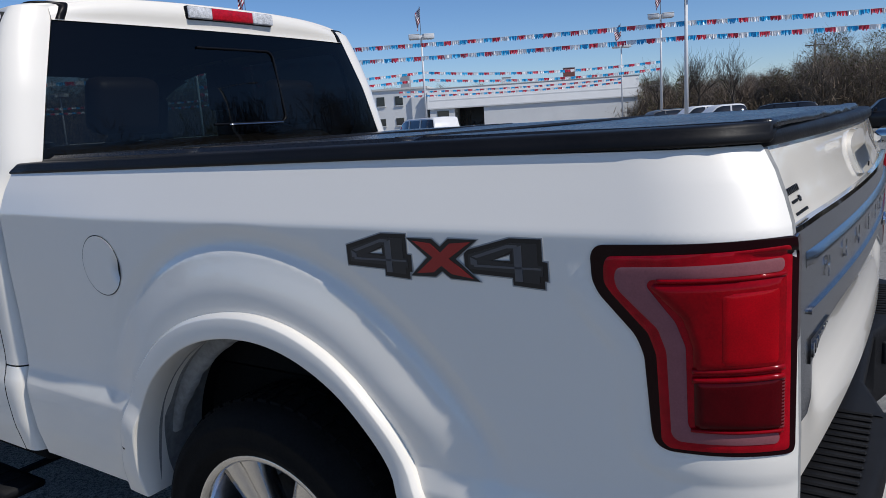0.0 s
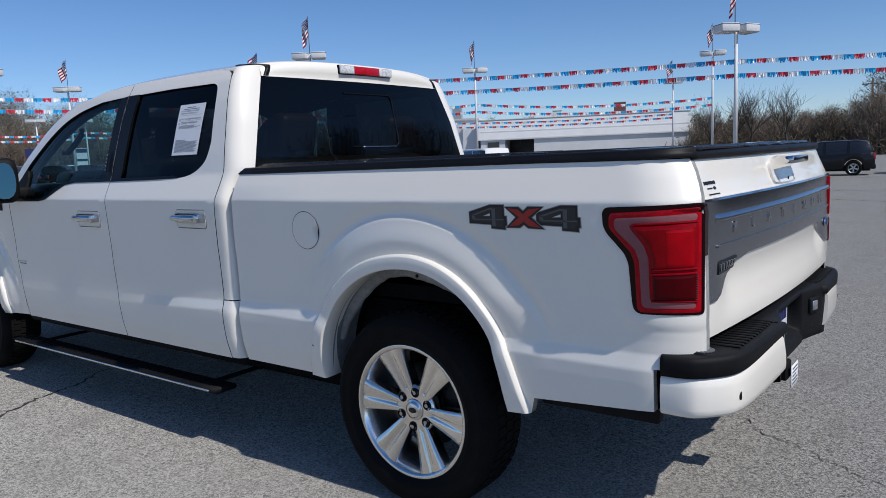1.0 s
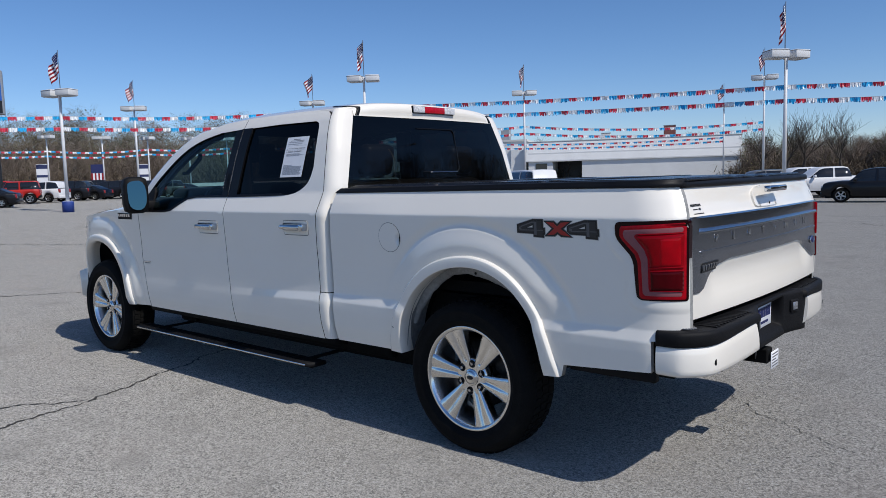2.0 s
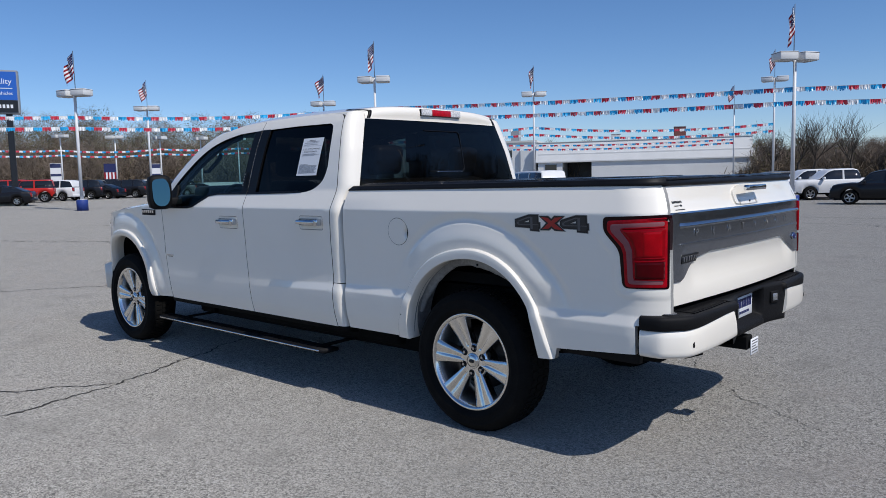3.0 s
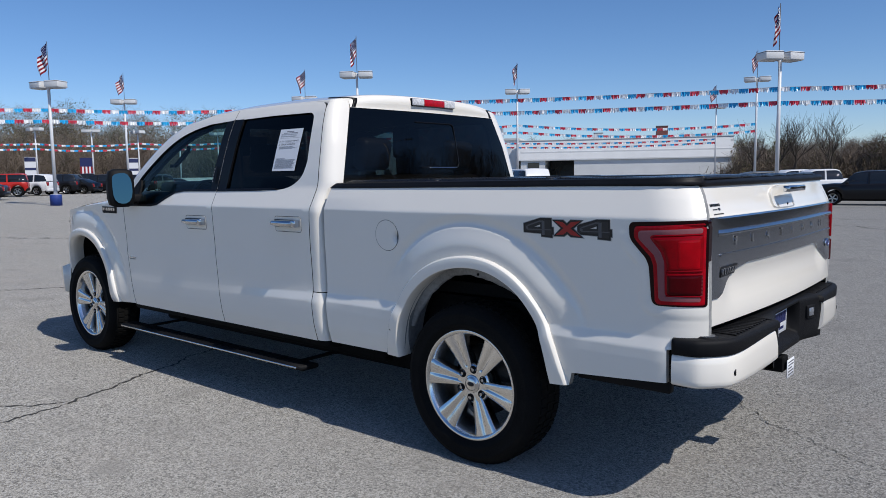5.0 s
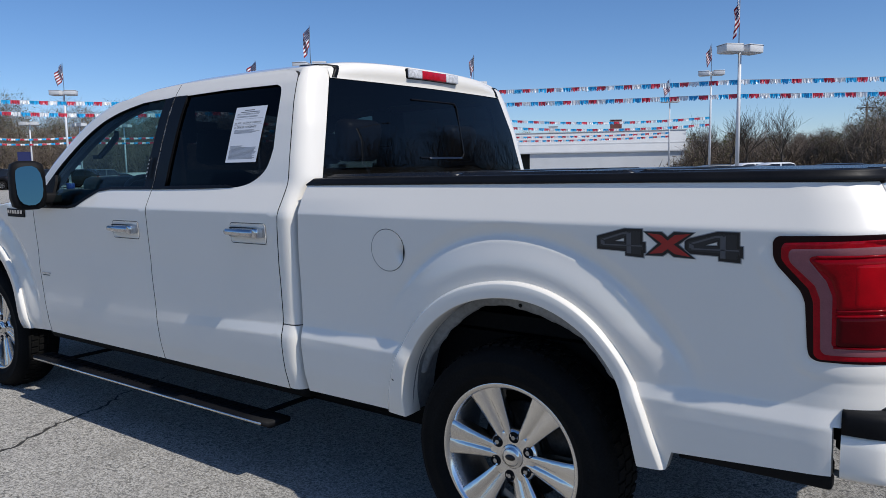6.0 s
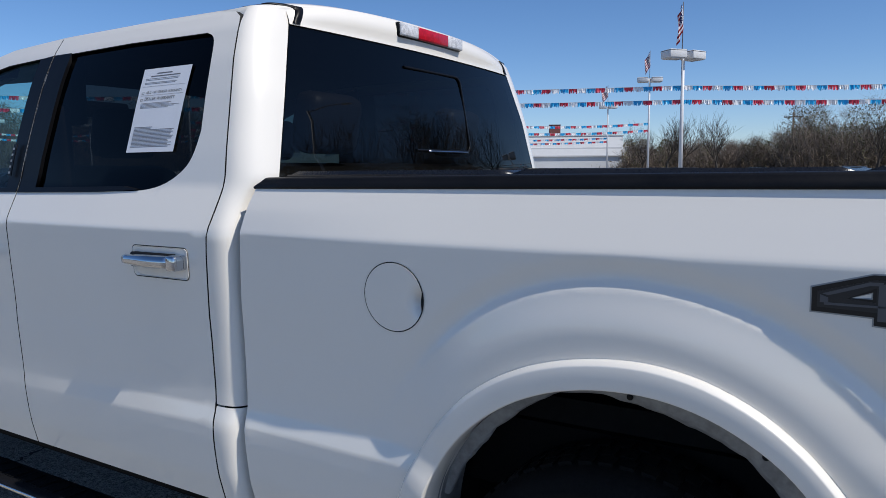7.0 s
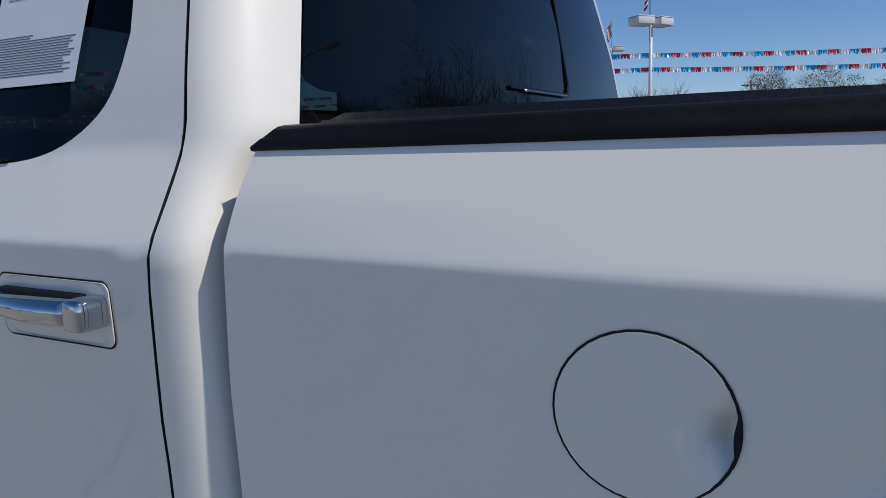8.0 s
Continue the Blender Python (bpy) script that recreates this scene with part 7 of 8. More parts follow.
# rooftop units
for x, y, w, h, zz, m, lab in ((-32.0, 5.5, 1.3, 1.75, 6.55, M_SIGN_GREY, "grey boxy rooftop unit on the office roof"), (-8.5, 8.0, 1.6, 1.9, 6.0, M_BRICK_RED, "rust-red boxy rooftop unit on the showroom roof"),
                               (-17.5, 8.0, 1.3, 1.2, 6.0, M_ROOF, "pale rooftop unit on the showroom roof")):
    t = thing("rooftop_unit", lab, "rooftop unit", LOT_B @ Matrix.Translation((x, y, zz)), "rooftop units")
    bbox("housing", (-w / 2, -w / 2, 0), (w / 2, w / 2, h), m, t, bevel=0.05)
    bbox("cap", (-w / 2 - 0.05, -w / 2 - 0.05, h), (w / 2 + 0.05, w / 2 + 0.05, h + 0.08), M_SIGN_GREY, t)
# low wall before the woods
lw = thing("guard_rail", "long pale rail along the road beyond the lot", "guard rail", pose(-91.5, 38.0, ground_z(-91.5, 38.0), 0, 0, 65.5))
bbox("rail", (-45, -0.1, 0.72), (45, 0.1, 1.18), M_ROOF, lw)
for i in range(31):
    bbox("post", (-44.9 + i * 3.0, 0.1, -0.2), (-44.7 + i * 3.0, 0.28, 1.1), M_ROOF, lw)

# ---- parked vehicles ----
def car_paint(name, c):
    return mat(name, c, 0.3, coat=0.25, spec=0.25, vary=0.05, scale=3.0, fine=60.0)


P_WHITE, P_BLACK, P_RED = car_paint("white_car_paint", (0.75, 0.75, 0.75)), car_paint("black_car_paint", (0.010, 0.010, 0.012)), car_paint("red_car_paint", (0.45, 0.02, 0.015))
P_SILVER, P_DARKRED, P_GREY = car_paint("silver_car_paint", (0.42, 0.43, 0.44)), car_paint("maroon_car_paint", (0.20, 0.012, 0.018)), car_paint("grey_car_paint", (0.10, 0.105, 0.11))
M_CARGLASS = mat("dark_car_glass", (0.012, 0.014, 0.016), 0.04, coat=0.6)
M_CARLAMP = mat("pale_headlamp", (0.75, 0.74, 0.70), 0.1, coat=1.0)
M_CARTAIL = mat("car_tail_lens", (0.30, 0.01, 0.012), 0.12, coat=1.0)
M_CARRIM = mat("silver_car_rim", (0.55, 0.55, 0.55), 0.3, metal=0.9)

# x along the car (front positive), then belt height, roof height, half widths at belt and roof
CAR = {
    "suv": dict(L=4.95, W=0.98, H=1.82, sill=0.34, belt=[(-2.45, 0.95), (-2.40, 1.18), (-1.2, 1.16), (0.9, 1.13), (1.5, 1.13), (2.15, 1.06), (2.38, 0.98), (2.47, 0.78)],
                roof=[(-2.38, 1.20), (-2.15, 1.74), (-1.6, 1.82), (0.0, 1.80), (0.55, 1.70), (1.15, 1.10)], wheels=(-1.48, 1.50), r=0.39),
    "sedan": dict(L=4.7, W=0.91, H=1.45, sill=0.28, belt=[(-2.33, 0.80), (-2.25, 0.98), (-1.4, 1.0), (0.9, 0.92), (1.8, 0.82), (2.2, 0.72), (2.34, 0.58)],
                  roof=[(-1.95, 1.0), (-1.15, 1.36), (-0.5, 1.45), (0.2, 1.42), (1.15, 0.93)], wheels=(-1.38, 1.42), r=0.33),
    "jeep": dict(L=4.4, W=0.92, H=1.86, sill=0.48, belt=[(-2.0, 1.10), (-1.98, 1.18), (0.6, 1.18), (0.75, 1.14), (1.8, 1.10), (1.86, 0.95), (1.9, 0.7)],
                 roof=[(-1.97, 1.2), (-1.92, 1.80), (-1.7, 1.86), (0.35, 1.84), (0.68, 1.19)], wheels=(-1.25, 1.25), r=0.42),
    "pickup": dict(L=5.8, W=1.0, H=1.93, sill=0.45, belt=[(-2.9, 1.05), (-2.88, 1.30), (-1.1, 1.28), (0.9, 1.27), (1.3, 1.27), (2.45, 1.21), (2.76, 1.13), (2.88, 0.85)],
                   roof=[(-1.1, 1.30), (-0.95, 1.85), (-0.7, 1.92), (0.5, 1.90), (0.8, 1.80), (1.45, 1.23)], wheels=(-1.75, 1.90), r=0.41),
    "van": dict(L=5.6, W=1.0, H=2.15, sill=0.40, belt=[(-2.75, 1.0), (-2.72, 1.25), (-1.0, 1.25), (1.3, 1.2), (2.2, 1.05), (2.65, 0.85), (2.75, 0.6)],
                roof=[(-2.72, 1.3), (-2.6, 2.08), (-2.3, 2.15), (0.7, 2.13), (1.1, 2.0), (1.95, 1.15)], wheels=(-1.65, 1.75), r=0.37),
}


def build_car(kind, x, y, heading, paint, label, category):
    d = CAR[kind]
    t = thing("parked_" + {"jeep": "offroader"}.get(kind, kind), label, category, pose(x, y, ground_z(x, y), 0, 0, heading), "parked vehicles")
    bx, bz = zip(*d["belt"])
    rx, rz = zip(*d["roof"])
    W, r = d["W"], d["r"]

    def belt(u):
        return float(np.interp(u, bx, bz))

    def half(u):
        e = abs(u) / (d["L"] / 2)
        return W * (1 - 0.16 * max(0, e - 0.72) / 0.28)

    def sill(u):
        z = d["sill"]
        for w in d["wheels"]:
            if abs(u - w) < r * 1.16:
                z = max(z, r + math.sqrt(max(0, (r * 1.16) ** 2 - (u - w) ** 2)))
        return z
    us = sorted(set([round(v, 3) for v in list(np.linspace(bx[0], bx[-1], 40)) + [w + s * r * q for w in d["wheels"] for s in (-1, 1) for q in (1.158, 1.15, 1.0, 0.7, 0.35, 0)]]))
    us = [u for u in us if bx[0] <= u <= bx[-1]]
    bm = bmesh.new()
    rows = []
    for u in us:
        h, b, s0 = half(u), belt(u), sill(u)
        s0 = min(s0, b - 0.05)
        q = [(h * 0.93, s0), (h * 0.985, s0 + (b - s0) * 0.25), (h, s0 + (b - s0) * 0.55), (h * 0.985, b - 0.06), (h * 0.93, b), (h * 0.5, b + 0.035)]
        pts = q + [(0, b + 0.045)] + [(-a, c) for a, c in q[::-1]]
        rows.append([bm.verts.new((u, a, c)) for a, c in pts])
    for a, b in zip(rows, rows[1:]):
        for k in range(len(a) - 1):
            bm.faces.new((a[k], a[k + 1], b[k + 1], b[k]))
    bm.faces.new(rows[0])
    bm.faces.new(rows[-1])
    body = part("body", sharp(bm, 45), paint, t, recalc=True)

    def roof(u):
        return float(np.interp(u, rx, rz))
    ru = np.linspace(rx[0] + 0.01, rx[-1] - 0.01, 26)
    bm, gm = bmesh.new(), bmesh.new()
    for which, m in ((0, bm), (1, gm)):
        rows = []
        for u in ru:
            h, b, top = half(u) * 0.93, belt(u), max(roof(u), belt(u) + 0.02)
            k = (top - b) / (d["H"] - 1.1)
            ht = h - 0.17 * min(1.0, k)
            if which == 0:
                q = [(ht + (h - ht) * 0.10, b + (top - b) * 0.88), (ht, top - 0.03 * k), (ht * 0.85, top)]
                pts = q + [(0, top + 0.02)] + [(-a, c) for a, c in q[::-1]]
            else:
                q = [(h - 0.01, b - 0.01), (ht + (h - ht) * 0.11, b + (top - b) * 0.89)]
                pts = q + [(0, b + (top - b) * 0.93)] + [(-a, c) for a, c in q[::-1]]
            rows.append([m.verts.new((u, a, c)) for a, c in pts])
        for a, b in zip(rows, rows[1:]):
            for k in range(len(a) - 1):
                m.faces.new((a[k], a[k + 1], b[k + 1], b[k]))
        m.faces.new(rows[0])
        m.faces.new(rows[-1])
    part("roof", bm, paint, t, recalc=True)
    part("glasshouse", sharp(gm, 40), M_CARGLASS, t, "dark window glass", recalc=True)
    # pillars
    mids = {"sedan": (-0.35,), "pickup": (-0.05,), "jeep": (-0.55,), "suv": (-1.25, -0.15), "van": (0.2, -1.2)}[kind]
    for u in mids:
        for s in (-1, 1):
            pb = bmesh.new()
            h, b, top = half(u) * 0.93, belt(u), roof(u)
            k = (top - b) / (d["H"] - 1.1)
            ht = h - 0.17 * min(1.0, k)
            v = [pb.verts.new((u + du, s * (hh + 0.012), z)) for du, hh, z in ((-0.06, h, b - 0.02), (0.06, h, b - 0.02), (0.04, ht + (h - ht) * 0.1, b + (top - b) * 0.9), (-0.05, ht + (h - ht) * 0.1, b + (top - b) * 0.9))]
            w = [pb.verts.new(q.co - Vector((0, s * 0.03, 0))) for q in v]
            pb.faces.new(v)
            for i in range(4):
                pb.faces.new((v[i], v[(i + 1) % 4], w[(i + 1) % 4], w[i]))
            part("pillar", pb, paint if kind != "sedan" else M_BLACK, t, smooth=False, recalc=True)
    # lamps, bumpers, grille
    fx = bx[-1]
    for s in (-1, 1):
        lb = bmesh.new()
        zt = belt(fx - 0.25) - 0.10
        y0, y1 = sorted((s * half(fx) * 0.55, s * half(fx) * 0.99))
        box(lb, (fx - 0.30, y0, zt - 0.16), (fx - 0.03, y1, zt), 0.03, 2)
        part("headlamp", lb, M_CARLAMP, t)
        tb = bmesh.new()
        zt = belt(bx[0] + 0.1) - 0.05
        y0, y1 = sorted((s * half(bx[0]) * 0.72, s * half(bx[0]) * 1.01))
        box(tb, (bx[0] - 0.02, y0, zt - 0.32), (bx[0] + 0.16, y1, zt), 0.03, 2)
        part("tail_lamp", tb, M_CARTAIL, t)
        mb = bmesh.new()
        mu = rx[-1] - 0.28
        y0, y1 = sorted((s * (W - 0.02), s * (W + 0.20)))
        box(mb, (mu - 0.09, y0, belt(mu) + 0.0), (mu + 0.06, y1, belt(mu) + 0.17), 0.04, 2)
        part("door_mirror", mb, paint, t)
    gb = bmesh.new()
    box(gb, (fx - 0.12, -half(fx) * 0.5, belt(fx - 0.2) - 0.34), (fx + 0.015, half(fx) * 0.5, belt(fx - 0.2) - 0.12), 0.02, 1)
    part("grille", gb, M_CHROME if kind == "pickup" else M_BLACK, t)
    for e, u in (("front_bumper", fx - 0.08), ("rear_bumper", bx[0] + 0.08)):
        fb = bmesh.new()
        box(fb, (u - 0.12, -half(u) * 0.98, d["sill"] - 0.02), (u + 0.12, half(u) * 0.98, d["sill"] + 0.24), 0.06, 2)
        part(e, fb, paint if kind != "jeep" else M_BLACK, t)
    ub = bmesh.new()
    box(ub, (bx[0] + 0.2, -W * 0.85, d["sill"] - 0.10), (fx - 0.2, W * 0.85, d["sill"] + 0.18))
    part("underbody", ub, M_UNDER, t, smooth=False)
    for w in d["wheels"]:
        for s in (-1, 1):
            wm = Matrix.Translation((w, s * (W - 0.13), r)) @ (Matrix() if s < 0 else pose(0, 0, 0, 0, 0, 180))
            tb = bmesh.new()
            lathe(tb, [(r * 0.62, 0.11), (r * 0.93, 0.115), (r, 0.08), (r, -0.08), (r * 0.93, -0.115), (r * 0.64, -0.11), (r * 0.62, -0.08)], 28)
            tb.transform(wm)
            wh = part("wheel", tb, M_TYRE, t, recalc=True)
            rb = bmesh.new()
            lathe(rb, [(r * 0.62, -0.06), (r * 0.64, -0.112), (r * 0.60, -0.10), (r * 0.55, -0.05)], 28)
            for k in range(5):
                a = 2 * math.pi * k / 5 + 0.3
                box(rb, (0.02, -0.10, -0.035), (r * 0.60, -0.07, 0.035), 0.0, 1, pose(0, 0, 0, 0, math.degrees(a), 0))
            rb.transform(wm)
            part("rim", rb, M_CARRIM, wh, recalc=True, smooth=False)
    return t


def rel(az, dist):
    """A place by bearing (degrees to the left of +y) and distance from the middle of the walk."""
    return 2.5 - dist * math.sin(radians(az)), -4.0 + dist * math.cos(radians(az))


FLEET = [
    ("suv", 10.2, 45.5, 188, P_BLACK, "black sport utility vehicle parked side-on at the lot's edge", "suv"),
    ("suv", 3.2, 47.0, 188, P_BLACK, "black sport utility vehicle parked near the trees", "suv"),
    ("pickup", 13.0, 52.5, 215, P_WHITE, "white pickup parked nose out in the far row", "pickup truck"),
    ("pickup", 14.6, 54.5, 218, P_WHITE, "white pickup beside another in the far row", "pickup truck"),
    ("sedan", 16.2, 56.5, 220, P_DARKRED, "maroon sedan in the far row", "car"),
    ("suv", 17.3, 58.0, 220, P_GREY, "dark grey sport utility vehicle in the far row", "suv"),
    ("van", 34.2, 43.0, 150, P_WHITE, "white van parked before the showroom", "van"),
    ("sedan", 30.8, 46.0, 150, P_GREY, "dark grey car parked before the showroom", "car"),
    ("sedan", 72.4, 62.0, 235, P_BLACK, "black sedan parked near the tall sign", "car"),
    ("jeep", 70.7, 70.0, 245, P_RED, "bright red boxy off-road vehicle in the far row", "off-roader"),
    ("jeep", 72.2, 72.0, 245, P_RED, "red boxy off-roader behind the sign posts", "off-roader"),
    ("suv", 69.2, 74.0, 215, P_WHITE, "white sport utility vehicle beside a red one", "suv"),
    ("suv", 67.7, 78.0, 230, P_BLACK, "black sport utility vehicle in the far row", "suv"),
    ("sedan", 66.3, 79.0, 215, P_BLACK, "black sedan in the far row", "car"),
    ("suv", 64.8, 82.0, 230, P_BLACK, "black crossover in the far row", "suv"),
    ("suv", 63.8, 84.5, 250, P_WHITE, "white crossover in the far row", "suv"),
    ("suv", 62.7, 84.0, 235, P_BLACK, "black crossover beside a white one", "suv"),
    ("suv", 61.4, 86.0, 240, P_GREY, "grey crossover in the far row", "suv"),
    ("sedan", 60.0, 86.0, 240, P_GREY, "grey sedan in the far row", "car"),
    ("pickup", 65.6, 90.0, 240, P_BLACK, "black pickup behind the far row", "pickup truck"),
    ("suv", 67.2, 90.0, 240, P_GREY, "grey vehicle behind the far row", "suv"),
    ("suv", 68.6, 90.0, 250, P_BLACK, "black vehicle behind the far row", "suv"),
]
for kind, az, dist, hd, paint, label, category in FLEET:
    build_car(kind, *rel(az, dist), hd, paint, label, category)

# ---- trees and brush ----
M_BARK = mat("grey_brown_bark", (0.055, 0.044, 0.034), 0.9, vary=0.35, scale=3.0, fine=40.0)
M_TWIG = mat("bare_brown_twigs", (0.19, 0.15, 0.12), 0.9, vary=0.35, scale=0.35, fine=3.0, two=(0.31, 0.25, 0.20), spec=0.1)
M_BUD = mat("olive_spring_leaves", (0.12, 0.125, 0.055), 0.8, vary=0.4, scale=0.25, fine=4.0, two=(0.19, 0.185, 0.09), spec=0.1)
M_BRUSH = mat("dry_brown_brush", (0.125, 0.096, 0.072), 0.9, vary=0.4, scale=0.3, fine=3.0, two=(0.19, 0.15, 0.105), spec=0.1)
M_EVERGREEN = mat("dark_green_cedar", (0.03, 0.042, 0.02), 0.85, vary=0.4, scale=0.5, fine=4.0)


def limb_mesh(verts, faces, a, b, r0, r1, sides=4):
    """Appends a tapered limb to lists of vertices and faces."""
    d = (b - a)
    q = d.to_track_quat("Z", "Y").to_matrix()
    n = len(verts)
    for p, r in ((a, r0), (b, r1)):
        for i in range(sides):
            t = 2 * math.pi * i / sides
            verts.append(p + q @ Vector((r * math.cos(t), r * math.sin(t), 0)))
    for i in range(sides):
        j = (i + 1) % sides
        faces.append((n + i, n + j, n + sides + j, n + sides + i))


def branch(verts, faces, rnd, a, d, length, r, level, spread=0.46):
    steps_n = 3 if level < 2 else 2
    p = a.copy()
    for k in range(steps_n):
        d = (d + Vector((rnd.uniform(-1, 1), rnd.uniform(-1, 1), rnd.uniform(-0.4, 0.7))) * 0.16).normalized()
        q = p + d * (length / steps_n)
        r1 = r * (1 - 0.30 * (k + 1) / steps_n * (1.3 if level else 1))
        limb_mesh(verts, faces, p, q, r, r1, 6 if level == 0 else (4 if level < 3 else 3))
        if level < 5 and (k == steps_n - 1 or level > 0):
            for _ in range(4 if level == 0 else (2 if level < 3 else 1)):
                ax = Vector((rnd.uniform(-1, 1), rnd.uniform(-1, 1), rnd.uniform(0.1, 0.7))).normalized()
                nd = (d * (1 - spread) + ax * spread).normalized()
                branch(verts, faces, rnd, q, nd, length * rnd.uniform(0.58, 0.82), max(0.012, r1 * rnd.uniform(0.55, 0.72)), level + 1, spread)
        p, r = q, r1


def bare_tree(x, y, h, seed):
    rnd = random.Random(seed)
    verts, faces = [], []
    t = thing("bare_tree", "tall leafless tree standing before the woods", "tree", Matrix.Translation((x, y, ground_z(x, y) - 0.2)), "bare trees")
    a = Vector((0, 0, 0))
    branch(verts, faces, rnd, a, Vector((0.04, 0, 1)), h * 0.40, h * 0.034, 0)
    top = max(v.z for v in verts)
    k = h / top
    cut = 3 * 6
    for nm, fs in (("trunk", faces[:cut]), ("crown", faces[cut:])):
        me = bpy.data.meshes.new(nm)
        used = sorted({i for f in fs for i in f})
        at = {i: n for n, i in enumerate(used)}
        me.from_pydata([tuple(verts[i] * k) for i in used], [], [tuple(at[i] for i in f) for f in fs])
        me.materials.append(M_BARK)
        ob = new(nm, me)
        ob.parent = t
    return t


for x, y, h, sd in ((-14.2, 74.2, 8.3, 3), (*rel(15.6, 88), 8.4, 5), (*rel(14.4, 90), 8.6, 8), (*rel(17.2, 92), 7.8, 9), (*rel(2.0, 92), 8.0, 14), (*rel(6.5, 96), 7.4, 13),
                    (40.0, 10.0, 14.0, 24), (19.5, 31.0, 13.5, 25), (24.5, 26.5, 15.0, 26), (27.5, 19.5, 13.0, 27), (32.0, 30.0, 15.5, 28), (14.0, 36.0, 13.0, 29)):
    bare_tree(x, y, h, sd)


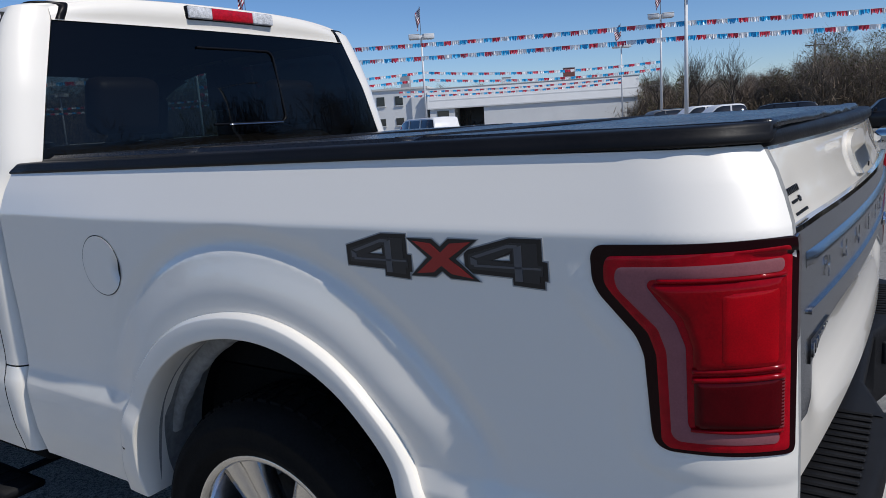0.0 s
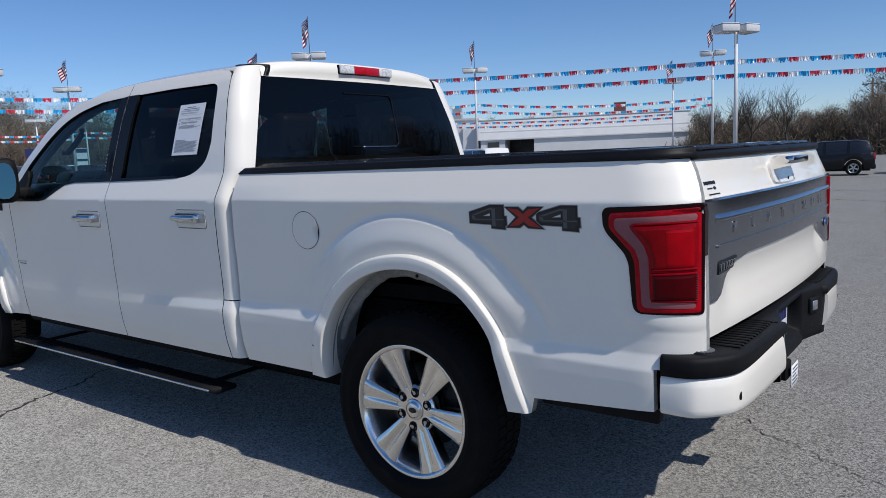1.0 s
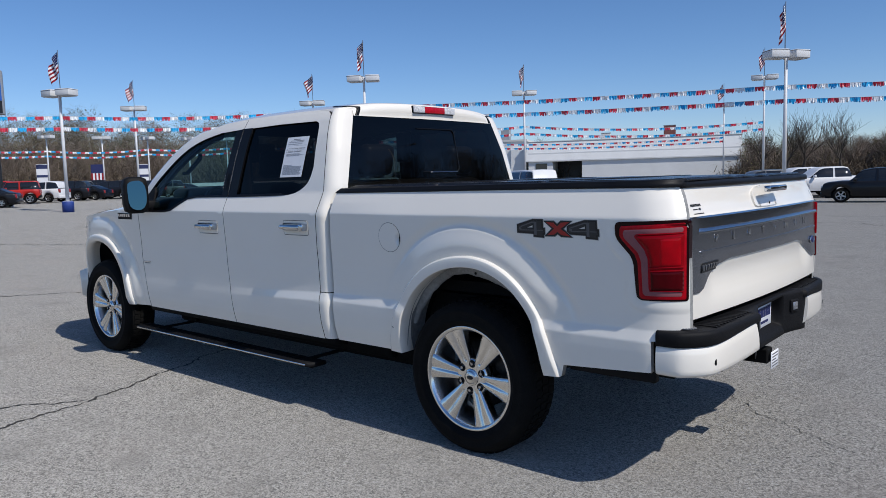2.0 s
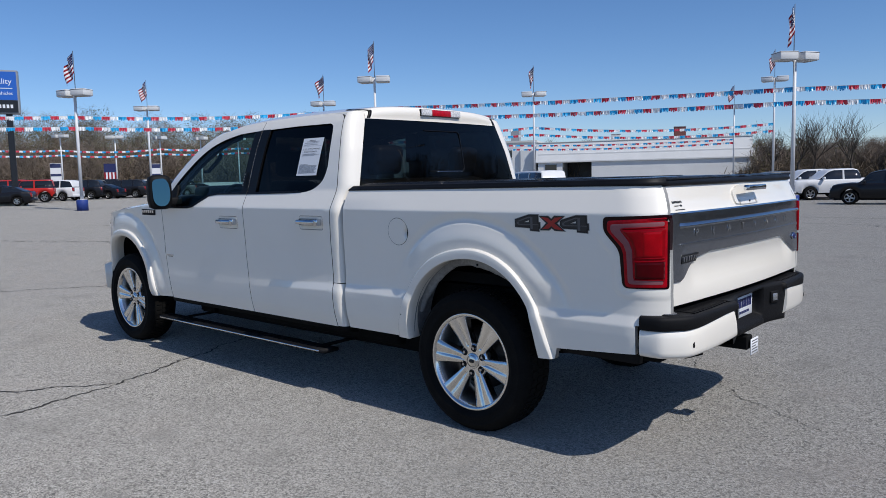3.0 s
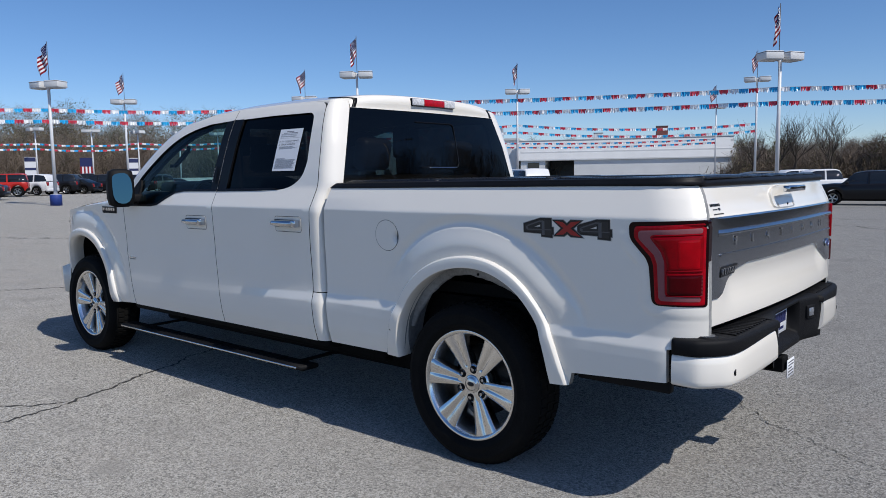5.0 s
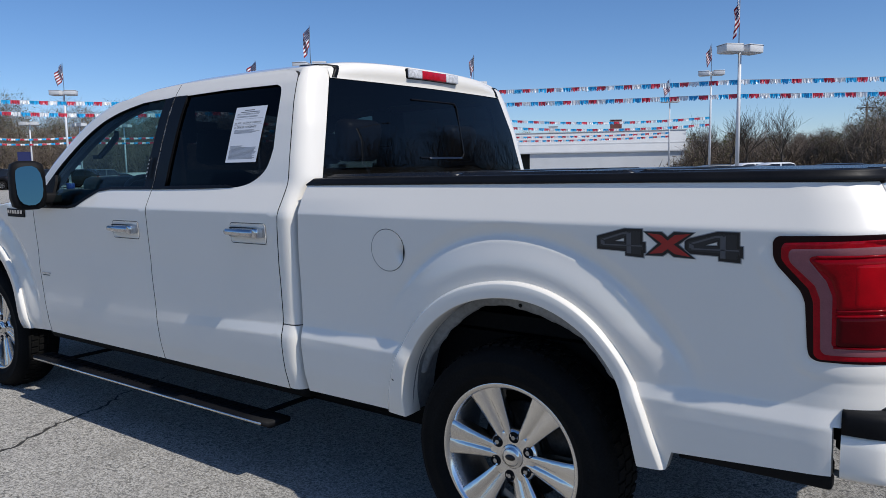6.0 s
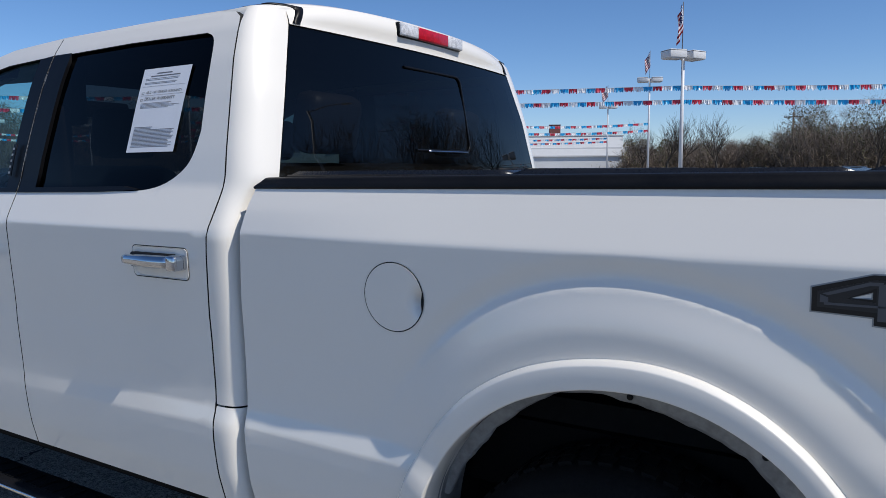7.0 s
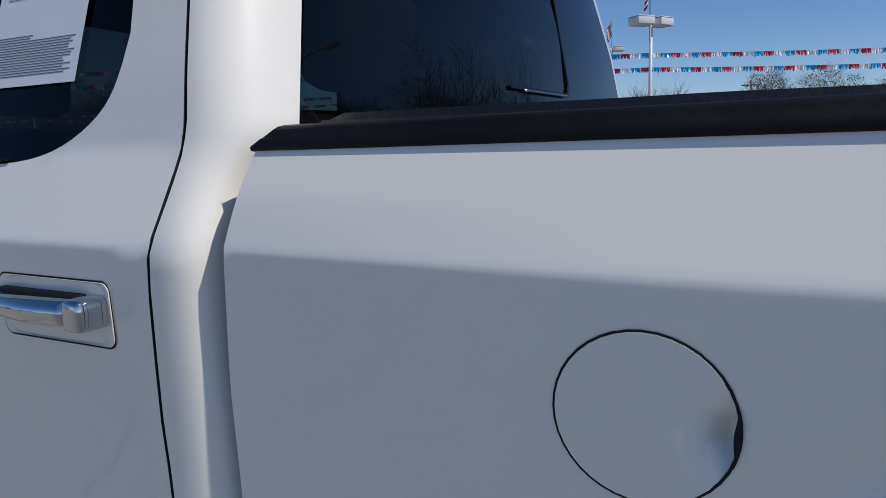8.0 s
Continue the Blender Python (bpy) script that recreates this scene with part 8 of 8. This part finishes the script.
def woods(name, label, arcs, seed):
    """A belt of leafless woods: trunks, a haze of twigs, budding clumps and brush at the foot."""
    rs = np.random.RandomState(seed)
    sets = {"twig": ([], []), "bud": ([], []), "brush": ([], []), "dark": ([], [])}

    def cards(key, c, w, l, d):
        """Slim four-cornered blades: centres, half widths, half lengths and directions."""
        n = len(c)
        d = d / (np.linalg.norm(d, axis=1)[:, None] + 1e-9)
        side = np.cross(d, rs.normal(size=(n, 3)))
        side /= np.linalg.norm(side, axis=1)[:, None] + 1e-9
        v = np.stack([c - d * l[:, None] - side * w[:, None], c - d * l[:, None] + side * w[:, None], c + d * l[:, None] + side * w[:, None] * 0.35, c + d * l[:, None] - side * w[:, None] * 0.35], 1)
        sets[key][0].append(v.reshape(-1, 3))
    for az0, az1, r0, r1, count, h0, h1, gr in arcs:
        for _ in range(count):
            az, r = rs.uniform(az0, az1), rs.uniform(r0, r1)
            x, y = rel(az, r)
            z = ground_z(x, y)
            h = rs.uniform(h0, h1)
            lean = rs.normal(size=3) * 0.05
            up = np.array([lean[0], lean[1], 1.0])
            # trunk as crossed blades with width
            for _k in range(2):
                cards("twig", np.array([[x, y, z + h * 0.33]]), np.array([h * 0.011]), np.array([h * 0.36]), up[None])
            seen = -31 < az < 86
            thin = 0.45 if r < 60 else (0.34 if seen else 0.62)
            n = int(85 / thin)
            f = rs.uniform(0.12, 1.0, n) ** 0.8
            rad = h * 0.27 * np.sin(np.pi * np.clip(0.12 + 0.80 * f, 0, 1)) * np.sqrt(rs.uniform(0.05, 1, n))
            an = rs.uniform(0, 2 * np.pi, n)
            c = np.stack([x + rad * np.cos(an) + lean[0] * f * h, y + rad * np.sin(an) + lean[1] * f * h, z + f * h], 1)
            out = np.stack([np.cos(an) * 0.7, np.sin(an) * 0.7, rs.uniform(0.3, 1.3, n)], 1) + rs.normal(size=(n, 3)) * 0.25
            cards("twig", c, rs.uniform(0.015, 0.05, n) * thin, rs.uniform(0.35, 1.0, n), out)
            if rs.rand() < gr:
                m = 300
                f = rs.uniform(0.25, 1.0, m)
                rad = h * 0.30 * np.sin(np.pi * np.clip(0.1 + 0.82 * f, 0, 1)) * np.sqrt(rs.uniform(0.1, 1, m))
                an = rs.uniform(0, 2 * np.pi, m)
                c = np.stack([x + rad * np.cos(an), y + rad * np.sin(an), z + f * h], 1)
                cards("bud", c, rs.uniform(0.03, 0.09, m), rs.uniform(0.05, 0.13, m), rs.normal(size=(m, 3)))
            m = int(60 / thin)
            f = rs.uniform(0.05, 0.75, m)
            c = np.stack([x + rs.normal(size=m) * h * 0.16, y + rs.normal(size=m) * h * 0.16, z + f * h], 1)
            cards("twig", c, rs.uniform(0.03, 0.09, m) * thin, rs.uniform(0.4, 1.1, m) * (0.5 + 0.5 * thin), rs.normal(size=(m, 3)) * 0.5 + [0, 0, 1.0])
            if seen:
                # a fine haze of outer twigs, and a dense dark foot
                m = 150
                f = rs.uniform(0.2, 1.04, m)
                rad = h * 0.33 * np.sin(np.pi * np.clip(0.10 + 0.80 * f, 0, 1)) * np.sqrt(rs.uniform(0.2, 1, m))
                an = rs.uniform(0, 2 * np.pi, m)
                c = np.stack([x + rad * np.cos(an), y + rad * np.sin(an), z + f * h], 1)
                cards("twig", c, rs.uniform(0.006, 0.016, m), rs.uniform(0.25, 0.7, m), np.stack([np.cos(an) * 0.8, np.sin(an) * 0.8, rs.uniform(0.1, 1.2, m)], 1))
                m = 130
                c = np.stack([x + rs.normal(size=m) * 1.6, y + rs.normal(size=m) * 1.6, z + rs.uniform(0, 0.5, m) * h], 1)
                cards("brush", c, rs.uniform(0.018, 0.05, m), rs.uniform(0.3, 0.8, m), rs.normal(size=(m, 3)) * 0.6 + [0, 0, 0.9])
            m = 100
            c = np.stack([x + rs.normal(size=m) * 1.8, y + rs.normal(size=m) * 1.8, z + np.abs(rs.normal(size=m)) * 1.3], 1)
            cards("brush", c, rs.uniform(0.025, 0.07, m), rs.uniform(0.3, 0.8, m), rs.normal(size=(m, 3)) * 0.7 + [0, 0, 0.9])
            if rs.rand() < 0.05:
                m = 160
                f = rs.uniform(0, 1, m)
                rad = 1.3 * (1 - f) * np.sqrt(rs.uniform(0.2, 1, m))
                an = rs.uniform(0, 2 * np.pi, m)
                c = np.stack([x + rad * np.cos(an), y + rad * np.sin(an), z + f * h * 0.55], 1)
                cards("dark", c, rs.uniform(0.08, 0.18, m), rs.uniform(0.12, 0.3, m), rs.normal(size=(m, 3)))
    vs, mats = [], []
    mm = [M_TWIG, M_BUD, M_BRUSH, M_EVERGREEN]
    for i, key in enumerate(("twig", "bud", "brush", "dark")):
        if sets[key][0]:
            v = np.concatenate(sets[key][0])
            vs.append(v)
            mats.append(np.full(len(v) // 4, i))
    v = np.concatenate(vs)
    idx = np.concatenate(mats)
    me = bpy.data.meshes.new(name)
    me.from_pydata(v.tolist(), [], np.arange(len(v)).reshape(-1, 4).tolist())
    for m in mm:
        me.materials.append(m)
    me.polygons.foreach_set("material_index", idx.astype(np.int32))
    me.update()
    return tagged(new(name, me), label, "woods", kind="stuff")


woods("woods", "belt of leafless brown woods with budding trees", [
    (-30, 8, 98, 125, 320, 5.0, 7.4, 0.25), (8, 19, 100, 125, 120, 4.2, 5.9, 0.15), (-25, 7, 94, 104, 80, 6.5, 10.0, 0.8), (17, 45, 112, 130, 90, 5.0, 7.5, 0.25), (45, 85, 118, 150, 420, 8.0, 12.5, 0.60), (50, 85, 108, 118, 160, 4.0, 7.0, 0.2),
    (85, 130, 90, 120, 130, 8.0, 12.0, 0.3), (285, 340, 36, 50, 110, 9.5, 13.0, 0.0)], 4)
